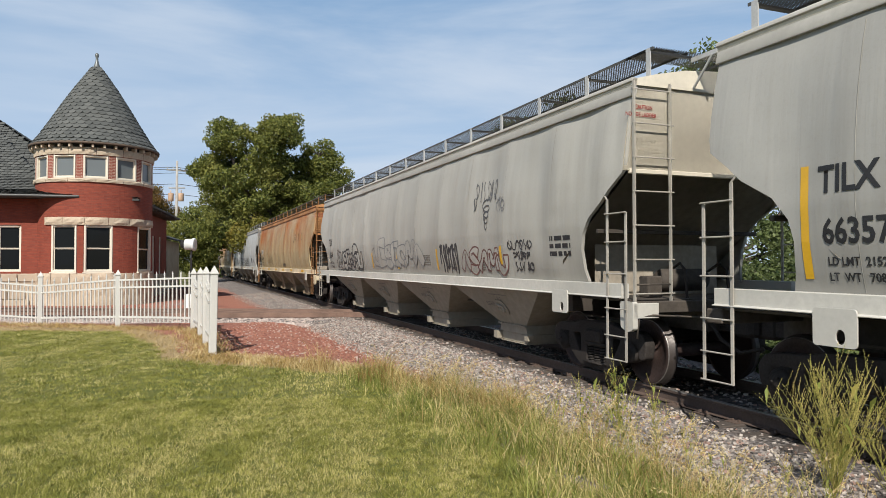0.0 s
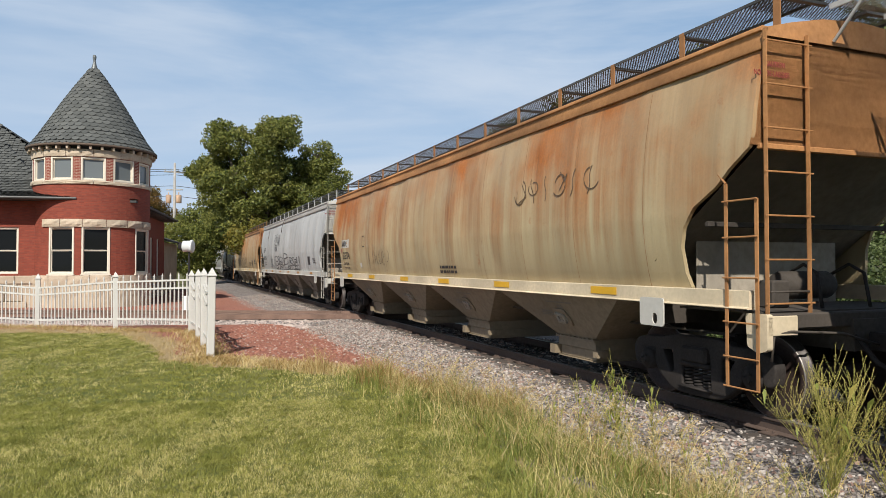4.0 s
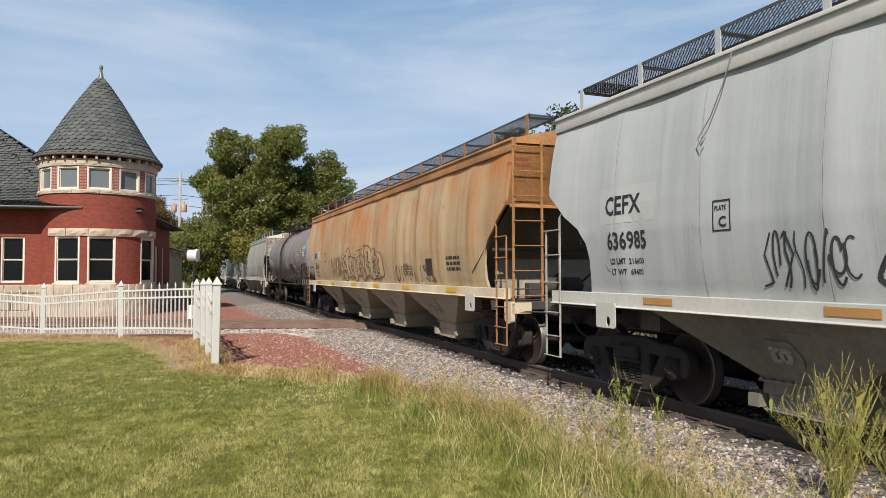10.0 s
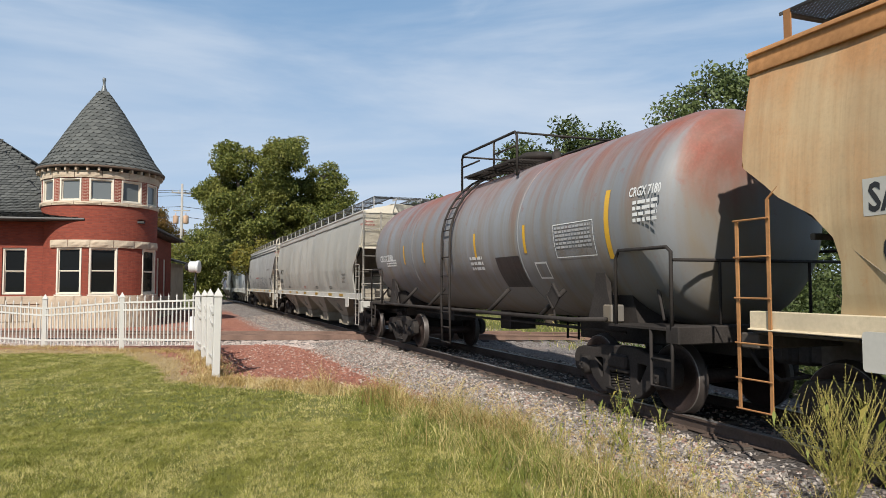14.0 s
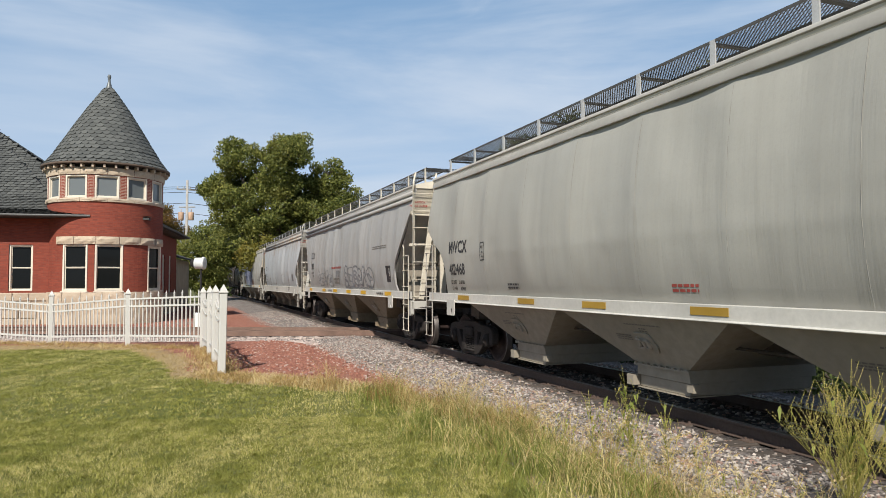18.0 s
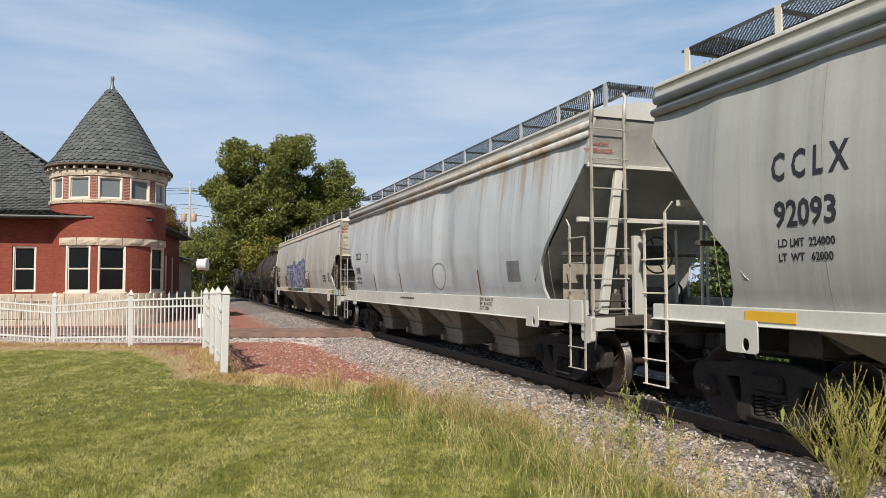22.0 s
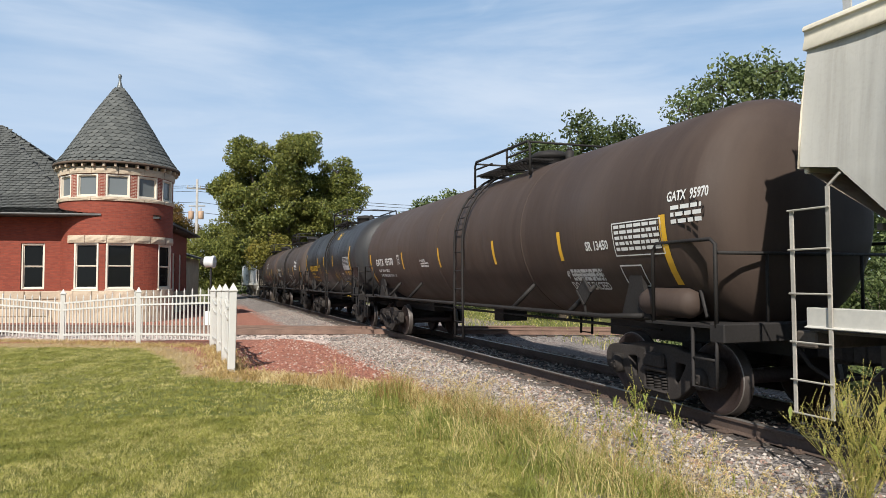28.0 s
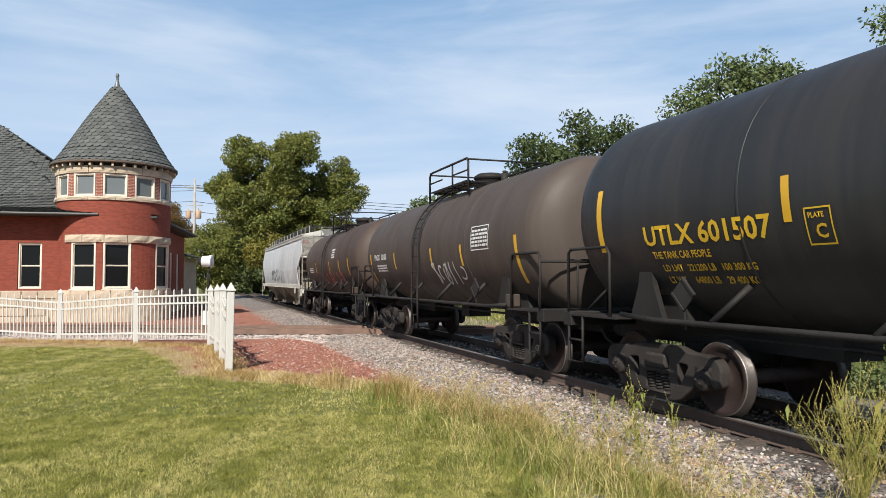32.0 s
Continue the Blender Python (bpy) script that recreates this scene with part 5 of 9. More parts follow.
    for y in (-1.05, 1.05):
        tube(bm, [(-1.35, y, top - 0.35), (-1.35, y, top + rise - 0.09), (-1.27, y, top + rise), (1.27, y, top + rise), (1.35, y, top + rise - 0.09), (1.35, y, top - 0.35)], 0.028, 8)
        rod(bm, (0.33, y, top - 0.05), (0.33, y, top + rise), 0.024, 6)
        rod(bm, (-1.35, y, top + rise * 0.45), (-0.4, y, top + rise * 0.45), 0.020, 6)
        rod(bm, (0.33, y, top + rise * 0.45), (1.35, y, top + rise * 0.45), 0.020, 6)
    for x in (-1.35, 1.35):
        rod(bm, (x, -1.05, top + rise - 0.03), (x, 1.05, top + rise - 0.03), 0.024, 6)
    part("railing", smooth(bm), steel, car, "black tubular safety railing").matrix_local = aside
    bm = bmesh.new()
    turned(bm, [(0.34, top - 0.06), (0.36, top + 0.02), (0.36, top + 0.18), (0.40, top + 0.20), (0.40, top + 0.26), (0.30, top + 0.33), (0.10, top + 0.36)], 24, "z", Matrix.Translation((0.2, 0, 0)))
    for x, hh in ((-0.55, 0.30), (-0.85, 0.22), (0.85, 0.26)):
        rod(bm, (x, 0.1, top - 0.05), (x, 0.1, top + hh), 0.09, 10)
        rod(bm, (x, 0.1, top + hh), (x, 0.1, top + hh + 0.07), 0.05, 8)
    part("manway_dome", smooth(bm), steel, car).matrix_local = aside
    # end railings and steps
    for e in (-1, 1):
        bm = bmesh.new()
        for sgn in (-1, 1):
            y = sgn * 1.46
            tube(bm, [(e * (half - 1.15), y, 1.15), (e * (half - 1.15), y, 2.05), (e * (half - 1.08), y, 2.16), (e * (half - 0.1), y, 2.16), (e * (half - 0.02), y, 2.10), (e * (half - 0.02), y, 1.15)], 0.024, 8)
            tube(bm, [(e * (half - 0.42), y, 1.15), (e * (half - 0.42), y, 0.45), (e * (half - 0.02), y, 0.45), (e * (half - 0.02), y, 1.15)], 0.022, 6)
            rod(bm, (e * (half - 0.42), y, 0.78), (e * (half - 0.02), y, 0.78), 0.018, 6)
        rod(bm, (e * (half + 0.02), -1.46, 2.0), (e * (half + 0.02), 1.46, 2.0), 0.022, 6)
        for y in (-0.75, 0.75):
            rod(bm, (e * (half + 0.02), y, 1.15), (e * (half + 0.02), y, 2.0), 0.02, 6)
        rod(bm, (e * (half - 0.35), -1.3, 1.25), (e * (half - 0.9), -1.0, 1.85), 0.025, 6)
        part("end_railing", smooth(bm), steel, car)
        c = part("coupler", made("coupler", coupler_mesh), TRUCK_STEEL, car)
        c.matrix_local = pose(e * (half - 0.15), 0, 0, 0, 0, 0 if e > 0 else 180)
        truck(car, e * (half - 1.66), cap)
    bm = bmesh.new()
    if not reservoir:
        bevelled_box(bm, half - 1.62, half - 1.40, -1.36, -1.14, 1.17, 1.42, 0.02)
    else:
        turned(bm, [(0.05, -0.52), (0.15, -0.48), (0.19, -0.38), (0.19, 0.38), (0.15, 0.48), (0.05, 0.52)], 16, "x", Matrix.Translation((half - 1.15, -1.2, 1.40)))
    part("air_reservoir" if reservoir else "valve_box", smooth(bm), paint, car)
    for e in (-1, 1):
        bm = bmesh.new()
        m = Matrix.Translation((e * (half - 2.75), -1.50, 1.52)) @ Matrix.Rotation(radians(45), 4, "Y")
        bevelled_box(bm, -0.15, 0.15, -0.012, 0.012, -0.15, 0.15, 0.006, m)
        for q in (-0.13, 0.13):
            bevelled_box(bm, -0.15, 0.15, -0.028, -0.01, q - 0.018, q + 0.018, 0.004, m)
        rod(bm, (e * (half - 2.75), -1.49, 1.31), (e * (half - 2.75), -1.47, 1.10), 0.018, 6)
        part("placard_holder", bm, steel, car, "dark diamond placard holder")
    bm = bmesh.new()
    rod(bm, (-bl + 2, 0, 0.9), (bl - 2, 0, 0.9), 0.03)
    box(bm, -0.25, 0.25, -0.3, 0.3, 0.75, mid - r + 0.1)
    rod(bm, (-bl + 2, -0.7, 0.98), (bl - 2, -0.7, 0.98), 0.018)
    part("brake_rigging", bm, steel, car)

    def depth(z, x=0.0):
        return math.sqrt(max(0.01, r * r - (z - mid) ** 2))

    return car, half, depth

# ---- the fifteen cars ----
GREY = car_paint("weathered_grey_paint", (0.52, 0.51, 0.47), (0.36, 0.33, 0.28), 0.28, shift=3.0, low_dirt_shade=0.55, tone=0.55)
GREY_WARM = car_paint("warm_grey_paint", (0.61, 0.59, 0.53), (0.40, 0.37, 0.31), 0.30, shift=11.0, low_dirt_shade=0.6, tone=0.54)
GREY_COOL = car_paint("cool_grey_paint", (0.68, 0.69, 0.67), (0.42, 0.42, 0.40), 0.36, shift=23.0, low_dirt_shade=0.2, tone=0.57)
GREY_PLAIN = car_paint("even_grey_paint", (0.58, 0.565, 0.50), (0.38, 0.36, 0.31), 0.22, shift=31.0, low_dirt_shade=0.65, tone=0.54)
GREY_BROWN = car_paint("brownish_grey_paint", (0.60, 0.59, 0.56), (0.34, 0.30, 0.25), 0.38, shift=41.0, low_dirt_shade=0.5, tone=0.52)
GREY_PALE = car_paint("pale_grey_paint", (0.66, 0.69, 0.70), (0.42, 0.43, 0.43), 0.42, rust=0.9, rust_color=(0.46, 0.25, 0.065), rust_top=4.3, rust_low=3.35, shift=53.0, low_dirt_shade=0.6, tone=0.58)
BEIGE = car_paint("beige_paint", (0.64, 0.62, 0.56), (0.33, 0.30, 0.25), 0.62, shift=61.0, tone=0.58)
RUST_TAN = car_paint("rust_streaked_tan_paint", (0.62, 0.50, 0.29), (0.38, 0.27, 0.13), 0.55, rust=1.0, rust_color=(0.45, 0.145, 0.026), rust_top=3.3, rust_low=1.9, shift=5.0, tone=0.62)
RUST_ORANGE = car_paint("orange_streaked_tan_paint", (0.66, 0.52, 0.31), (0.42, 0.26, 0.11), 0.6, rust=1.0, rust_color=(0.56, 0.195, 0.032), rust_top=3.8, rust_low=1.6, shift=17.0, tone=0.62)
WHITE_CAR = car_paint("white_car_paint", (0.74, 0.76, 0.78), (0.42, 0.43, 0.45), 0.35, shift=71.0, tone=0.62)
PANEL_GREY = plain("pale_grey_panel", (0.42, 0.42, 0.40), 0.55, 0, 0.08, 3, 0.1)
# Grey toned down to carry the shade on the top chord's face.
CHORD = plain("shaded_grey_top_paint", (0.40, 0.385, 0.35), 0.7, 0, 0.25, 1.5, 0.2)
SEAM = plain("dirty_weld", (0.30, 0.285, 0.25), 0.8, 0, 0.3, 3, 0.2)
SEAM_RUST = plain("rusty_weld", (0.27, 0.15, 0.07), 0.8, 0, 0.3, 3, 0.2)
PALE_DUST = plain("pale_dusty_paint", (0.62, 0.60, 0.55), 0.8, 0, 0.35, 1.6, 0.3)
DUSTY = plain("dusty_end_paint", (0.27, 0.235, 0.185), 0.85, 0, 0.45, 1.6, 0.4)
LADDER = plain("dull_ladder_paint", (0.36, 0.335, 0.29), 0.6, 0, 0.35, 5, 0.2)
# Sooty grime, darkened further to deepen the shade round ends and underframe.
SHADED_GRIME = plain("sooty_shaded_grime", (0.065, 0.053, 0.042), 0.85, 0, 0.45, 2.5, 0.4)
CREAM = plain("cream_car_paint", (0.58, 0.53, 0.43), 0.55, 0, 0.20, 2, 0.2)
SILL_WHITE = plain("sill_white", (0.47, 0.455, 0.41), 0.5, 0, 0.22, 2.5, 0.2)
SILL_RUSTY = plain("sill_rusty_white", (0.54, 0.45, 0.31), 0.6, 0, 0.32, 3, 0.3)
# Bay paints: dust and grime, darkened further to hold the shade under the cars.
BAY_PALE = plain("dusty_shaded_beige_paint", (0.25, 0.22, 0.17), 0.75, 0, 0.25, 1.2, 0.3)
BAY_TAN = plain("dusty_shaded_tan_paint", (0.29, 0.24, 0.165), 0.75, 0, 0.35, 1.4, 0.3)
BAY_GREY = plain("grimy_shaded_grey_paint", (0.17, 0.145, 0.11), 0.75, 0, 0.42, 2, 0.3)
BAY_RUST = plain("grimy_shaded_tan_paint", (0.20, 0.155, 0.10), 0.75, 0, 0.30, 2, 0.3)
END_RUST = plain("rusty_end_paint", (0.38, 0.18, 0.065), 0.75, 0, 0.5, 2.5, 0.3)
TANK_BLACK = car_paint("black_tank_paint", (0.018, 0.019, 0.021), (0.045, 0.040, 0.037), 0.5, rough=0.42, shift=2.0, low_dirt_shade=0.0, spec=0.25, light=(0.026, 0.027, 0.029))
TANK_BROWN = car_paint("brown_black_tank_paint", (0.046, 0.032, 0.026), (0.075, 0.054, 0.043), 0.6, rough=0.62, shift=8.0, low_dirt_shade=0.0, spec=0.25, light=(0.060, 0.043, 0.035))
TANK_BROWN_OLD = car_paint("dull_brown_tank_paint", (0.052, 0.041, 0.035), (0.085, 0.066, 0.055), 0.6, rough=0.6, shift=14.0, low_dirt_shade=0.0, spec=0.25)
TANK_GREY = car_paint("grey_tank_paint", (0.165, 0.172, 0.180), (0.17, 0.128, 0.075), 0.85, rust=1.0, rust_color=(0.19, 0.062, 0.042), rust_top=3.9, rust_low=2.9, rough=0.55, shift=19.0, low_dirt_shade=0.5, light=(0.21, 0.22, 0.23))

FADED_WHITE = plain("faded_white_panel", (0.36, 0.36, 0.36), 0.6, 0, 0.3, 12)

CUT_STEEP = [(1.40, 1.25), (1.6, 1.35), (2.0, 1.35), (3.45, 0.08), (3.55, 0.0), (4.3, 0.0)]
CUT_KINK = [(1.40, 0.95), (1.50, 0.97), (1.98, 1.2), (2.72, 0.4), (2.78, 0.02), (4.3, 0.0)]
# where the couplers between the cars stand at the start, along the line
JOINTS = [-14.3, 6.77, 28.13, 49.1, 70.17, 91.18, 105.85, 126.76, 144.64, 162.18, 182.58, 200.4, 213.81, 227.24, 240.2, 261.3]
CARS = []


def place_of(i):
    return (JOINTS[i] + JOINTS[i + 1]) / 2, JOINTS[i + 1] - JOINTS[i]


def depth_of(side):
    table, inside = side
    return lambda z, x=0.0: lerp(table, z) - inside(x, z)


def note(car, text, size, x, z, side, ink=None, condensed=1.0, name="lettering"):
    part(name, wrap(letters(text, size, condensed), x, z, side), ink or INK, car)


def small_print(car, rows, size, width, x, z, side, ink=None, seed=1):
    part("small_print", wrap(bars(rows, size, width, seed), x, z, side), ink or INK, car)


def hopper_marks(car, half, side, name, number, limits, ink=None, big=0.24, x=1.55, z=2.34, squeeze=0.86):
    d = depth_of(side)
    note(car, name, big, -half + x, z, d, ink, squeeze)
    note(car, number, big * 0.92, -half + x + 0.03, z - 0.46, d, ink, 0.84)
    for i, line in enumerate(limits):
        note(car, line, 0.075, -half + x + 0.06, z - 0.66 - 0.14 * i, d, ink, 0.9)


def spray(car, d, seed, x0, x1, z0, z1, w, n, ink):
    """Hand-sprayed writing that cannot be read: hollow overlapping shapes where it is large, loops where it is thin."""
    if (z1 - z0) > 0.45 and (x1 - x0) / n > 0.22 and w < 0.12:
        skin = next(c for c in car.children if c.name.startswith("side_sheet")).data.materials[0]
        fills, lines = bubbles(seed, x0, x1, z0, z1, w * 0.75 if w > 0.06 else w * 0.7, n, 0.15 if w > 0.03 else 0.12)
        for i, (fill, line) in enumerate(zip(fills, lines)):
            tagged(part("graffiti", wrap(fill, 0, 0, d, 0.005 + 0.002 * i), skin, car), kind="stuff")
            tagged(part("graffiti", wrap(line, 0, 0, d, 0.006 + 0.002 * i), ink, car), kind="stuff")
        if w > 0.06:
            # drips and underlining
            rnd = random.Random(seed)
            bm = bmesh.new()
            stroke(bm, [(x0 + (x1 - x0) * i / 24, z0 + 0.01 + 0.018 * math.sin(i * 1.9 + seed)) for i in range(25)], w * 0.45)
            for _ in range(n):
                x, z = rnd.uniform(x0, x1), rnd.uniform(z0 + 0.1, z1 - 0.2)
                stroke(bm, [(x, z), (x + rnd.uniform(-0.02, 0.02), z - rnd.uniform(0.1, 0.3))], w * 0.3)
            tagged(part("graffiti", wrap(bm, 0, 0, d, 0.012 + 0.002 * n), ink, car), kind="stuff")
        return
    tagged(part("graffiti", wrap(scrawl(seed, x0, x1, z0, z1, w, n + 2), 0, 0, d, 0.010), ink, car), kind="stuff")


def car_1():
    s, l = place_of(0)
    car, half, side = hopper("hopper_car", s, l, GREY, CREAM, "grey covered hopper car with black lettering", bay_paint=BAY_PALE, sill=SILL_WHITE)
    hopper_marks(car, half, side, "TILX", "66357", ("LD LMT  215200", "LT  WT   70800"), x=1.37)
    d = depth_of(side)
    part("yellow_stripe", wrap(patch(0.09, 1.05), -half + 1.17, 1.55, d), REFLECTOR, car, "tall yellow reflective stripe")
    return car


def car_2():
    s, l = place_of(1)
    car, half, side = hopper("hopper_car", s, l, GREY_WARM, CREAM, "grey covered hopper car with black graffiti along its side", bay_paint=BAY_PALE, sill=SILL_WHITE)
    d = depth_of(side)
    hopper_marks(car, half, side, "TILX", "66364", ("LD LMT  215200", "LT  WT   70800"))
    for x in (-5.6, -2.4, 0.05, 2.94, 6.18):
        part("yellow_stripe", wrap(patch(0.10, 0.46), x, 1.55, d), REFLECTOR, car, "upright yellow reflective stripe")
    for seed, x0, x1, z0, z1, w, n, ink in ((1, -7.0, -3.6, 1.46, 2.28, 0.068, 7, SPRAY_BLACK), (2, -2.2, 2.1, 1.55, 2.45, 0.036, 7, SPRAY_GREY), (3, 3.2, 4.2, 1.50, 2.10, 0.05, 6, SPRAY_BLACK), (4, 4.45, 6.5, 1.48, 2.05, 0.040, 5, SPRAY_MAROON)):
        spray(car, d, seed, x0, x1, z0, z1, w, n, ink)
    # thin tags: three rows at the near end, and one high up that ends in a coil
    for seed, x0, x1, z0, z1, w, n, ink in ((5, 6.55, 7.35, 1.93, 2.10, 0.022, 6, SPRAY_BLACK), (15, 6.65, 7.30, 1.76, 1.90, 0.024, 5, SPRAY_BLACK), (25, 6.70, 7.40, 1.56, 1.72, 0.026, 5, SPRAY_BLACK), (6, 5.10, 6.05, 2.86, 3.25, 0.026, 6, SPRAY_DIM), (16, 6.10, 6.45, 2.62, 2.90, 0.022, 2, SPRAY_GREY), (26, 5.0, 5.2, 2.70, 2.95, 0.022, 1, SPRAY_DIM)):
        tagged(part("graffiti", wrap(scrawl(seed, x0, x1, z0, z1, w, n), 0, 0, d, 0.008), ink, car), kind="stuff")
    bm = bmesh.new()
    stroke(bm, [(5.62 + (0.17 - 0.0022 * a) * math.cos(a * 0.42), 2.84 - 0.0075 * a + 0.085 * math.sin(a * 0.42)) for a in range(62)], 0.024)
    tagged(part("graffiti", wrap(bm, 0, 0, d, 0.010), SPRAY_DIM, car), kind="stuff")
    small_print(car, 3, 0.07, 0.6, half - 1.95, 2.05, d)
    small_print(car, 5, 0.03, 0.40, 2.1, 1.86, d, FADED_INK, 21)
    small_print(car, 4, 0.028, 0.34, 5.15, 1.70, d, FADED_INK, 22)
    return car


def car_3():
    s, l = place_of(2)
    car, half, side = hopper("hopper_car", s, l, RUST_TAN, END_RUST, "tan covered hopper car streaked with orange rust", bay_paint=BAY_RUST, sill=SILL_RUSTY, rail_paint=END_RUST)
    d = depth_of(side)
    part("white_panel", wrap(patch(1.0, 0.27), -half + 1.40, 2.27, d, 0.003), SILL_WHITE, car)
    note(car, "SAMX", 0.185, -half + 1.46, 2.31, d, None, 0.92)
    note(car, "635574", 0.225, -half + 1.54, 1.90, d, None, 0.92)
    note(car, "LD LMT 218400", 0.078, -half + 1.62, 1.70, d, None, 0.9)
    note(car, "LT  WT   67600", 0.078, -half + 1.66, 1.55, d, None, 0.9)
    note(car, "2 INCH HF COMP SHOES", 0.055, -half + 0.42, 1.31, lambda z, x=0.0: 1.548, None, 0.85)
    part("plate_box", wrap(frame_box(0.28, 0.34, 0.02), -half + 4.0, 2.25, d), INK, car)
    part("plate_box", wrap(patch(0.2, 0.14), -half + 3.65, 1.62, d), SILL_WHITE, car)
    bm = bmesh.new()
    bm.faces.new([bm.verts.new((0.075 * math.cos(a * 0.3927), 0, 0.085 * math.sin(a * 0.3927))) for a in range(16)])
    part("round_spot", wrap(bm, -half + 1.36, 2.17, d), SPRAY_RED, car, "round red spot")
    for seed, x0, x1, z0, z1, w, n, ink in ((11, -5.0, -2.9, 1.72, 2.12, 0.016, 4, SPRAY_BROWN), (12, 4.5, 7.0, 2.7, 3.1, 0.02, 4, SPRAY_BROWN)):
        spray(car, d, seed, x0, x1, z0, z1, w, n, ink)
    small_print(car, 2, 0.06, 1.0, 0.8, 1.62, d)
    reflectors(car, half, (-half + 2.6, -half + 5.2, -1.5, 1.2, 4.0, half - 2.6), 1.30, w=0.6)
    return car


def car_4():
    s, l = place_of(3)
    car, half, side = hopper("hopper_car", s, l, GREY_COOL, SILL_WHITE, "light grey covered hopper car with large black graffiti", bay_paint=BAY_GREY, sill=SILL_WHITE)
    d = depth_of(side)
    part("white_panel", wrap(patch(1.15, 0.48), -half + 1.42, 2.36, d, 0.002), PANEL_GREY, car)
    hopper_marks(car, half, side, "CEFX", "636985", ("LD LMT  216600", "LT  WT   69400"), z=2.48)
    part("plate_box", wrap(frame_box(0.26, 0.34, 0.018), -half + 3.55, 2.15, d), INK, car)
    note(car, "PLATE", 0.05, -half + 3.58, 2.38, d, None, 0.85)
    note(car, "C", 0.11, -half + 3.64, 2.20, d)
    for seed, x0, x1, z0, z1, w, n, ink in ((21, -5.6, -4.5, 1.55, 2.1, 0.022, 6, SPRAY_BLACK), (22, -4.25, 0.7, 1.46, 2.30, 0.062, 6, SPRAY_BLACK), (23, 0.7, 4.3, 1.46, 2.2, 0.065, 5, SPRAY_BLACK), (24, -4.1, -2.7, 2.75, 3.45, 0.035, 6, SPRAY_BLACK), (26, -3.9, -2.8, 2.45, 2.72, 0.025, 6, SPRAY_BLACK), (25, -2.5, -1.8, 2.75, 3.35, 0.03, 4, SPRAY_BLACK)):
        spray(car, d, seed, x0, x1, z0, z1, w, n, ink)
    part("scanner_label", wrap(patch(0.42, 0.36), half - 3.4, 1.7, d), SPRAY_BLACK, car)
    small_print(car, 3, 0.045, 0.7, half - 2.45, 1.92, d)
    reflectors(car, half, (-half + 2.6, -half + 5.2, -1.5, 1.2, 4.0, half - 2.6), 1.31, w=0.55, h=0.085, ink=REFLECTOR_BROWN)
    # loose straps that hang from the roof's edge
    for pts, r in (([(-0.35, -1.46, 4.16), (-0.75, -1.53, 3.85), (-1.0, -1.55, 3.66), (-1.28, -1.54, 3.42)], 0.014), ([(-6.0, -1.44, 4.10), (-6.08, -1.50, 3.75), (-6.22, -1.55, 3.42), (-6.40, -1.57, 3.20), (-6.34, -1.58, 3.12), (-6.28, -1.57, 3.20)], 0.007)):
        bm = bmesh.new()
        tube(bm, pts, r, 5)
        part("loose_strap", smooth(bm), FADED_INK, car, "grey strap hanging loose")
    return car


def car_5():
    s, l = place_of(4)
    car, half, side = hopper("hopper_car", s, l, RUST_ORANGE, END_RUST, "tan covered hopper car with orange rust and dark graffiti", bay_paint=BAY_TAN, sill=SILL_RUSTY, rail_paint=END_RUST)
    d = depth_of(side)
    part("white_panel", wrap(patch(1.15, 0.32), -half + 1.35, 2.28, d, 0.003), SILL_WHITE, car)
    note(car, "SAMX", 0.24, -half + 1.40, 2.32, d, None, 0.80)
    note(car, "635543", 0.22, -half + 1.50, 1.90, d, None, 0.80)
    note(car, "LD LMT 219000", 0.07, -half + 1.6, 1.72, d, None, 0.85)
    note(car, "LT  WT   66700", 0.07, -half + 1.7, 1.58, d, None, 0.85)
    part("plate_box", wrap(frame_box(0.26, 0.34, 0.02), -half + 3.5, 2.15, d), INK, car)
    for seed, x0, x1, z0, z1, w, n, ink in ((31, -5.0, -3.6, 1.6, 2.3, 0.025, 7, SPRAY_BROWN), (32, -3.5, 1.7, 1.46, 2.6, 0.06, 10, SPRAY_BROWN), (34, -3.5, 1.7, 1.5, 2.5, 0.025, 9, SPRAY_BLACK), (33, 3.0, 6.0, 1.5, 1.9, 0.03, 6, SPRAY_BROWN)):
        spray(car, d, seed, x0, x1, z0, z1, w, n, ink)
    part("scanner_label", wrap(patch(0.42, 0.40), half - 4.3, 1.65, d), INK, car)
    note(car, "WARNING", 0.06, 3.66, 1.90, d, SPRAY_BROWN, 0.9)
    small_print(car, 4, 0.04, 0.62, 3.64, 1.86, d, SPRAY_BROWN, 14)
    small_print(car, 3, 0.07, 0.8, half - 3.0, 2.0, d)
    reflectors(car, half, (-half + 2.4, -half + 5.0, -1.5, 1.2, 4.0, half - 2.6), 1.30, w=0.6)
    return car


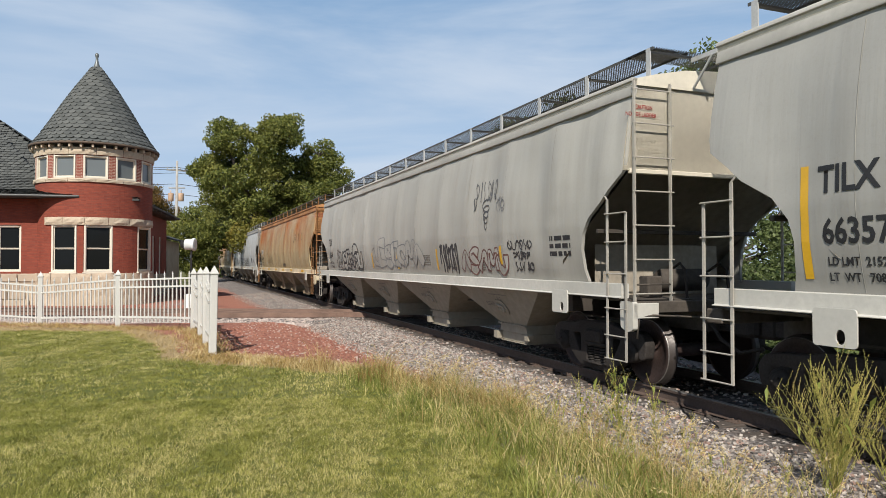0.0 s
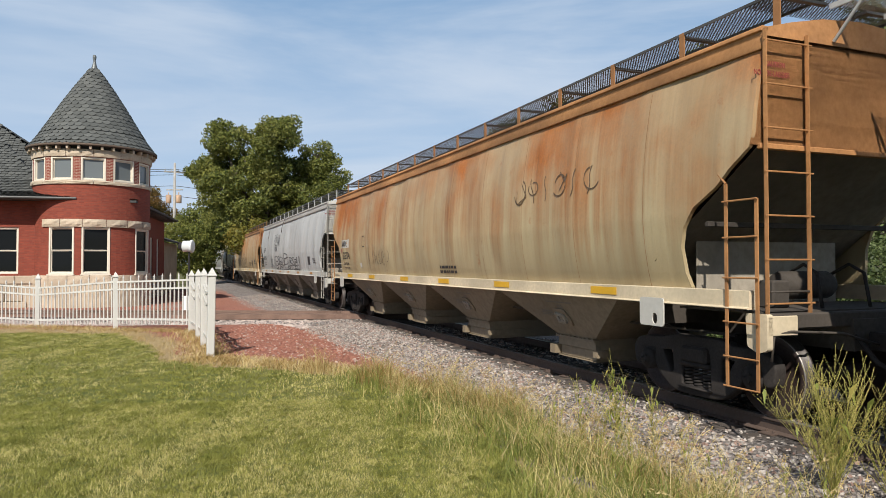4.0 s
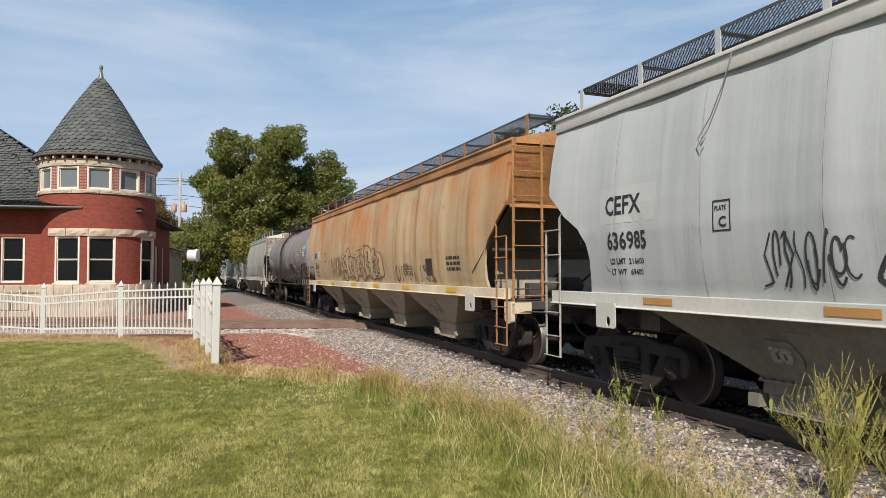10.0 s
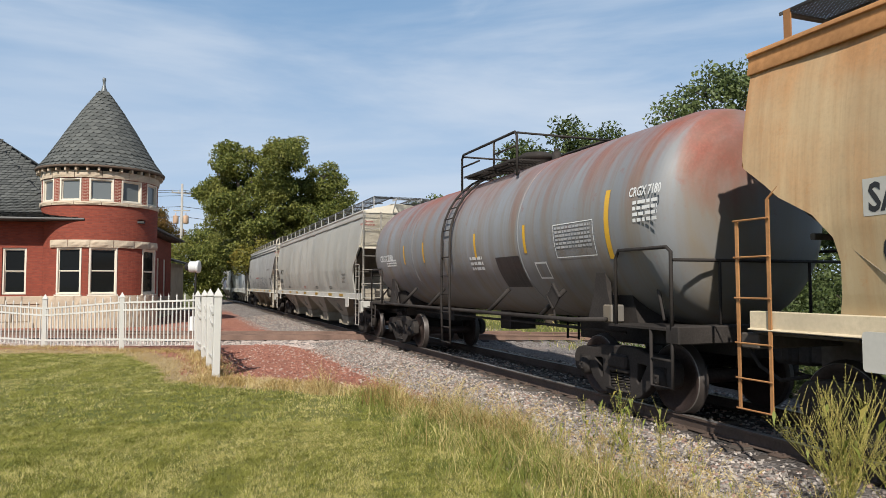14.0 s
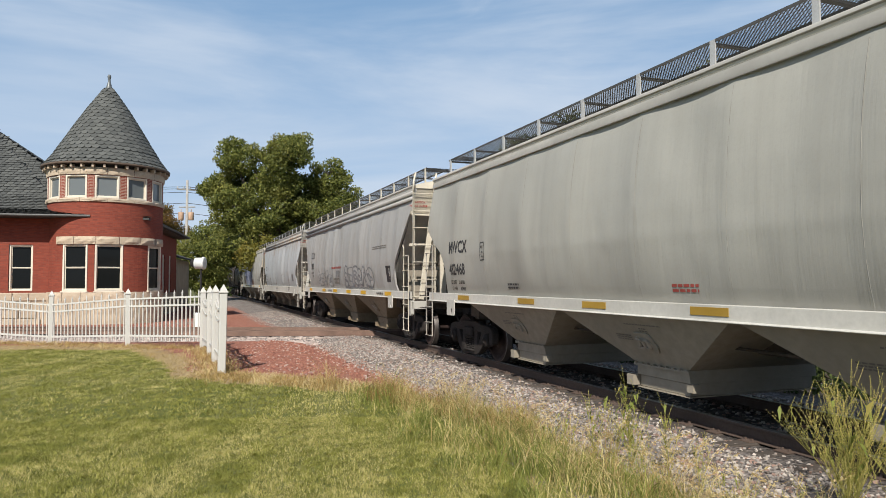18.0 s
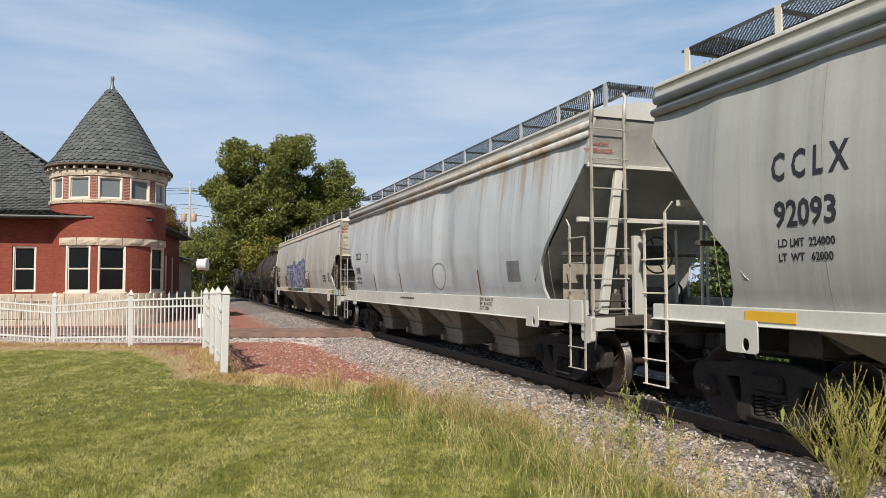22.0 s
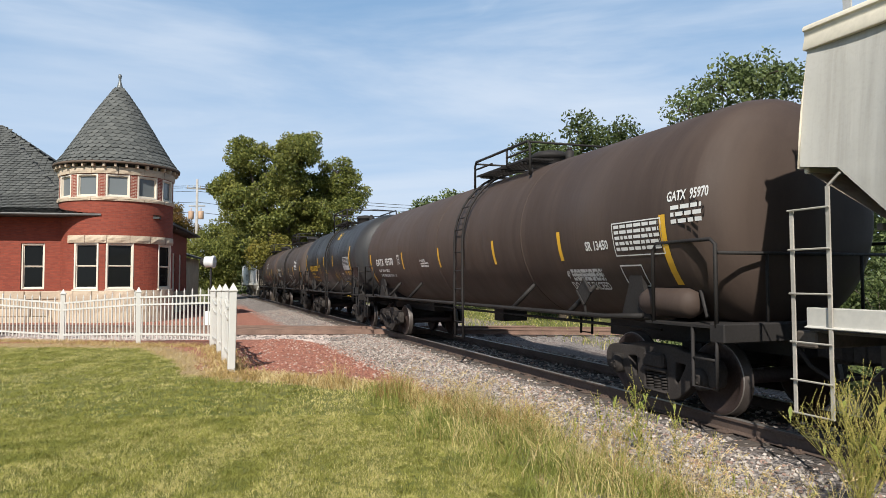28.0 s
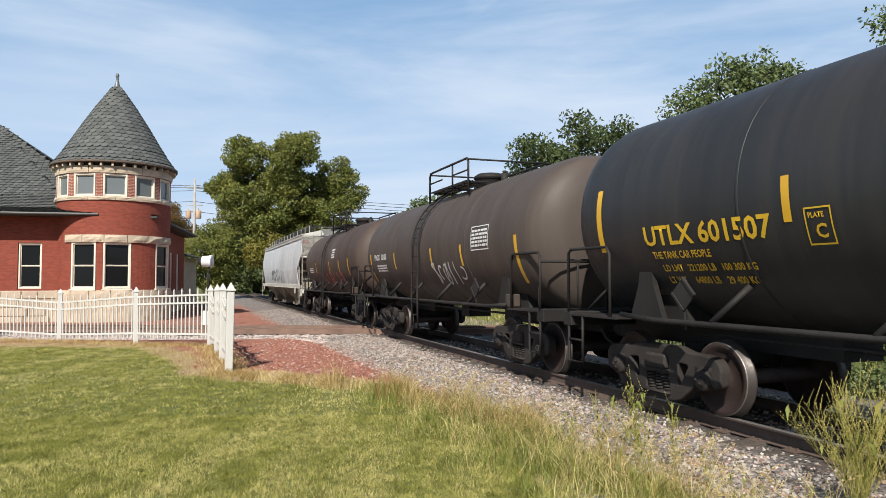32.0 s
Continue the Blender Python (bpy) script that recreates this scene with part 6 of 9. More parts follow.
def car_6():
    s, l = place_of(5)
    car, half, d = tank("tank_car", s, l, TANK_GREY, "dirty grey tank car with rust-red patches along its top", r=1.50, mid=2.62, steel=TRUCK_STEEL, band_x=(-2.9, 2.9), ladder_x=-0.3)
    for x in (-3.6, -2.1, 1.0, 3.1):
        part("yellow_strip", wrap(patch(0.09, 0.48), x, 2.24, d), REFLECTOR, car)
    part("yellow_strip", wrap(patch(0.11, 0.95), half - 1.35, 2.06, d), REFLECTOR, car)
    note(car, "CRGX 7180", 0.17, -half + 1.1, 2.36, d, WHITE_INK, 1.0)
    note(car, "CRGX 7180", 0.12, half - 0.80, 2.85, d, WHITE_INK, 0.75)
    small_print(car, 4, 0.045, 0.5, half - 0.7, 2.74, d, WHITE_INK, 8)
    part("data_panel", wrap(frame_box(1.12, 0.52, 0.014), half - 2.75, 2.12, d), WHITE_INK, car)
    small_print(car, 6, 0.035, 1.0, half - 2.7, 2.56, d, FADED_WHITE)
    part("dark_patch", wrap(patch(0.95, 0.55), 1.9, 1.66, d), TANK_BLACK, car)
    part("white_label", wrap(frame_box(0.4, 0.28, 0.03), 3.35, 1.80, d), WHITE_INK, car)
    small_print(car, 3, 0.06, 0.6, 0.7, 2.2, d, WHITE_INK)
    small_print(car, 3, 0.04, 0.9, -half + 1.7, 2.35, d, WHITE_INK)
    return car


def car_7():
    s, l = place_of(6)
    car, half, side = hopper("hopper_car", s, l, GREY_PLAIN, CREAM, "clean grey covered hopper car with yellow reflective strips", bay_paint=BAY_PALE, sill=SILL_WHITE, cap=AXLE_STEEL)
    d = depth_of(side)
    hopper_marks(car, half, side, "MWCX", "482468", ("LD LMT    218100", "LT  WT      67900"), big=0.25, x=1.35, z=2.30)
    part("plate_box", wrap(frame_box(0.26, 0.36, 0.02), -half + 3.05, 2.10, d), INK, car)
    note(car, "PLATE", 0.05, -half + 3.08, 2.34, d, None, 0.8)
    note(car, "C", 0.12, -half + 3.13, 2.16, d)
    note(car, "EXW 10-2   H 9-3", 0.07, half - 2.55, 2.03, d, None, 0.8)
    note(car, "EW   8-10 H 15-0", 0.07, half - 2.55, 1.91, d, None, 0.8)
    note(car, "CUFT 6351", 0.07, half - 2.55, 1.79, d, None, 0.8)
    for x in (-5.5, -1.0, 2.0, 4.8):
        small_print(car, 2, 0.035, 0.45, x, 1.62, d, SPRAY_RED if x == -1.0 else INK, int(x * 10))
    reflectors(car, half, (-half + 2.2, -half + 5.0, -2.6, -0.3, 2.4, 5.2, half - 2.6), 1.305, w=0.6, h=0.095, ink=REFLECTOR_DULL)
    for i, line in enumerate(("SPRG 7 OC D-5", "7 IC D-5", "2 B-353", "2 B-354", "CH 36 1W CLASS C", "M901E DRAFT GEAR")):
        bm = letters(line, 0.06, 0.8)
        bmesh.ops.transform(bm, matrix=pose(half + 0.004, -0.42 + (0.16 if 0 < i < 4 else 0.0), 3.62 - 0.11 * i, 0, 0, 90), verts=bm.verts)
        part("lettering", bm, INK, car)
    for i, line in enumerate(("MWCX", "482468")):
        bm = letters(line, 0.17, 0.8)
        bmesh.ops.transform(bm, matrix=pose(half + 0.004, 0.10, 3.50 - 0.24 * i, 0, 0, 90), verts=bm.verts)
        part("lettering", bm, INK, car)
    return car


def car_8():
    s, l = place_of(7)
    car, half, side = hopper("hopper_car", s, l, GREY_BROWN, CREAM, "brownish grey covered hopper car with ribbed top and grey graffiti", bays=3, ribs=True, eave=4.15, cut=CUT_STEEP, end_low=3.45, bay_paint=BAY_RUST, sill=SILL_WHITE, seams=(-7.0, -5.6, -4.2, -2.8, -1.4, 0, 1.4, 2.8, 4.2, 5.6, 7.0), rail_paint=CREAM)
    d = depth_of(side)
    hopper_marks(car, half, side, "C C L X", "92093", ("LD LMT  224000", "LT  WT   62000"), x=1.95, z=2.70, big=0.27, squeeze=0.66)
    for seed, x0, x1, z0, z1, w, n, ink in ((41, -4.6, -1.7, 1.5, 2.15, 0.045, 5, SPRAY_GREY), (42, -1.0, -0.2, 1.85, 2.12, 0.022, 4, SPRAY_GREY), (43, 0.6, 4.4, 1.47, 2.30, 0.08, 6, SPRAY_GREY)):
        spray(car, d, seed, x0, x1, z0, z1, w, n, ink)
    part("scanner_label", wrap(patch(0.42, 0.46), half - 2.2, 1.68, d), INK, car)
    part("scanner_label", wrap(patch(0.26, 0.3), half - 2.12, 1.76, d, 0.007), SILL_WHITE, car)
    small_print(car, 2, 0.034, 1.5, half - 3.6, 2.72, d, FADED_INK)
    reflectors(car, half, (-half + 1.9, -3.2, -1.0, 1.3, 3.4, half - 1.9), 1.29, w=0.65, h=0.11)
    small_print(car, 1, 0.075, 1.75, -1.7, 2.18, d, SPRAY_RED, 31)
    small_print(car, 5, 0.03, 0.9, -1.3, 1.80, d, FADED_INK, 32)
    low = lambda z, x=0.0: 1.548
    note(car, "AIR THROUGH SILL", 0.07, -2.3, 1.31, low, None, 0.85)
    note(car, "2 INCH HF COMP SHOES", 0.06, half - 3.2, 1.31, low, None, 0.85)
    return car


def car_9():
    s, l = place_of(8)
    car, half, side = hopper("hopper_car", s, l, GREY_PALE, SILL_WHITE, "pale grey covered hopper car with ribbed top and deep white sill", bays=4, ribs=True, eave=4.20, bay_paint=BAY_GREY, sill=SILL_WHITE, sill_drop=0.16, seams=(-7.0, -5.6, -4.2, -2.8, -1.4, 0, 1.4, 2.8, 4.2, 5.6, 7.0), bay_low=0.46, cut=CUT_STEEP, end_low=3.45)
    d = depth_of(side)
    hopper_marks(car, half, side, "CCLX", "95096", ("LD LMT  220000", "LT  WT   66000"), x=1.62, z=2.46, big=0.22, squeeze=0.95)
    part("plate_box", wrap(frame_box(0.2, 0.26, 0.02), -half + 3.0, 2.35, d), INK, car)
    bm = bmesh.new()
    stroke(bm, [(1.7 + 0.34 * math.cos(a * 0.2618), 1.84 + 0.30 * math.sin(a * 0.2618)) for a in range(24)], 0.025, True)
    part("graffiti", wrap(bm, 0, 0, d, 0.006), SPRAY_GREY, car)
    for x in (-4.1, -1.35, 4.0):
        part("rust_streak", wrap(patch(0.07, 0.5), x, 1.45, d), RUST_STEEL, car, "short rust-brown streak")
    part("grey_patch", wrap(patch(0.5, 0.36), 5.4, 1.72, d), SPRAY_GREY, car)
    low = lambda z, x=0.0: 1.546
    for i, line in enumerate(("EXW  10-8  H  8-7", "EW    8-0  H 15-2", "CU FT  5250")):
        note(car, line, 0.062, half - 3.8, 1.34 - 0.085 * i, low, None, 0.9)
    small_print(car, 1, 0.04, 1.2, -1.2, 1.28, low)
    return car


def car_10():
    s, l = place_of(9)
    car, half, side = hopper("hopper_car", s, l, BEIGE, CREAM, "beige covered hopper car with blue graffiti and streaked sides", bays=3, bay_paint=BAY_GREY, sill=SILL_WHITE, eave=4.10, cut=CUT_KINK, end_low=2.76, seams=(-7, -5.2, -3.5, -1.7, 0, 1.7, 3.5, 5.2, 7))
    d = depth_of(side)
    hopper_marks(car, half, side, "CRDX", "15801", ("LD LMT 218400", "LT WT   67600"), x=1.15, z=2.38, big=0.23)
    for seed, x0, x1, z0, z1, w, n, ink in ((63, 1.6, 3.0, 1.5, 2.15, 0.30, 3, SPRAY_MAROON), (64, -5.2, -4.0, 1.5, 2.2, 0.07, 5, SPRAY_MAROON)):
        tagged(part("graffiti", wrap(scrawl(seed, x0, x1, z0, z1, w, n), 0, 0, d, 0.006), ink, car), kind="stuff")
    for i, (word, wide, x, high) in enumerate((("T", 1.95, -4.2, 1.02), ("A", 1.75, -2.75, 1.18), ("O", 1.55, -1.25, 1.16), ("S", 1.95, 0.15, 1.22))):
        for fat, ink, lift in ((0.165, SPRAY_BLUE, 0.005), (0.115, SPRAY_LILAC, 0.009), (0.075, SPRAY_BLUE, 0.012), (0.02, SPRAY_LILAC, 0.015)):
            part("graffiti", wrap(letters(word, high, wide, fat), x, 1.50, d, lift), ink, car)
    for fat, ink, lift in ((0.10, SPRAY_BLACK, 0.012), (0.03, WHITE_INK, 0.016)):
        part("graffiti", wrap(letters("NSB", 0.34, 1.0, fat), 1.95, 1.88, d, lift), ink, car)
    part("painted_patch", wrap(patch(5.2, 0.15), -3.9, 1.28, lambda z, x=0.0: 1.549), plain("green_spray_paint", (0.05, 0.085, 0.07), 0.55, 0, 0.25, 4), car)
    low = lambda z, x=0.0: 1.549
    part("white_panel", wrap(patch(0.72, 0.15), half - 0.95, 1.27, low, 0.003), SILL_WHITE, car)
    for i, line in enumerate(("EMPTY LOAD", "0 ADJ BLOCK")):
        note(car, line, 0.05, half - 0.92, 1.355 - 0.07 * i, low, None, 0.95)
    part("scanner_label", wrap(patch(0.4, 0.36), half - 2.1, 1.75, d), SPRAY_GREY, car)
    small_print(car, 3, 0.06, 0.75, half - 3.1, 1.95, d)
    reflectors(car, half, (-half + 1.9, -4.6, -2.0, 0.6, 3.4, half - 1.3), 1.30, w=0.55, h=0.10)
    return car


def tank_marks(car, d, strips, tall, low=2.0, low_tall=1.63):
    for x in strips:
        part("yellow_strip", wrap(patch(0.10, 0.46), x, low, d), REFLECTOR, car)
    for x in tall:
        part("yellow_strip", wrap(patch(0.12, 0.88), x, low_tall, d), REFLECTOR, car)


def car_11():
    s, l = place_of(10)
    car, half, d = tank("tank_car", s, l, TANK_BROWN, "brown-black tank car with yellow reflective strips", r=1.51, mid=2.52, band_x=(-1.0, 3.6), ladder_x=0.75, reservoir=True)
    tank_marks(car, d, (-3.95, -0.9, 2.3, 4.9), (half - 0.95, -half + 0.90))
    note(car, "GATX  95970", 0.205, -half + 1.63, 2.14, d, WHITE_INK, 1.15)
    part("plate_box", wrap(frame_box(0.2, 0.26, 0.014), -half + 4.05, 2.15, d), WHITE_INK, car)
    note(car, "GATX  95970", 0.12, half - 0.80, 2.66, d, WHITE_INK, 0.75)
    small_print(car, 3, 0.05, 0.55, half - 0.72, 2.55, d, WHITE_INK, 6)
    note(car, "LD LMT  187500 LB   85050 KG", 0.075, -half + 1.80, 1.95, d, WHITE_INK, 0.85)
    note(car, "LT  WT    75500 LB   34250 KG NEW    2-97", 0.075, -half + 1.85, 1.80, d, WHITE_INK, 0.85)
    note(car, "PLATE", 0.045, -half + 4.07, 2.35, d, WHITE_INK, 0.8)
    note(car, "C", 0.10, -half + 4.11, 2.20, d, WHITE_INK)
    note(car, "LOADED TO", 0.06, -2.35, 2.16, d, WHITE_INK, 0.85)
    note(car, "4\" FIBERGLASS IN", 0.11, half - 3.55, 1.72, d, WHITE_INK, 0.85)
    note(car, "DO NOT EXCEED", 0.11, half - 3.55, 1.55, d, WHITE_INK, 0.85)
    note(car, "SR 13450", 0.13, half - 2.75, 2.13, d, WHITE_INK, 0.85)
    part("data_panel", wrap(frame_box(1.08, 0.46, 0.015), half - 2.0, 2.02, d), WHITE_INK, car)
    small_print(car, 5, 0.045, 0.98, half - 1.95, 2.40, d, WHITE_INK, 5)
    part("white_label", wrap(frame_box(0.5, 0.3, 0.02), half - 2.0, 1.60, d), WHITE_INK, car)
    small_print(car, 3, 0.04, 0.9, half - 3.4, 1.82, d, WHITE_INK, 9)
    small_print(car, 2, 0.04, 0.6, -2.3, 2.1, d, WHITE_INK, 4)
    return car


def car_12():
    s, l = place_of(11)
    car, half, d = tank("tank_car", s, l, TANK_BLACK, "black tank car with yellow lettering", r=1.53, mid=2.60, band_x=(-2.6, 2.6), ladder_x=0.65, platform_x=0.95)
    tank_marks(car, d, (-2.0, -0.5, 1.55), (-half + 0.95, half - 1.45), 2.26, 2.08)
    note(car, "UTLX 601507", 0.235, -half + 1.98, 2.13, d, YELLOW_INK, 1.08)
    note(car, "THE TANK CAR PEOPLE", 0.085, -half + 2.08, 1.96, d, YELLOW_INK, 0.8)
    note(car, "LD LMT   221200 LB   100 300 KG", 0.08, -half + 2.18, 1.80, d, YELLOW_INK, 0.95)
    note(car, "LT WT     64800 LB    29 400 KG", 0.08, -half + 2.18, 1.65, d, YELLOW_INK, 0.95)
    part("plate_box", wrap(frame_box(0.30, 0.36, 0.016), -half + 4.5, 2.02, d), YELLOW_INK, car)
    note(car, "PLATE", 0.05, -half + 4.54, 2.28, d, YELLOW_INK, 0.9)
    note(car, "C", 0.13, -half + 4.6, 2.09, d, YELLOW_INK)
    part("data_panel", wrap(patch(1.1, 0.5), half - 2.65, 2.08, d), FADED_WHITE, car, "scratched white data panel")
    small_print(car, 6, 0.03, 1.0, half - 2.6, 2.52, lambda z, x=0.0: d(z) + 0.004, INK, 8)
    for x in (half - 2.3, half - 1.95):
        part("data_panel", wrap(patch(0.012, 0.46), x, 2.10, d, 0.009), INK, car)
    note(car, "HT LINING", 0.055, half - 2.55, 1.98, d, YELLOW_INK, 0.8)
    note(car, "APPLIED", 0.055, half - 2.5, 1.90, d, YELLOW_INK, 0.8)
    note(car, "CHAMPION 466/465", 0.055, half - 2.05, 1.98, d, YELLOW_INK, 0.8)
    note(car, "01-2018 BY UTCI", 0.055, half - 2.0, 1.90, d, YELLOW_INK, 0.8)
    note(car, "2 INCH TREAD COND SHOES", 0.042, half - 1.75, 1.08, lambda z, x=0.0: 1.49, YELLOW_INK, 0.85)
    for seed, x0, x1, z0, z1, w, n, ink in ((71, 1.55, 2.5, 1.62, 2.02, 0.022, 6, SPRAY_OCHRE), (75, 1.6, 1.95, 1.75, 2.05, 0.03, 1, SPRAY_OCHRE), (72, half - 2.7, half - 2.3, 1.72, 1.84, 0.012, 5, WHITE_INK), (73, half - 1.7, half - 1.15, 1.62, 1.88, 0.012, 7, WHITE_INK)):
        tagged(part("graffiti", wrap(scrawl(seed, x0, x1, z0, z1, w, n), 0, 0, d, 0.006), ink, car), kind="stuff")
    part("white_label", wrap(frame_box(0.42, 0.26, 0.014), half - 3.35, 1.70, d), WHITE_INK, car)
    part("white_label", wrap(patch(0.012, 0.26), half - 3.15, 1.70, d), WHITE_INK, car)
    small_print(car, 3, 0.035, 0.6, half - 3.3, 1.62, d, YELLOW_INK, 7)
    small_print(car, 5, 0.035, 0.5, 1.6, 3.6, d, YELLOW_INK, 12)
    small_print(car, 3, 0.04, 0.5, -0.35, 2.1, d, YELLOW_INK, 4)
    return car


def car_13():
    s, l = place_of(12)
    car, half, d = tank("tank_car", s, l, TANK_BROWN_OLD, "dull brown tank car with faded white lettering", r=1.50, mid=2.50, band_x=(-1.2, 2.9))
    tank_marks(car, d, (-2.6, 0.6, 2.6), (half - 0.95, -half + 0.95))
    note(car, "PRGX  10106", 0.17, -half + 1.5, 2.30, d, WHITE_INK, 1.0)
    small_print(car, 3, 0.045, 1.1, -half + 1.7, 2.1, d, WHITE_INK)
    part("data_panel", wrap(frame_box(0.9, 0.5, 0.02), half - 3.0, 2.3, d), WHITE_INK, car)
    small_print(car, 5, 0.045, 0.8, half - 2.95, 2.68, d, WHITE_INK, 5)
    part("graffiti", wrap(scrawl(81, 0.6, 2.6, 1.6, 2.1, 0.045, 6), 0, 0, d, 0.006), WHITE_INK, car)
    return car


def car_14():
    s, l = place_of(13)
    car, half, d = tank("tank_car", s, l, TANK_BROWN, "dark brown tank car with red-brown graffiti", r=1.50, mid=2.50, band_x=(-1.2, 2.4))
    tank_marks(car, d, (-2.6, 0.6, 2.6), (half - 1.75,))
    part("graffiti", wrap(scrawl(91, -2.0, 3.0, 1.5, 2.0, 0.10, 7), 0, 0, d, 0.006), SPRAY_RED, car)
    small_print(car, 4, 0.06, 0.6, 1.2, 2.9, d, WHITE_INK)
    small_print(car, 3, 0.05, 1.0, -half + 1.7, 2.2, d, WHITE_INK)
    return car


def car_15():
    s, l = place_of(14)
    car, half, side = hopper("hopper_car", s, l, WHITE_CAR, SILL_WHITE, "white covered hopper car at the end of the train", bay_paint=BAY_GREY, sill=SILL_WHITE, bays=3)
    d = depth_of(side)
    part("graffiti", wrap(scrawl(95, -4.0, 2.0, 1.6, 2.4, 0.10, 5), 0, 0, d, 0.006), SPRAY_GREY, car)
    return car


for build in (car_1, car_2, car_3, car_4, car_5, car_6, car_7, car_8, car_9, car_10, car_11, car_12, car_13, car_14, car_15):
    CARS.append((build(), place_of(len(CARS))[0]))

# ---- the depot ----


def brick_material(name, base, dark, mortar, joint=0.006):
    k = Nodes(name)
    uv = k.coord("UV")
    b = k.n.new("ShaderNodeTexBrick")
    b.inputs["Scale"].default_value = 1.0
    b.inputs["Brick Width"].default_value = 0.215
    b.inputs["Row Height"].default_value = 0.072
    b.inputs["Mortar Size"].default_value = joint
    b.inputs["Color1"].default_value = (*base, 1)
    b.inputs["Color2"].default_value = (*dark, 1)
    b.inputs["Mortar"].default_value = (*mortar, 1)
    k.l.new(uv, b.inputs["Vector"])
    co = k.coord()
    big = k.noise(co, 0.7, 4, 0.55)
    c = k.mix(k.span(big, 0.35, 0.7, 0, 0.35), b.outputs["Color"], tuple(x * 0.7 for x in base))
    fine = k.noise(co, 18, 4, 0.6)
    c = k.mix(k.span(fine, 0.5, 0.8, 0, 0.3), c, dark)
    k.bump(b.outputs["Fac"], 0.5, -0.006)
    return k.done(c, 0.85, 0, 0.25)


BRICK = brick_material("red_brick", (0.255, 0.058, 0.034), (0.17, 0.039, 0.025), (0.165, 0.058, 0.042), 0.008)
BRICK_PALE = brick_material("red_brick_pale_joints", (0.23, 0.055, 0.036), (0.17, 0.042, 0.028), (0.40, 0.29, 0.23), 0.011)
STONE = plain("buff_limestone", (0.45, 0.365, 0.27), 0.9, 0, 0.28, 1.6, 0.8, 0.03)
SLATE = plain("grey_shingle", (0.045, 0.047, 0.045), 0.85, 0, 0.3, 3, 0.4)
WOOD_CREAM = plain("cream_painted_wood", (0.62, 0.56, 0.46), 0.55, 0, 0.08, 4, 0.1)
SOFFIT = plain("brown_soffit", (0.10, 0.07, 0.05), 0.8, 0, 0.2, 4)


def glass_material(name, tint, shine=0.3):
    k = Nodes(name)
    co = k.coord()
    k.bump(k.noise(co, 1.2, 2), 0.08, 0.02)
    return k.done(tint, 0.06, 0.0, shine)


GLASS_DARK = glass_material("dark_window_glass", (0.008, 0.009, 0.009), 0.12)
GLASS_BLIND = glass_material("shaded_window_glass", (0.13, 0.145, 0.15))


def shingle_variation(name, a, b):
    k = Nodes(name)
    r = k.random()
    isl = k.island()
    f = k.noise(k.coord(), 14, 4, 0.6)
    c = k.mix(k.math("FRACT", k.math("ADD", r, isl)), a, b)
    c = k.mix(k.span(f, 0.4, 0.8, 0, 0.4), c, tuple(x * 0.6 for x in a))
    k.bump(f, 0.4, 0.006)
    return k.done(c, 0.88, 0, 0.3)


SHINGLE = shingle_variation("scalloped_shingle", (0.066, 0.070, 0.067), (0.108, 0.112, 0.106))
DEPOT_AT, DEPOT_TURN = (-17.6, 35.0), 14.0
TR = 2.66                        # the turret's radius
DEPOT = pose(*DEPOT_AT, 0, 0, 0, DEPOT_TURN)


def uv_wall(bm, fn):
    layer = bm.loops.layers.uv.verify()
    for f in bm.faces:
        for lp in f.loops:
            lp[layer].uv = fn(lp.vert.co, f)


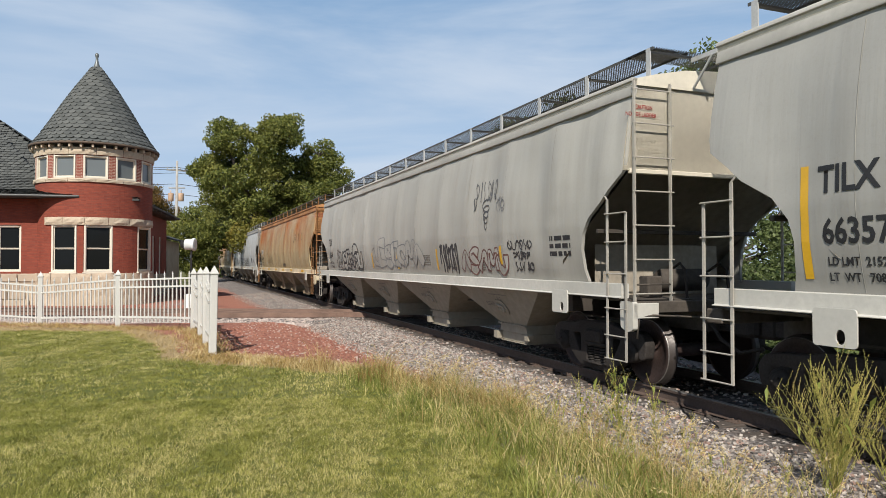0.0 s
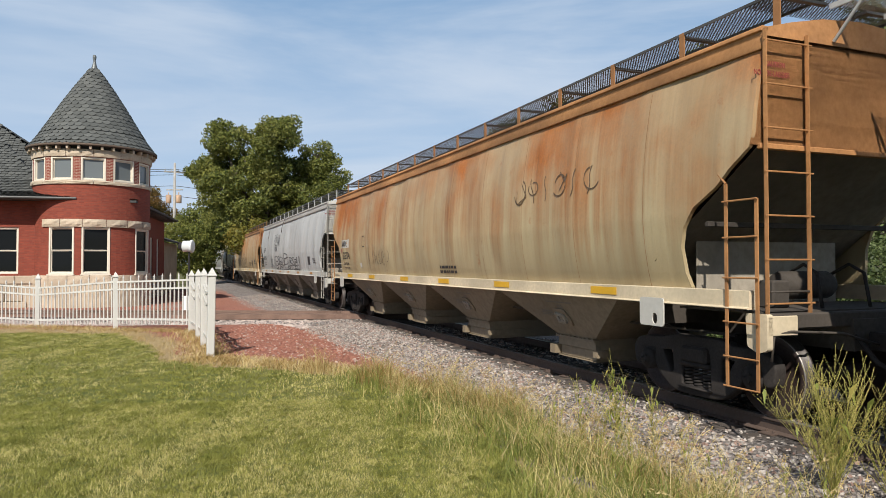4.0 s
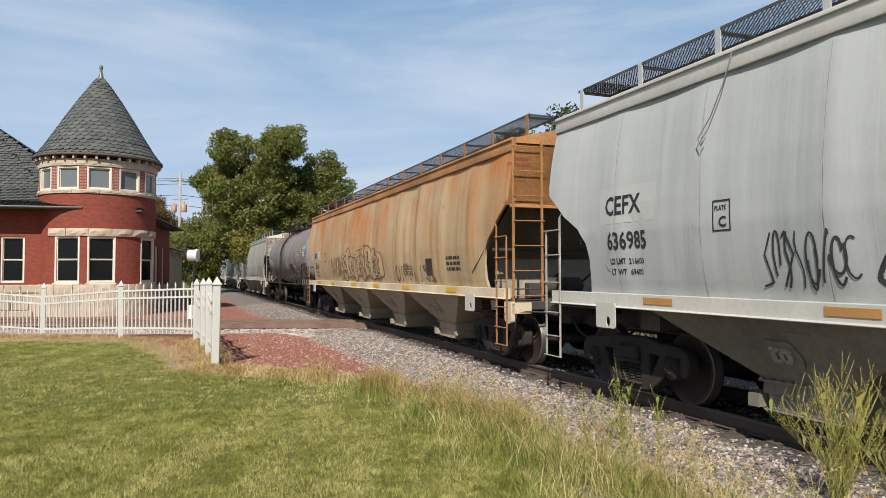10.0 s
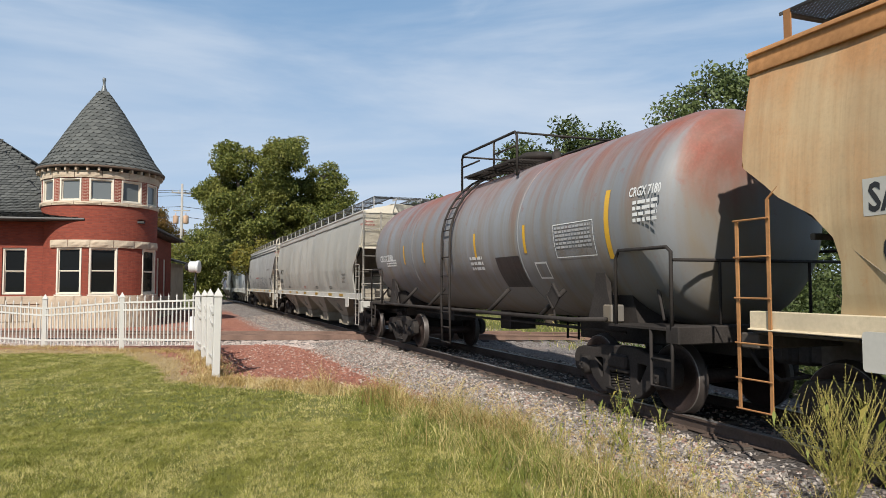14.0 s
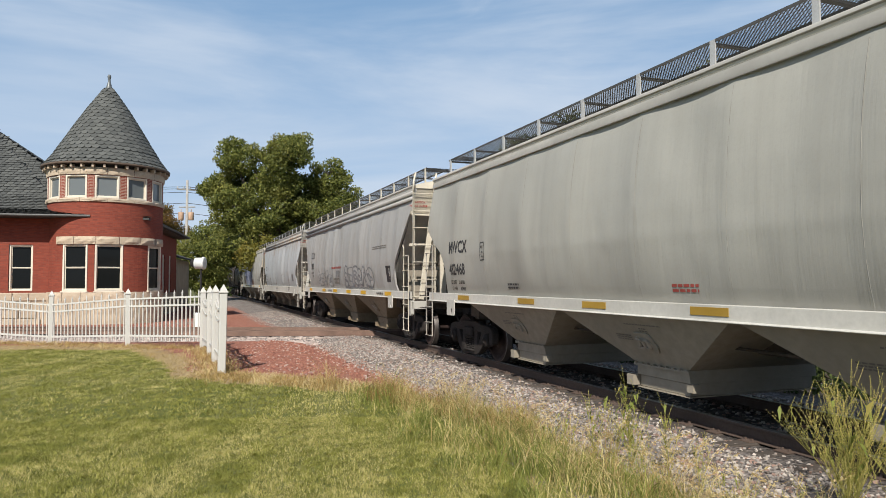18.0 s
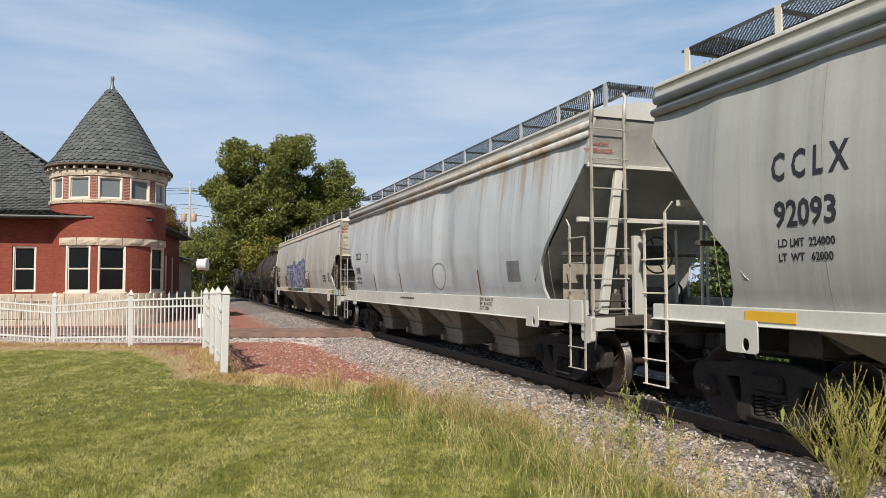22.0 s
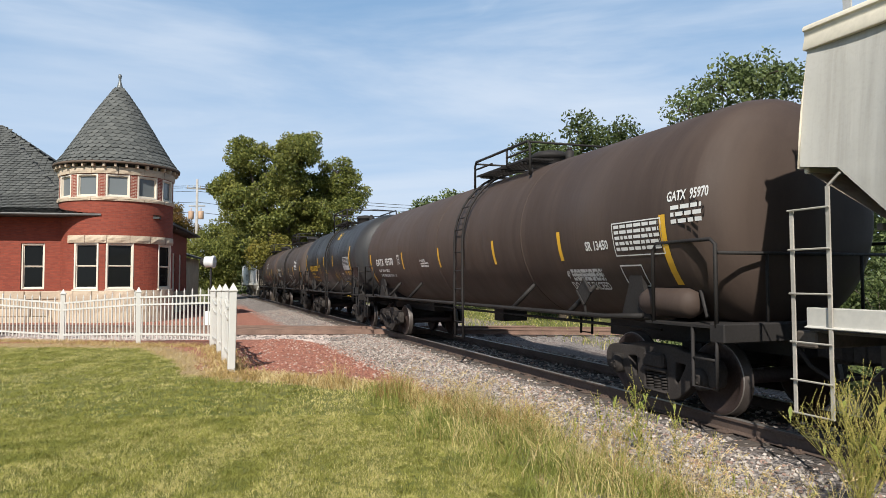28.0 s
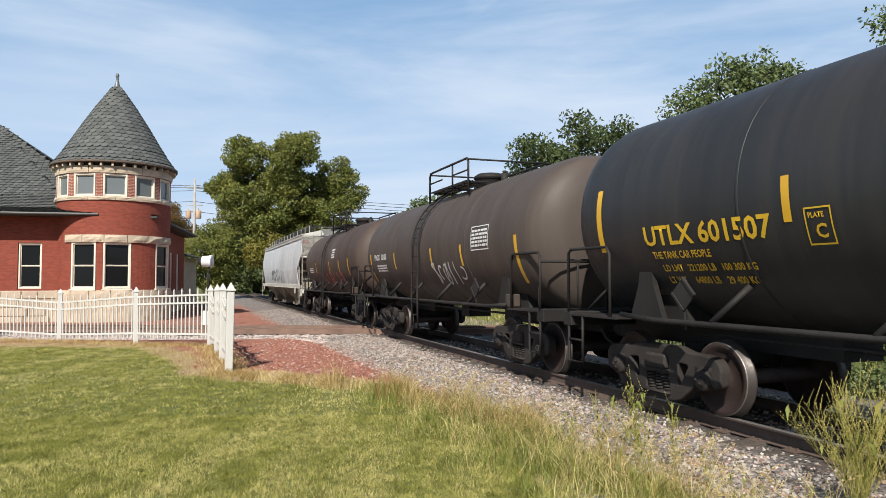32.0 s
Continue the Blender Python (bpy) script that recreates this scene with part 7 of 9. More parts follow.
def round_wall(r, z0, z1, thick, openings, n=72):
    """A round wall with openings (angle, half angle, z0, z1) through it."""
    bm = bmesh.new()
    angs = sorted({round(2 * math.pi * i / n, 5) for i in range(n)} | {round(a % (2 * math.pi), 5) for a0, h, _, _ in openings for a in (a0 - h, a0 + h)})
    zs = sorted({z0, z1} | {z for o in openings for z in o[2:]})
    zs = [z for z in zs if z0 <= z <= z1]

    def inside(a, z):
        for a0, h, b, t in openings:
            d = (a - a0 + math.pi) % (2 * math.pi) - math.pi
            if abs(d) < h and b < z < t:
                return True
        return False

    grid = {}

    def vert(i, j, q):
        key = (i % len(angs), j, q)
        if key not in grid:
            a, rr = angs[key[0]], r - q * thick
            grid[key] = bm.verts.new((rr * math.cos(a), rr * math.sin(a), zs[j]))
        return grid[key]

    m = len(angs)
    solid = {}
    for i in range(m):
        a0, a1 = angs[i], angs[(i + 1) % m] + (2 * math.pi if i == m - 1 else 0)
        for j in range(len(zs) - 1):
            solid[i, j] = not inside((a0 + a1) / 2, (zs[j] + zs[j + 1]) / 2)
    for (i, j), on in solid.items():
        if not on:
            continue
        bm.faces.new((vert(i, j, 0), vert(i + 1, j, 0), vert(i + 1, j + 1, 0), vert(i, j + 1, 0)))
        bm.faces.new((vert(i, j, 1), vert(i, j + 1, 1), vert(i + 1, j + 1, 1), vert(i + 1, j, 1)))
        if not solid[(i + 1) % m, j]:
            bm.faces.new((vert(i + 1, j, 0), vert(i + 1, j, 1), vert(i + 1, j + 1, 1), vert(i + 1, j + 1, 0)))
        if not solid[(i - 1) % m, j]:
            bm.faces.new((vert(i, j, 0), vert(i, j + 1, 0), vert(i, j + 1, 1), vert(i, j, 1)))
        for dj, jj in ((1, j + 1), (-1, j)):
            if not solid.get((i, j + dj), False):
                q = (vert(i, jj, 0), vert(i + 1, jj, 0), vert(i + 1, jj, 1), vert(i, jj, 1))
                bm.faces.new(q if dj > 0 else q[::-1])
    uv_wall(bm, lambda c, f: ((math.atan2(f.calc_center_median().y, f.calc_center_median().x) + ((math.atan2(c.y, c.x) - math.atan2(f.calc_center_median().y, f.calc_center_median().x) + math.pi) % (2 * math.pi) - math.pi)) * r, c.z))
    return bm


def band(r, z0, z1, out, n=72, blocks=16, seed=1, a0=0.0, a1=2 * math.pi):
    """A course of rock-faced stone blocks round the turret, as separate meshes."""
    rnd = random.Random(seed)
    res = []
    step = (a1 - a0) / blocks
    for i in range(blocks):
        bm = bmesh.new()
        b0, b1 = a0 + i * step + 0.004, a0 + (i + 1) * step - 0.004
        k, h = 5, 3
        rows = []
        for j in range(h + 1):
            row = []
            for q in range(k + 1):
                a = b0 + (b1 - b0) * q / k
                edge = q in (0, k) or j in (0, h)
                rr = r + out * (0.7 if edge else 1.0 + rnd.uniform(-0.2, 0.5))
                row.append(bm.verts.new((rr * math.cos(a), rr * math.sin(a), z0 + (z1 - z0) * j / h)))
            rows.append(row)
        back = [[bm.verts.new(((r - 0.03) * math.cos(a), (r - 0.03) * math.sin(a), z)) for a in (b0, b1)] for z in (z0, z1)]
        for j in range(h):
            for q in range(k):
                bm.faces.new((rows[j][q], rows[j][q + 1], rows[j + 1][q + 1], rows[j + 1][q]))
        bm.faces.new(rows[0][::-1] + [back[0][0], back[0][1]])
        bm.faces.new(rows[h] + [back[1][1], back[1][0]])
        res.append(bm)
    return res


def sash(w, h, double=True, glass=None):
    """A wooden sash window facing -y, centred on x, its sill at z = 0; frame, glass and bars are parts."""
    parts = []
    bm = bmesh.new()
    t = 0.085
    for x0, x1, z0, z1 in ((-w / 2, -w / 2 + t, 0, h), (w / 2 - t, w / 2, 0, h), (-w / 2 + t, w / 2 - t, h - t, h), (-w / 2 + t, w / 2 - t, 0, t)):
        bevelled_box(bm, x0, x1, -0.06, 0.10, z0, z1, 0.012)
    box(bm, -w / 2 - 0.05, w / 2 + 0.05, -0.12, 0.10, -0.06, 0.0)
    parts.append(("window_frame", bm, WOOD_CREAM))
    bm = bmesh.new()
    s = 0.036
    for z0, z1 in (((t, h * 0.5), (h * 0.5, h - t)) if double else ((t, h - t),)):
        y = 0.03 if z0 == t else 0.0
        for x0, x1, a, b in ((-w / 2 + t, -w / 2 + t + s, z0, z1), (w / 2 - t - s, w / 2 - t, z0, z1), (-w / 2 + t + s, w / 2 - t - s, z0, z0 + s), (-w / 2 + t + s, w / 2 - t - s, z1 - s, z1)):
            box(bm, x0, x1, y, y + 0.04, a, b)
    parts.append(("sash", bm, WOOD_CREAM))
    bm = bmesh.new()
    box(bm, -w / 2 + t, w / 2 - t, 0.055, 0.062, t, h - t)
    parts.append(("pane", bm, glass or GLASS_DARK))
    return parts


def add_window(parent, m, w, h, double=True, glass=None):
    holder = None
    for name, bm, mat in sash(w, h, double, glass):
        if holder is None:
            holder = part("window", bm, mat, parent, "cream wooden window with dark glass")
            holder.matrix_local = m
        else:
            part(name, bm, mat, holder)


def flat_wall(p, q, z0, z1, thick, openings):
    """A wall from p to q (x, y) with openings (distance, half width, z0, z1) through it."""
    p, q = Vector((*p, 0)), Vector((*q, 0))
    way = (q - p).normalized()
    nrm = Vector((way.y, -way.x, 0))
    l = (q - p).length
    us = sorted({0.0, l} | {u for c, h, _, _ in openings for u in (c - h, c + h)})
    zs = sorted({z0, z1} | {z for o in openings for z in o[2:]})
    bm = bmesh.new()
    for u0, u1 in zip(us, us[1:]):
        for a, b in zip(zs, zs[1:]):
            um, zm = (u0 + u1) / 2, (a + b) / 2
            if any(abs(um - c) < h and lo < zm < hi for c, h, lo, hi in openings):
                continue
            vs = []
            for d in (0, thick):
                for u, z in ((u0, a), (u1, a), (u1, b), (u0, b)):
                    pt = p + way * u - nrm * d
                    vs.append(bm.verts.new((pt.x, pt.y, z)))
            for f in ((0, 1, 2, 3), (7, 6, 5, 4), (0, 4, 5, 1), (1, 5, 6, 2), (2, 6, 7, 3), (3, 7, 4, 0)):
                bm.faces.new([vs[i] for i in f])
    bmesh.ops.remove_doubles(bm, verts=bm.verts, dist=0.0005)
    uv_wall(bm, lambda c, f: ((Vector((c.x, c.y, 0)) - p).dot(way), c.z))
    return bm


def shingle_mesh(w, h):
    """One scalloped shingle lying in x and z, its round end down."""
    bm = bmesh.new()
    out = [(-w / 2, h), (-w / 2, h * 0.42)]
    for i in range(1, 6):
        a = math.pi + math.pi * i / 6
        out.append((w / 2 * math.cos(a), h * 0.42 + h * 0.42 * math.sin(a)))
    out += [(w / 2, h * 0.42), (w / 2, h)]
    front = [bm.verts.new((x, -0.052 if z < h * 0.9 else -0.006, z)) for x, z in out]
    back = [bm.verts.new((x, 0.0, z)) for x, z in out]
    bm.faces.new(front)
    bridge(bm, front[::-1], back[::-1])
    return bm


def depot():
    house = empty("depot", DEPOT)
    tagged(house, "red brick railway depot with stone bands and a round turret", "station building")
    # angles are in the house's own frame; -90 degrees faces the viewer
    face = -90.0 - DEPOT_TURN + 26.7
    up = [(radians(face + a), 0.205, 5.70, 6.80) for a in (-92, -61.5, -30.5, 0, 30.5, 61.5, 92)]
    low = [(radians(face + a), 0.235, 1.28, 3.50) for a in (-30.2, 3.0, 58)]
    part("turret_wall", round_wall(TR, 1.2, 5.55, 0.30, low), BRICK, house)
    part("turret_wall", round_wall(TR, 5.55, 7.0, 0.30, up), BRICK_PALE, house)
    for name, z0, z1, r, out, n, seed in (("stone_base", -0.6, 0.15, TR + 0.06, 0.05, 18, 1), ("stone_base", 0.15, 0.70, TR + 0.04, 0.05, 16, 2), ("stone_base", 0.70, 1.22, TR + 0.03, 0.05, 18, 3), ("stone_sill", 5.52, 5.70, TR + 0.02, 0.06, 14, 4), ("stone_frieze", 6.82, 7.16, TR + 0.01, 0.05, 14, 5)):
        for bm in band(r, z0, z1, out, blocks=n, seed=seed):
            part(name, bm, STONE, house)
    for bm in band(TR + 0.01, 3.50, 3.86, 0.08, blocks=6, seed=6, a0=radians(face - 52), a1=radians(face + 76)):
        part("stone_lintel", bm, STONE, house)
    for ang, h, z0, z1 in up:
        m = Matrix.Rotation(ang + radians(90), 4, "Z") @ Matrix.Translation((0, -TR + 0.10, z0))
        add_window(house, m, 2 * TR * math.sin(h) * 0.98, z1 - z0, False, GLASS_BLIND)
    for ang, h, z0, z1 in low:
        m = Matrix.Rotation(ang + radians(90), 4, "Z") @ Matrix.Translation((0, -TR + 0.10, z0))
        add_window(house, m, 2 * TR * math.sin(h) * 0.98, z1 - z0)
    # a dark room behind the glass
    bm = bmesh.new()
    turned(bm, [(TR - 0.32, 1.2), (TR - 0.32, 7.0)], 40, "z")
    part("inner_lining", bm, SOFFIT, house)
    # the conical roof: a flared core, then rows of scalloped shingles, then the finial
    prof = [(2.95, 7.36), (2.86, 7.44), (2.52, 7.90), (2.02, 8.72), (1.50, 9.62), (0.98, 10.45), (0.55, 11.08), (0.22, 11.55)]
    bm = bmesh.new()
    turned(bm, [(2.60, 7.16), (2.60, 7.30), (2.93, 7.33)] + prof, 64, "z")
    part("cone_roof", smooth(bm, 20), SLATE, house)
    bm = bmesh.new()
    turned(bm, [(2.88, 7.30), (2.98, 7.30), (2.98, 7.40), (2.90, 7.42)], 64, "z", None, False)
    part("eave_board", smooth(bm, 40), SOFFIT, house)
    for i in range(36):
        a = 2 * math.pi * i / 36
        bm = bmesh.new()
        bevelled_box(bm, 2.62, 2.90, -0.05, 0.05, 7.13, 7.29, 0.01, Matrix.Rotation(a, 4, "Z"))
        part("bracket", bm, STONE, house)
    spare = bmesh.new()
    count = 0
    for j in range(22):
        u = j / 22.0
        # walk up the profile by slant length
        seg = u * (len(prof) - 1)
        lens = [math.dist(p, q) for p, q in zip(prof, prof[1:])]
        want, k = u * sum(lens), 0
        while want > lens[k]:
            want -= lens[k]
            k += 1
        f = want / lens[k]
        r = prof[k][0] + (prof[k + 1][0] - prof[k][0]) * f
        z = prof[k][1] + (prof[k + 1][1] - prof[k][1]) * f
        tilt = math.atan2(prof[k][0] - prof[k + 1][0], prof[k + 1][1] - prof[k][1])
        n = max(6, int(round(2 * math.pi * r / 0.34)))
        w = 2 * math.pi * r / n
        me = made(("shingle", n), lambda: shingle_mesh(w * 0.985, 0.34))
        for i in range(n):
            a = 2 * math.pi * (i + 0.5 * (j % 2)) / n
            m = Matrix.Rotation(a, 4, "Z") @ Matrix.Translation((0, -r - 0.012, z)) @ Matrix.Rotation(-tilt, 4, "X")
            toward = math.cos(a - radians(face + 90))
            if toward > 0.1 and count < 300 and j < 19:
                ob = part("shingle", me, SHINGLE, house)
                ob.matrix_local = m
                count += 1
            elif toward > -0.35:
                tmp = me.copy()
                tmp.transform(m)
                spare.from_mesh(tmp)
                bpy.data.meshes.remove(tmp)
    tagged(part("upper_shingles", spare, SHINGLE, house), kind="stuff")
    bm = bmesh.new()
    turned(bm, [(0.30, 11.42), (0.26, 11.50), (0.13, 11.75), (0.07, 11.98), (0.06, 12.12), (0.085, 12.20), (0.09, 12.28), (0.07, 12.36), (0.02, 12.38)], 20, "z")
    part("finial", smooth(bm), plain("lead_finial", (0.13, 0.14, 0.14), 0.5, 0.4, 0.2, 5), house, "grey metal finial")
    # the main block
    fy, rx = -1.50, 1.60
    wins = [(18.0 - 3.4 - 3.4 * i, 0.52, 1.28, 3.50) for i in range(4)]
    part("front_wall", flat_wall((-18.0, fy), (-1.2, fy), 1.2, 5.1, 0.35, wins), BRICK, house)
    for c, h, z0, z1 in wins:
        add_window(house, pose(-18.0 + c, fy + 0.12, z0), 2 * h, z1 - z0)
    part("front_base", flat_wall((-18.0, fy - 0.06), (-1.2, fy - 0.06), -0.6, 1.2, 0.35, []), STONE, house)
    rnd = random.Random(3)
    for row in range(4):
        x = -17.9 + rnd.uniform(0, 0.6)
        while x < -2.9:
            l = rnd.uniform(0.5, 1.15)
            bm = bmesh.new()
            bevelled_box(bm, x, x + l - 0.02, fy - 0.11 - rnd.uniform(0, 0.04), fy - 0.05, -0.42 + row * 0.41, -0.42 + row * 0.41 + 0.39, 0.03)
            part("base_stone", bm, STONE, house)
            x += l
    doors = [(1.6 + 2.6 * i, 0.5, 1.0, 3.4) for i in range(4)]
    part("side_wall", flat_wall((rx, 0.8), (rx, 13.0), 1.0, 4.9, 0.35, doors), BRICK, house)
    part("side_base", flat_wall((rx + 0.05, 0.8), (rx + 0.05, 13.0), -0.6, 1.0, 0.35, []), STONE, house)
    for c, h, z0, z1 in doors:
        add_window(house, pose(rx - 0.12, 0.8 + c, z0, 0, 0, 90), 2 * h, z1 - z0)
    # hip roof with a flared foot, and its gutter
    e, apex = 4.86, 10.7
    x0, x1, y0, y1 = -19.0, rx + 0.72, -1.72, 14.0
    xf, yf = -0.12, -2.66                # the front eave runs on across the turret's side
    for bx, by in ((x1, y0), (xf, yf)):
        bm = bmesh.new()
        rows = []
        for u, z in ((0.0, e), (0.16, e + 0.34), (0.34, e + 1.15), (1.0, apex)):
            ax0, ax1, ay = -8.2, -7.6, 6.2
            rows.append([bm.verts.new((a + (b - a) * u, c + (d - c) * u, z)) for a, b, c, d in ((x0, ax0, by, ay), (bx, ax1, by, ay), (bx, ax1, y1, ay), (x0, ax0, y1, ay))])
        for a, b in zip(rows, rows[1:]):
            bridge(bm, a, b)
        bm.faces.new(rows[-1])
        under = [bm.verts.new((v.co.x, v.co.y, v.co.z - 0.10)) for v in rows[0]]
        bridge(bm, under, rows[0])
        bm.faces.new(under[::-1])
        part("hip_roof", bm, SLATE, house, "grey shingled hip roof")
    # courses of shingles on the front slope and the side slope
    bm = bmesh.new()
    prof2 = [(0.0, e), (0.16, e + 0.34), (0.34, e + 1.15), (1.0, apex)]
    for face_i in (0, 1, 2):
        for j in range(46):
            u0 = j / 46
            zl = lerp(prof2, u0) + 0.02
            zh = lerp(prof2, min(1, u0 + 1.25 / 46)) + 0.02
            if face_i != 1:
                bx, by = (x1, y0) if face_i == 0 else (xf, yf)
                xa, xb, yy, yh = x0 + (-8.2 - x0) * u0, bx + (-7.6 - bx) * u0, by + (6.2 - by) * u0, by + (6.2 - by) * min(1, u0 + 1.25 / 46)
                x = (xf - 7.5 * u0 - 0.6 if face_i == 0 else xa) + 0.15 * (j % 2)
                while x < xb - 0.28:
                    if x > -17:
                        c = [(x, yy - 0.02, zl + 0.05), (x + 0.14, yy - 0.06, zl + 0.03), (x + 0.28, yy - 0.02, zl + 0.05), (x + 0.28, yh, zh + 0.01), (x, yh, zh + 0.01)]
                        bm.faces.new([bm.verts.new(p) for p in c])
                    x += 0.30
            else:
                ya, yb, xx, xh = y0 + (6.2 - y0) * u0, 6.2, x1 + (-7.6 - x1) * u0, x1 + (-7.6 - x1) * min(1, u0 + 1.25 / 46)
                y = ya + 0.15 * (j % 2)
                while y < yb - 0.28:
                    c = [(xx + 0.02, y, zl + 0.05), (xx + 0.05, y + 0.14, zl + 0.03), (xx + 0.02, y + 0.28, zl + 0.05), (xh, y + 0.28, zh + 0.01), (xh, y, zh + 0.01)]
                    bm.faces.new([bm.verts.new(p) for p in c])
                    y += 0.30
    tagged(part("roof_shingles", bm, SHINGLE, house), kind="stuff")
    for p, q in (((x0, yf), (xf, yf)), ((x1, y0 + 2), (x1, y1))):
        bm = bmesh.new()
        rod(bm, (*p, e - 0.03), (*q, e - 0.03), 0.06, 8)
        part("gutter", bm, plain("gutter_metal", (0.07, 0.07, 0.068), 0.6, 0.0, 0.15), house)
    for i in range(12):
        bm = bmesh.new()
        bevelled_box(bm, rx, rx + 0.68, 1.0 + i - 0.05, 1.0 + i + 0.05, e - 0.26, e - 0.12, 0.01)
        part("rafter_tail", bm, SOFFIT, house)
    # the lower baggage wing behind, seen past the corner
    part("wing_wall", flat_wall((rx - 0.5, 13.0), (rx - 0.5, 24.0), -0.5, 3.4, 0.3, [(3.0, 0.9, 0.0, 2.6)]), plain("pale_brick", (0.40, 0.34, 0.26), 0.9, 0, 0.15), house)
    bm = bmesh.new()
    prism(bm, [(rx + 0.2, 3.35), (rx + 0.2, 3.48), (-3.5, 5.2), (-3.5, 5.05)], 13.0, 24.5)
    part("wing_roof", bm, SLATE, house)
    return house


depot()

# ---- fence, signal, pole ----


def fence():
    """White vinyl fence: posts with pyramid caps, dipped rails and slim pickets."""
    thing = empty("fence")
    tagged(thing, "white vinyl picket fence with pointed post caps", "fence")
    posts = [(-17.9, 22.0, -0.14), (-14.75, 21.0, -0.12), (-11.6, 19.95, -0.10), (-8.72, 18.6, -0.03), (-6.25, 17.35, 0.02), (-5.45, 15.6, 0.05), (-4.75, 13.9, 0.08), (-4.02, 12.1, 0.10)]
    h = 1.40

    def post():
        bm = bmesh.new()
        bevelled_box(bm, -0.063, 0.063, -0.063, 0.063, -0.15, h, 0.01)
        return bm

    def cap():
        bm = bmesh.new()
        bevelled_box(bm, -0.078, 0.078, -0.078, 0.078, h, h + 0.035, 0.008)
        a = [bm.verts.new((x, y, h + 0.035)) for x, y in ((-0.06, -0.06), (0.06, -0.06), (0.06, 0.06), (-0.06, 0.06))]
        b = [bm.verts.new((x * 0.9, y * 0.9, h + 0.06)) for x, y in ((-0.06, -0.06), (0.06, -0.06), (0.06, 0.06), (-0.06, 0.06))]
        bridge(bm, a, b)
        t = bm.verts.new((0, 0, h + 0.16))
        for i in range(4):
            bm.faces.new((b[i], b[(i + 1) % 4], t))
        return bm

    def picket():
        bm = bmesh.new()
        box(bm, -0.017, 0.017, -0.010, 0.010, 0, 1)
        return bm

    def tip():
        bm = bmesh.new()
        a = [bm.verts.new(p) for p in ((-0.025, -0.012, 0), (0.025, -0.012, 0), (0.025, 0.012, 0), (-0.025, 0.012, 0))]
        b = [bm.verts.new(p) for p in ((-0.012, -0.008, 0.03), (0.012, -0.008, 0.03), (0.012, 0.008, 0.03), (-0.012, 0.008, 0.03))]
        t = bm.verts.new((0, 0, 0.085))
        bridge(bm, a, b)
        for i in range(4):
            bm.faces.new((b[i], b[(i + 1) % 4], t))
        return bm

    rnd = random.Random(2)
    for x, y, z in posts:
        p = part("post", made("fence_post", post), WHITE_PAINT, thing)
        p.matrix_local = pose(x, y, z, rnd.uniform(-0.6, 0.6), rnd.uniform(-0.8, 0.8), 25)
        part("cap", made("fence_cap", cap), WHITE_PAINT, p)
    for i, (a, b) in enumerate(zip(posts, posts[1:])):
        a, b = Vector(a), Vector(b)
        l = (b - a).length
        way = (b - a) / l
        turn = math.degrees(math.atan2(way.y, way.x))
        # panels rise and dip along the run, as the frames of the fence do
        dip = (-0.16, 0.0, 0.16, 0.0)[i % 4] if i < 3 else 0.0
        sag = 0.14 if i >= 4 else 0.0
        lift = {1: (0.10, -0.08), 2: (-0.08, 0.06), 0: (-0.06, 0.10), 3: (0.05, 0.09)}.get(i, (0.0, 0.0))

        def top(u):
            return 1.20 + lift[0] * (1 - u) + lift[1] * u - sag * math.sin(math.pi * u)

        for k, (dz, hh) in enumerate(((0.0, 0.045), (-0.20, 0.045), (-0.98, 0.05))):
            bm = bmesh.new()
            before = None
            for j in range(9):
                u = j / 8
                c = a + way * l * u
                z = c.z + (top(u) + dz if k < 2 else 0.24 + 0.5 * (lift[0] * (1 - u) + lift[1] * u))
                nrm = Vector((-way.y, way.x, 0)) * 0.022
                now = [bm.verts.new(c + Vector((0, 0, z - c.z + zz)) + nrm * sgn) for sgn, zz in ((-1, 0), (1, 0), (1, hh), (-1, hh))]
                if before:
                    bridge(bm, before, now)
                before = now
            part("rail", bm, WHITE_PAINT, thing)
        n = int(l / 0.145)
        for j in range(1, n):
            u = j / n
            c = a + way * l * u
            tall = j % 2 == 0
            zt = c.z + top(u) + (0.135 if tall else 0.02)
            zb = c.z + 0.14 + 0.5 * (lift[0] * (1 - u) + lift[1] * u)
            p = part("picket", made("fence_picket", picket), WHITE_PAINT, thing)
            p.matrix_local = pose(c.x, c.y, zb, 0, 0, turn) @ Matrix.Diagonal((1, 1, zt - zb, 1))
            if tall:
                q = part("picket_tip", made("fence_tip", tip), WHITE_PAINT, thing)
                q.matrix_local = pose(c.x, c.y, zt, 0, 0, turn)
    return thing


fence()


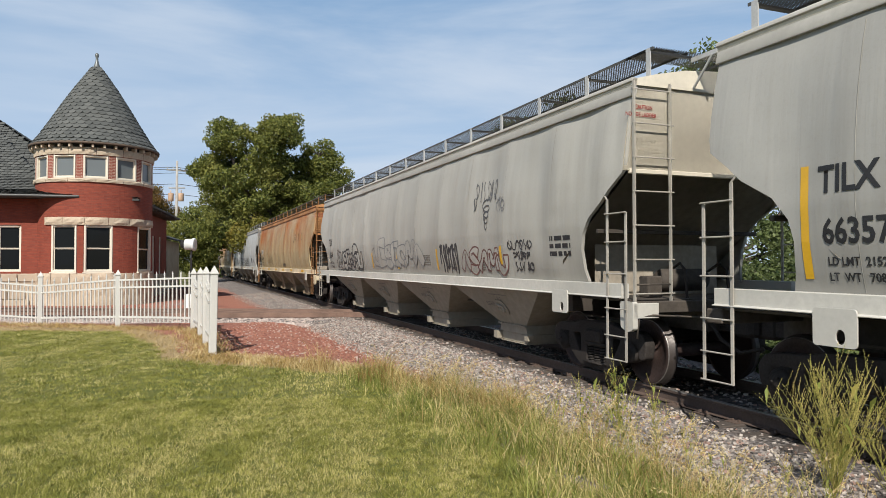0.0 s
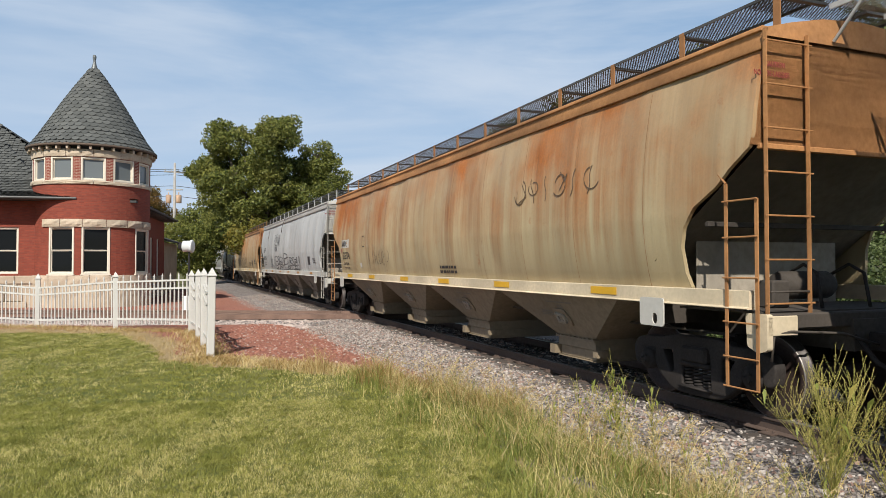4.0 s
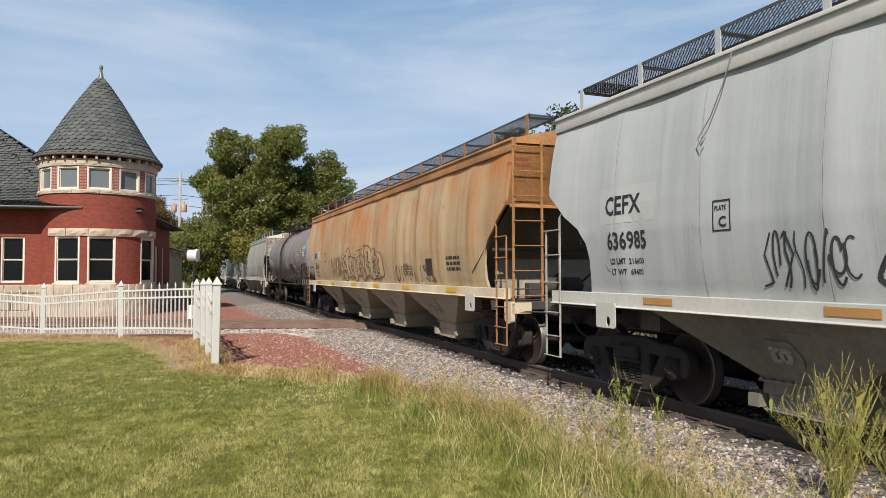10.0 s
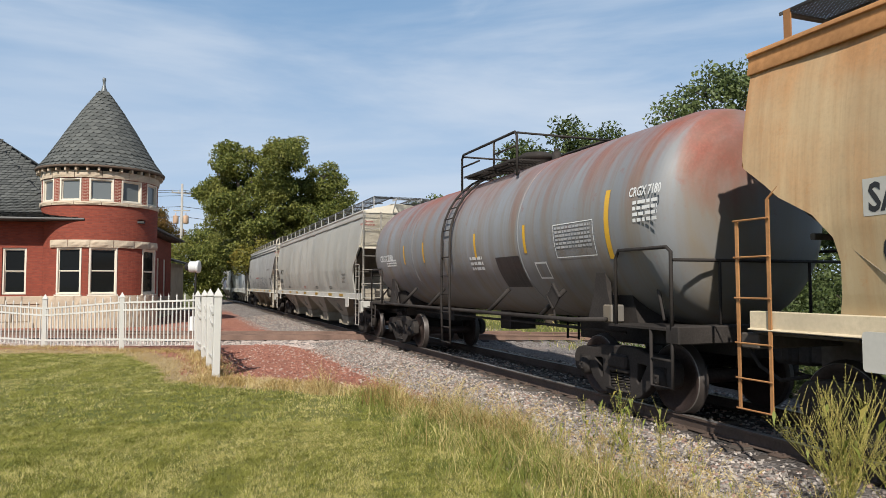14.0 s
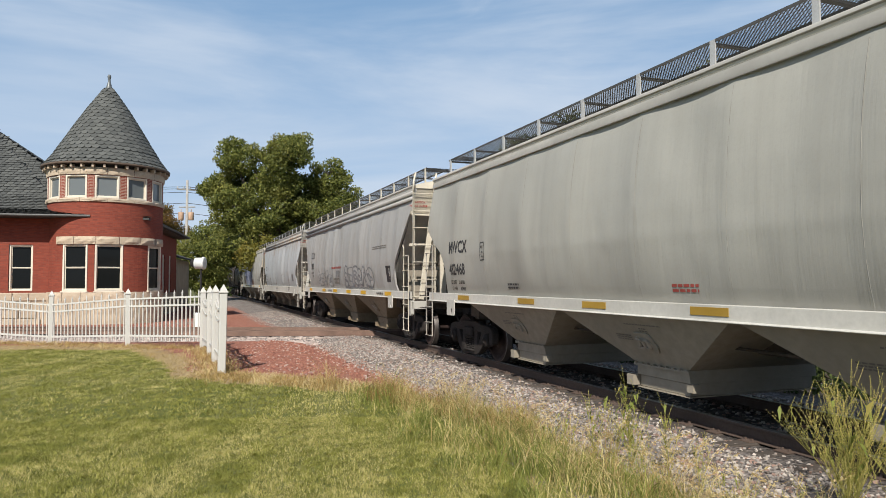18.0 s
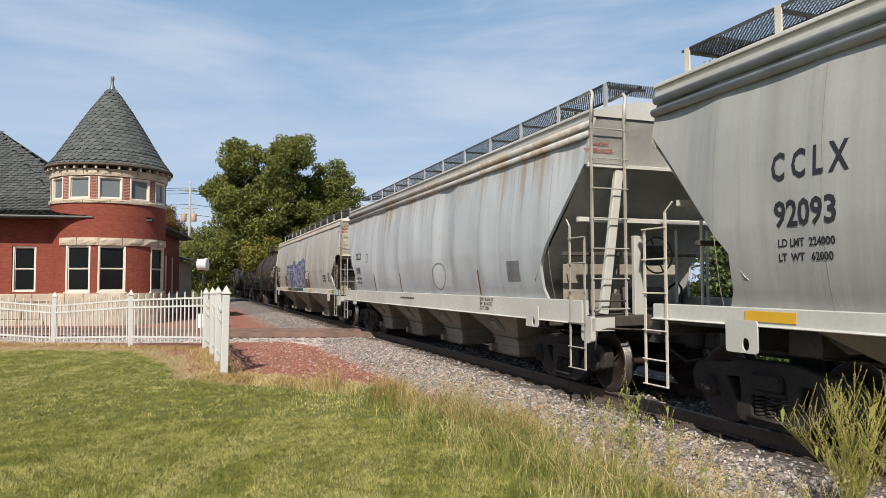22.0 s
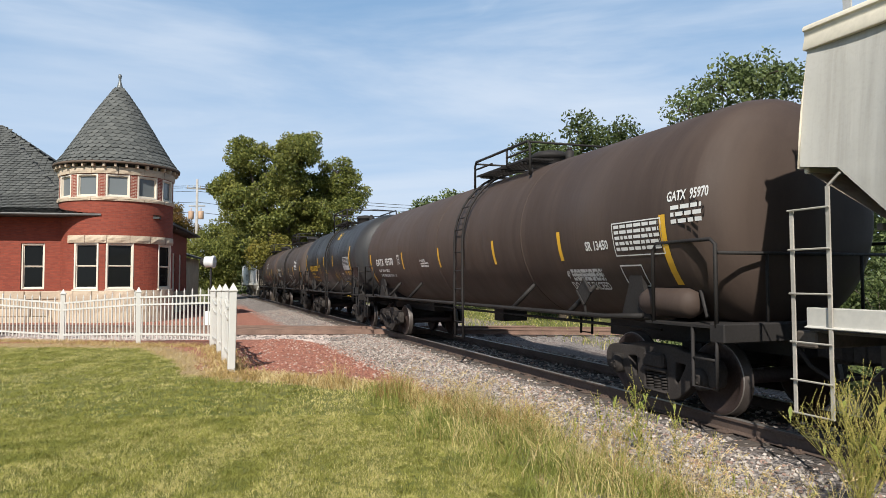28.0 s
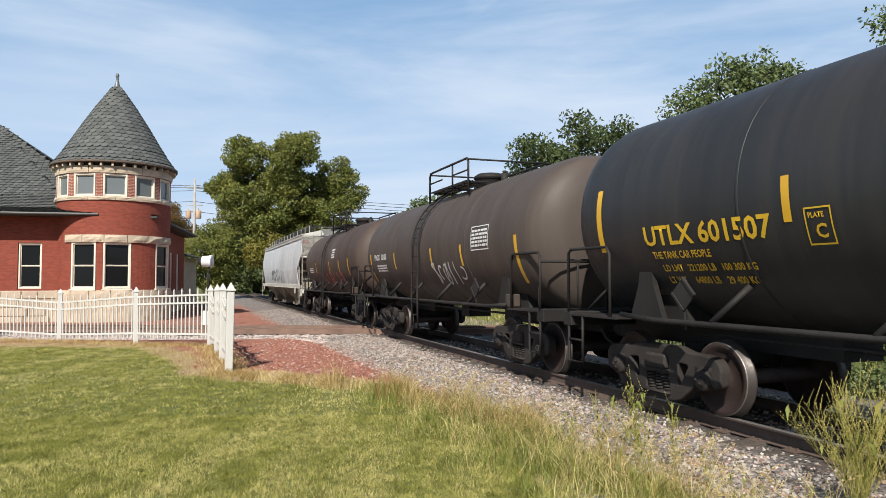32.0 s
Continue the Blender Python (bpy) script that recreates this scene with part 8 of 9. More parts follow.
def utility_pole():
    wood = plain("weathered_pole", (0.33, 0.315, 0.29), 0.9, 0, 0.3, 4, 0.5)
    tank_paint = plain("rusty_transformer", (0.45, 0.30, 0.20), 0.7, 0, 0.4, 6, 0.3)
    y = 75.0
    x = (312 - 784) / 1225 * y
    pole = empty("utility_pole", pose(x, y, -0.4))
    tagged(pole, "grey wooden utility pole with two rusty transformers", "utility pole")
    bm = bmesh.new()
    tube(bm, [(0, 0, 0), (0, 0, 6), (0, 0, 13.2)], 0.15, 12, (0.19, 0.16, 0.12))
    part("pole", smooth(bm), wood, pole)
    bm = bmesh.new()
    bevelled_box(bm, -1.1, 1.1, -0.06, 0.06, 12.1, 12.25, 0.015, Matrix.Rotation(radians(35), 4, "Z"))
    part("crossarm", bm, wood, pole)
    bm = bmesh.new()
    bevelled_box(bm, -0.9, 0.9, -0.06, 0.06, 10.2, 10.32, 0.015)
    part("crossarm", bm, wood, pole)
    for dx in (-0.55, 0.55):
        bm = bmesh.new()
        turned(bm, [(0.26, 0.1), (0.29, 0.15), (0.29, 0.9), (0.26, 0.97), (0.1, 1.0)], 18, "z", Matrix.Translation((dx, -0.25, 8.7)))
        rod(bm, (dx, -0.25, 9.7), (dx, -0.25, 10.0), 0.05, 8)
        part("transformer", smooth(bm), tank_paint, pole, "rusty cylindrical transformer")
    for dx in (-1.0, -0.35, 0.35, 1.0):
        bm = bmesh.new()
        turned(bm, [(0.03, 12.25), (0.06, 12.30), (0.05, 12.36), (0.06, 12.42), (0.03, 12.48)], 10, "z", Matrix.Translation((dx * 0.82, dx * 0.57, 0)))
        part("insulator", bm, LIGHT_STEEL, pole)
    cable = plain("black_cable", (0.02, 0.02, 0.02), 0.6, 0, 0.1)
    wires = empty("power_lines")
    tagged(wires, "black overhead power lines strung from the pole", "cable")
    for k, (z0, z1) in enumerate(((12.1, 11.9), (11.9, 11.3), (11.5, 10.9), (10.3, 9.3), (9.2, 8.1))):
        bm = bmesh.new()
        a, b = Vector((x, y, z0)), Vector((26.0, 96.0 + k * 0.3, z1))
        pts = []
        for i in range(17):
            u = i / 16
            p = a.lerp(b, u)
            p.z -= 1.3 * 4 * u * (1 - u)
            pts.append(p)
        tube(bm, pts, 0.03, 5)
        part("wire", bm, cable, wires)
        bm = bmesh.new()
        b = Vector((-80.0, 62.0, z1 + 0.5))
        tube(bm, [a.lerp(b, i / 10) + Vector((0, 0, -0.8 * 4 * (i / 10) * (1 - i / 10))) for i in range(11)], 0.025, 5)
        part("wire", bm, cable, wires)


utility_pole()


def signal():
    """A shrouded round signal lamp on a thin mast beside the depot."""
    y = 28.0
    x = (336 - 784) / 1225 * y
    z = EYE + (466 - 433) / 1225 * y
    thing = empty("signal_lamp", pose(x, y, 0))
    tagged(thing, "silver drum-shaped signal lamp on a thin mast", "signal")
    silver = plain("silver_paint", (0.68, 0.68, 0.66), 0.4, 0.1, 0.1, 4, 0.05)
    bm = bmesh.new()
    turned(bm, [(0.064, -0.39), (0.153, -0.32), (0.19, -0.22), (0.21, -0.18)], 24, "x", Matrix.Translation((0, 0, z)))
    part("hood", smooth(bm), BLACK_STEEL, thing)
    bm = bmesh.new()
    turned(bm, [(0.06, -0.19), (0.225, -0.17), (0.225, 0.11), (0.255, 0.12), (0.255, 0.20), (0.21, 0.215), (0.03, 0.225)], 24, "x", Matrix.Translation((0, 0, z)))
    part("lamp_drum", smooth(bm), silver, thing)
    bm = bmesh.new()
    rod(bm, (0.06, 0, -0.5), (0.06, 0, z - 0.2), 0.04, 10)
    part("mast", bm, BLACK_STEEL, thing)
    bm = bmesh.new()
    bevelled_box(bm, -0.16, 0.28, -0.16, 0.16, -0.5, 0.45, 0.02)
    part("relay_box", bm, silver, thing)


signal()

# ---- trees ----


def leaf_material(name, dark, pale, autumn=(0.22, 0.15, 0.03), share=0.12):
    k = Nodes(name)
    r = k.island()
    co = k.coord()
    big = k.noise(co, 0.35, 3, 0.55)
    c = k.mix(r, dark, pale)
    c = k.mix(k.math("MULTIPLY", k.span(big, 0.50, 0.72), share * 4), c, autumn)
    k.put(k.bsdf.inputs["Subsurface Weight"], 0.0)
    tr = k.n.new("ShaderNodeBsdfTranslucent")
    k.l.new(c, tr.inputs["Color"])
    k.done(c, 0.55, 0, 0.3)
    mix = k.n.new("ShaderNodeMixShader")
    mix.inputs[0].default_value = 0.28
    k.l.new(k.bsdf.outputs[0], mix.inputs[1])
    k.l.new(tr.outputs[0], mix.inputs[2])
    k.l.new(mix.outputs[0], k.n["Material Output"].inputs["Surface"])
    return k.mat


LEAF_OAK = leaf_material("oak_leaves", (0.046, 0.068, 0.015), (0.225, 0.235, 0.052), (0.22, 0.19, 0.04), 0.12)
LEAF_DARK = leaf_material("dark_leaves", (0.036, 0.056, 0.018), (0.105, 0.135, 0.042), (0.11, 0.10, 0.03), 0.06)
LEAF_ASH = leaf_material("ash_leaves", (0.060, 0.088, 0.028), (0.16, 0.20, 0.075), (0.14, 0.13, 0.045), 0.06)
LEAF_YELLOW = leaf_material("yellowing_leaves", (0.10, 0.105, 0.02), (0.22, 0.19, 0.035), (0.25, 0.17, 0.03), 0.2)
LEAF_RUSSET = leaf_material("russet_leaves", (0.10, 0.075, 0.02), (0.19, 0.125, 0.035), (0.22, 0.10, 0.03), 0.2)
BARK = plain("tree_bark", (0.085, 0.066, 0.050), 0.95, 0, 0.35, 4, 0.9, 0.02)


def leaves(rng, centres, radii, per, size, flat=0.75):
    """Leaf quads scattered through the shells of many small clumps."""
    out = []
    for c, r in zip(centres, radii):
        n = int(4.0 * per * r * r)
        d = rng.normal(size=(n, 3))
        d /= np.linalg.norm(d, axis=1)[:, None]
        p = c + d * (r * rng.uniform(0.35, 1.0, (n, 1)) ** 0.6) * np.array([1, 1, flat])
        a = rng.normal(size=(n, 3))
        a /= np.linalg.norm(a, axis=1)[:, None]
        b = np.cross(a, d + rng.normal(size=(n, 3)) * 0.6)
        b /= np.linalg.norm(b, axis=1)[:, None] + 1e-9
        s = 0.72 * size * rng.uniform(0.6, 1.3, (n, 1))
        out.append(np.stack([p - a * s, p + b * s * 0.55, p + a * s, p - b * s * 0.55], 1))
    return np.concatenate(out)


def tree(x, y, base, lumps, trunk_r, leaf, label, seed, per=60.0, size=0.16, name="tree", clump=(0.55, 1.1), fill=1.0):
    """lumps: the crown's big masses as (dx, dy, z, radius); each is made of small leafy clumps on limbs."""
    rng = np.random.default_rng(seed)
    thing = empty(name, pose(x, y, base))
    tagged(thing, label, "tree" if name == "tree" else "bush")
    bm = bmesh.new()
    low = min(l[2] - l[3] for l in lumps)
    topz = max(l[2] for l in lumps)
    fork = max(0.4, low + 0.15 * (topz - low))
    mid = np.mean([[l[0], l[1]] for l in lumps], axis=0)
    tube(bm, [(0, 0, -0.3), (0.05, 0, fork * 0.5), (mid[0] * 0.2, mid[1] * 0.2, fork)], trunk_r, 10, (trunk_r * 1.25, trunk_r, trunk_r * 0.8))
    centres, radii = [], []
    for dx, dy, z, r in lumps:
        a, b = Vector((mid[0] * 0.2, mid[1] * 0.2, fork * rng.uniform(0.75, 1.0))), Vector((dx, dy, z))
        bend = a.lerp(b, 0.5) + Vector((rng.uniform(-0.4, 0.4), rng.uniform(-0.4, 0.4), -0.1 * (b - a).length))
        tube(bm, [a, a.lerp(bend, 0.6), bend, b], trunk_r, 7, (trunk_r * 0.5, trunk_r * 0.4, trunk_r * 0.3, trunk_r * 0.1))
        n = max(4, int(fill * 9.0 * (r / clump[1]) ** 2))
        for _ in range(n):
            d = rng.normal(size=3)
            d /= np.linalg.norm(d)
            p = np.array([dx, dy, z]) + d * r * rng.uniform(0.55, 1.02) * np.array([1, 1, 0.85])
            centres.append(p)
            radii.append(rng.uniform(*clump))
            if rng.random() < 0.3:
                tube(bm, [b.lerp(Vector(p), 0.1), b.lerp(Vector(p), 0.6) + Vector((0, 0, 0.1)), Vector(p)], 0.03, 5, (trunk_r * 0.14, trunk_r * 0.08, 0.01))
    part("trunk", smooth(bm), BARK, thing)
    part("crown", quads("crown", leaves(rng, centres, radii, per, size), leaf), None, thing)
    return thing


def at(px, py, depth):
    """World x and z of a sight line at a depth; sight lines are given on the view straight ahead."""
    return (px - 784) / 1225 * depth, EYE + (466 - py) / 1225 * depth


def crown(depth, blobs, spread=0.8):
    """Crown masses from sight lines (x, y, radius) at a depth, with some front-to-back spread."""
    rnd = random.Random(int(depth * 10) + len(blobs))
    x0 = (blobs[0][0] - 784) / 1225 * depth
    res = []
    for px, py, pr in blobs:
        x, z = at(px, py, depth)
        r = pr / 1225 * depth
        res.append((x - x0, rnd.uniform(-1, 1) * spread * r * 1.5, z, r))
    return x0, res


def woods():
    x, lumps = crown(62, [(470, 330, 62), (396, 228, 22), (432, 240, 20), (350, 290, 18), (492, 218, 26), (405, 250, 28), (430, 290, 40), (510, 240, 36), (560, 265, 36), (575, 310, 34), (520, 300, 50), (370, 290, 36), (400, 330, 44), (560, 345, 36), (440, 370, 50), (510, 370, 44), (480, 270, 40)])
    tree(x, 62, -0.3, lumps, 0.5, LEAF_OAK, "large oak tree turning yellow-green behind the railway", 1, 85, 0.16, clump=(0.5, 1.05))
    x, lumps = crown(70, [(345, 385, 36), (330, 420, 34), (365, 430, 40), (390, 400, 40), (350, 455, 34)])
    tree(x, 70, -0.3, lumps, 0.35, LEAF_OAK, "green tree behind the depot's far end", 2, 70, 0.15, clump=(0.6, 1.1))
    x, lumps = crown(85, [(282, 375, 26), (268, 345, 22), (285, 415, 24), (262, 330, 14)])
    tree(x, 85, -0.3, lumps, 0.3, LEAF_RUSSET, "russet autumn tree beyond the depot", 3, 50, 0.17, clump=(0.7, 1.1))
    x, lumps = crown(58, [(452, 398, 22), (440, 425, 26), (470, 420, 24), (425, 410, 14)])
    tree(x, 58, -0.3, lumps, 0.2, LEAF_YELLOW, "small yellow-green tree beside the track", 4, 40, 0.18, clump=(0.5, 0.9))
    for i, (dep, blobs, leaf) in enumerate((
            (95, [(395, 440, 34), (420, 455, 30), (370, 470, 24), (440, 470, 22)], LEAF_DARK),
            (120, [(405, 380, 30), (380, 420, 34), (430, 430, 32), (420, 400, 26)], LEAF_DARK),
            (130, [(480, 440, 40), (530, 430, 40), (580, 440, 40), (640, 450, 36)], LEAF_DARK))):
        x, lumps = crown(dep, blobs)
        tree(x, dep, -0.3, lumps, 0.3, leaf, "dark green tree in the distance", 20 + i, 20, 0.35, clump=(1.0, 1.8))
    # beyond the line, seen over and between the cars
    x, lumps = crown(34, [(965, 215, 46), (1005, 188, 40), (920, 232, 40), (893, 262, 26), (1045, 215, 44), (985, 270, 60), (1075, 200, 30), (940, 330, 60), (1050, 340, 60), (960, 420, 60), (1060, 430, 60)])
    tree(x, 34, -0.4, lumps, 0.25, LEAF_DARK, "dark green tree beyond the railway", 5, 60, 0.13, clump=(0.35, 0.8))
    x, lumps = crown(30, [(1235, 125, 50), (1175, 165, 42), (1300, 105, 44), (1350, 98, 38), (1400, 125, 44), (1300, 220, 70), (1180, 250, 50), (1400, 260, 70), (1250, 330, 70), (1370, 350, 70), (1200, 420, 70), (1320, 430, 80), (1430, 430, 80), (1480, 330, 80)])
    tree(x, 30, -0.4, lumps, 0.3, LEAF_ASH, "tall leafy tree beyond the railway", 6, 60, 0.13, clump=(0.35, 0.8))
    x, lumps = crown(60, [(735, 335, 30), (775, 325, 26), (760, 360, 34), (700, 350, 24), (800, 345, 26), (740, 400, 40)])
    tree(x, 60, -0.4, lumps, 0.3, LEAF_ASH, "pale green tree in the distance", 7, 34, 0.2, clump=(0.5, 1.0))
    x, lumps = crown(22, [(1600, 60, 70), (1560, 10, 60), (1640, 120, 80), (1700, 40, 90), (1620, 260, 80), (1720, 220, 100), (1600, 380, 90), (1700, 420, 110), (1540, 450, 80)])
    tree(x, 22, -0.4, lumps, 0.3, LEAF_ASH, "tall tree beyond the railway, partly in view", 8, 70, 0.11, clump=(0.3, 0.6))
    # undergrowth along the far side
    rnd = random.Random(9)
    for i in range(22):
        s, d = 4.0 + i * 0.50 + rnd.uniform(-0.3, 0.3), rnd.uniform(3.7, 6.4)
        p = on_track(s, d)
        r = rnd.uniform(0.40, 0.62) + (0.35 if d > 5 else 0.0)
        tree(p.x, p.y, -0.45, [(0, 0, r * 0.7, r), (r * 0.8, 0.2, r * 0.6, r * 0.8), (-r * 0.7, -0.2, r * 0.5, r * 0.7)], 0.04, LEAF_DARK if i % 2 else LEAF_ASH, "low green bush beyond the track", 40 + i, 90, 0.065, name="bush", clump=(0.22, 0.42))
    for i in range(7):
        p = on_track(4.0 + i * 2.2, 11.5 + rnd.uniform(-1, 1))
        r = rnd.uniform(1.3, 1.8)
        tree(p.x, p.y, -0.45, [(0, 0, r * 0.8, r), (r * 0.8, 0.3, r * 1.2, r * 0.9), (-r * 0.8, -0.3, r * 0.7, r * 0.9)], 0.08, LEAF_DARK, "dense green shrub beyond the track", 60 + i, 55, 0.09, name="bush", clump=(0.35, 0.7))
    for i in range(10):
        p = on_track(26.0 + i * 6.0, 14.0 + rnd.uniform(-3, 3))
        r = rnd.uniform(1.2, 2.2)
        tree(p.x, p.y, -0.45, [(0, 0, r * 0.8, r), (r, 0.3, r * 0.7, r * 0.8), (-r, -0.3, r * 0.6, r * 0.8)], 0.1, LEAF_DARK, "rounded green bush beyond the track", 70 + i, 50, 0.12, name="bush", clump=(0.4, 0.8))


woods()


def far_house():
    d = 150.0
    x = (397 - 784) / 1225 * d
    house = empty("far_house", pose(x, d, -0.3, 0, 0, 20))
    tagged(house, "small white house with grey roof in the distance", "house")
    siding = plain("white_siding", (0.62, 0.64, 0.66), 0.7, 0, 0.08)
    bm = bmesh.new()
    bevelled_box(bm, -2.2, 2.2, -3, 3, 0, 3.0, 0.02)
    part("wall", bm, siding, house)
    bm = bmesh.new()
    prism(bm, [(-2.6, 2.9), (2.6, 2.9), (0, 4.9)], -3.3, 3.3)
    part("roof", bm, plain("grey_roofing", (0.28, 0.30, 0.32), 0.8, 0, 0.15), house)
    for wx in (-1.1, 1.1):
        bm = bmesh.new()
        bevelled_box(bm, wx - 0.45, wx + 0.45, -3.06, -3.0, 1.0, 2.2, 0.02)
        part("window", bm, GLASS_DARK, house)
    car = empty("parked_car", pose((420 - 784) / 1225 * 140, 140, -0.3, 0, 0, 10))
    tagged(car, "white car parked in the distance", "car")
    paint = plain("white_car_body", (0.7, 0.7, 0.72), 0.3, 0, 0.05)
    bm = bmesh.new()
    prism(bm, rounded([(-2.2, 0.35), (2.2, 0.35), (2.2, 0.85), (1.2, 0.95), (0.6, 1.45), (-1.2, 1.45), (-1.9, 0.95), (-2.2, 0.85)], 0.15), -0.85, 0.85)
    part("body", bm, paint, car)
    bm = bmesh.new()
    prism(bm, [(0.55, 0.97), (0.95, 0.97), (0.5, 1.38), (-1.1, 1.38), (-1.6, 0.97)], -0.87, 0.87)
    part("glass", bm, GLASS_DARK, car)
    for wx in (-1.35, 1.35):
        for wy in (-0.8, 0.8):
            bm = bmesh.new()
            turned(bm, [(0.18, -0.1), (0.33, -0.1), (0.33, 0.1), (0.18, 0.1)], 16, "y", Matrix.Translation((wx, wy, 0.33)))
            part("wheel", bm, BLACK_STEEL, car)


far_house()

# ---- grass, weeds and loose stone ----


def blade_material(name, dark, pale, straw, share):
    k = Nodes(name)
    r = k.island()
    co = k.coord()
    big = k.noise(co, 0.55, 4, 0.6)
    stripe = k.noise(k.place(co, (1.5, 0.10, 1), (0, 0, radians(-14))), 1.0, 2, 0.5)
    patch_n = k.noise(co, 2.4, 6, 0.72)
    c = k.mix(k.math("ADD", k.math("MULTIPLY", r, 0.45), k.span(patch_n, 0.36, 0.66, 0.0, 0.55)), dark, pale)
    some = k.math("LESS_THAN", k.math("FRACT", k.math("MULTIPLY", r, 13.7)), k.math("MULTIPLY", k.math("ADD", k.math("ADD", k.span(big, 0.35, 0.68, 0.0, 0.6), k.span(patch_n, 0.45, 0.66, -0.1, 0.5)), k.span(stripe, 0.40, 0.62, -0.3, 0.5)), share))
    c = k.mix(some, c, straw)
    tr = k.n.new("ShaderNodeBsdfTranslucent")
    k.l.new(c, tr.inputs["Color"])
    k.done(c, 0.6, 0, 0.25)
    mix = k.n.new("ShaderNodeMixShader")
    mix.inputs[0].default_value = 0.3
    k.l.new(k.bsdf.outputs[0], mix.inputs[1])
    k.l.new(tr.outputs[0], mix.inputs[2])
    k.l.new(mix.outputs[0], k.n["Material Output"].inputs["Surface"])
    return k.mat


LAWN_BLADE = blade_material("lawn_grass", (0.120, 0.138, 0.022), (0.40, 0.38, 0.095), (0.52, 0.455, 0.19), 0.55)
TALL_BLADE = blade_material("tall_grass", (0.075, 0.110, 0.022), (0.34, 0.345, 0.085), (0.56, 0.47, 0.20), 0.40)
STRAW_BLADE = blade_material("dry_grass", (0.29, 0.195, 0.072), (0.52, 0.385, 0.16), (0.56, 0.45, 0.23), 0.8)
RUSSET_BLADE = blade_material("russet_grass", (0.20, 0.125, 0.045), (0.44, 0.29, 0.10), (0.50, 0.38, 0.17), 0.7)
WEED_STEM = blade_material("weed_stems", (0.28, 0.27, 0.06), (0.44, 0.41, 0.11), (0.54, 0.43, 0.15), 0.5)
WEED_SEED = blade_material("weed_seed_heads", (0.30, 0.28, 0.07), (0.54, 0.47, 0.15), (0.68, 0.55, 0.22), 0.6)
WEED_LEAF = blade_material("weed_leaves", (0.12, 0.155, 0.03), (0.26, 0.28, 0.065), (0.33, 0.28, 0.07), 0.3)


def blades(rng, pts, height, width, lean=0.5, segments=2, droop=0.3):
    """Bent tapering grass blades on given feet, as loose faces."""
    n = len(pts)
    a = rng.uniform(0, 2 * np.pi, n)
    h = height * rng.uniform(0.45, 1.3, n)
    if height > 0.2:
        h = h * np.array([0.8 + 0.85 * noise.noise((p[0] * 1.9, p[1] * 1.9, 8)) for p in pts]) * np.where(rng.random(n) < 0.12, 1.5, 1.0)
    l = lean * h * rng.uniform(0.2, 1.1, n)
    w = width * rng.uniform(0.7, 1.3, n)
    tx, ty = np.cos(a), np.sin(a)
    f = rng.uniform(0, 2 * np.pi, n)
    sx, sy = np.cos(f) * w, np.sin(f) * w
    out = []
    prev = None
    for i in range(segments + 1):
        u = i / segments
        cx = pts[:, 0] + tx * l * u ** 1.7
        cy = pts[:, 1] + ty * l * u ** 1.7
        cz = pts[:, 2] + h * (u - droop * 0.5 * u ** 3)
        k = 1 - u ** 1.5 * 0.92
        now = (np.stack([cx - sx * k, cy - sy * k, cz], 1), np.stack([cx + sx * k, cy + sy * k, cz], 1))
        if prev is not None:
            out.append(np.stack([prev[0], prev[1], now[1], now[0]], 1))
        prev = now
    return np.stack(out, 1).reshape(-1, 4, 3)


def joined_blades(name, arr, segments, material, label, category="grass"):
    """Blades of some segments each, with their joints welded so that a blade is one island."""
    n = arr.shape[0] // segments
    v = arr.reshape(n, segments, 4, 3)
    verts = np.empty((n, 2 * (segments + 1), 3), dtype=np.float32)
    for i in range(segments):
        verts[:, 2 * i], verts[:, 2 * i + 1] = v[:, i, 0], v[:, i, 1]
    verts[:, 2 * segments], verts[:, 2 * segments + 1] = v[:, -1, 3], v[:, -1, 2]
    k = 2 * (segments + 1)
    quad = np.array([[2 * i, 2 * i + 1, 2 * i + 3, 2 * i + 2] for i in range(segments)])
    idx = (np.arange(n)[:, None, None] * k + quad[None]).reshape(-1)
    me = bpy.data.meshes.new(name)
    me.vertices.add(n * k)
    me.vertices.foreach_set("co", verts.ravel())
    me.loops.add(len(idx))
    me.loops.foreach_set("vertex_index", idx.astype(np.int32))
    me.polygons.add(n * segments)
    me.polygons.foreach_set("loop_start", np.arange(0, len(idx), 4, dtype=np.int32))
    me.update(calc_edges=True)
    me.materials.append(material)
    ob = new(name, me)
    tagged(ob, label, category, kind="stuff")
    return ob


def feet(rng, n, x0, x1, y0, y1, keep):
    xs, ys = rng.uniform(x0, x1, n), rng.uniform(y0, y1, n)
    return np.array([(x, y, ground_z(x, y) - 0.006) for x, y in zip(xs, ys) if keep(x, y)])


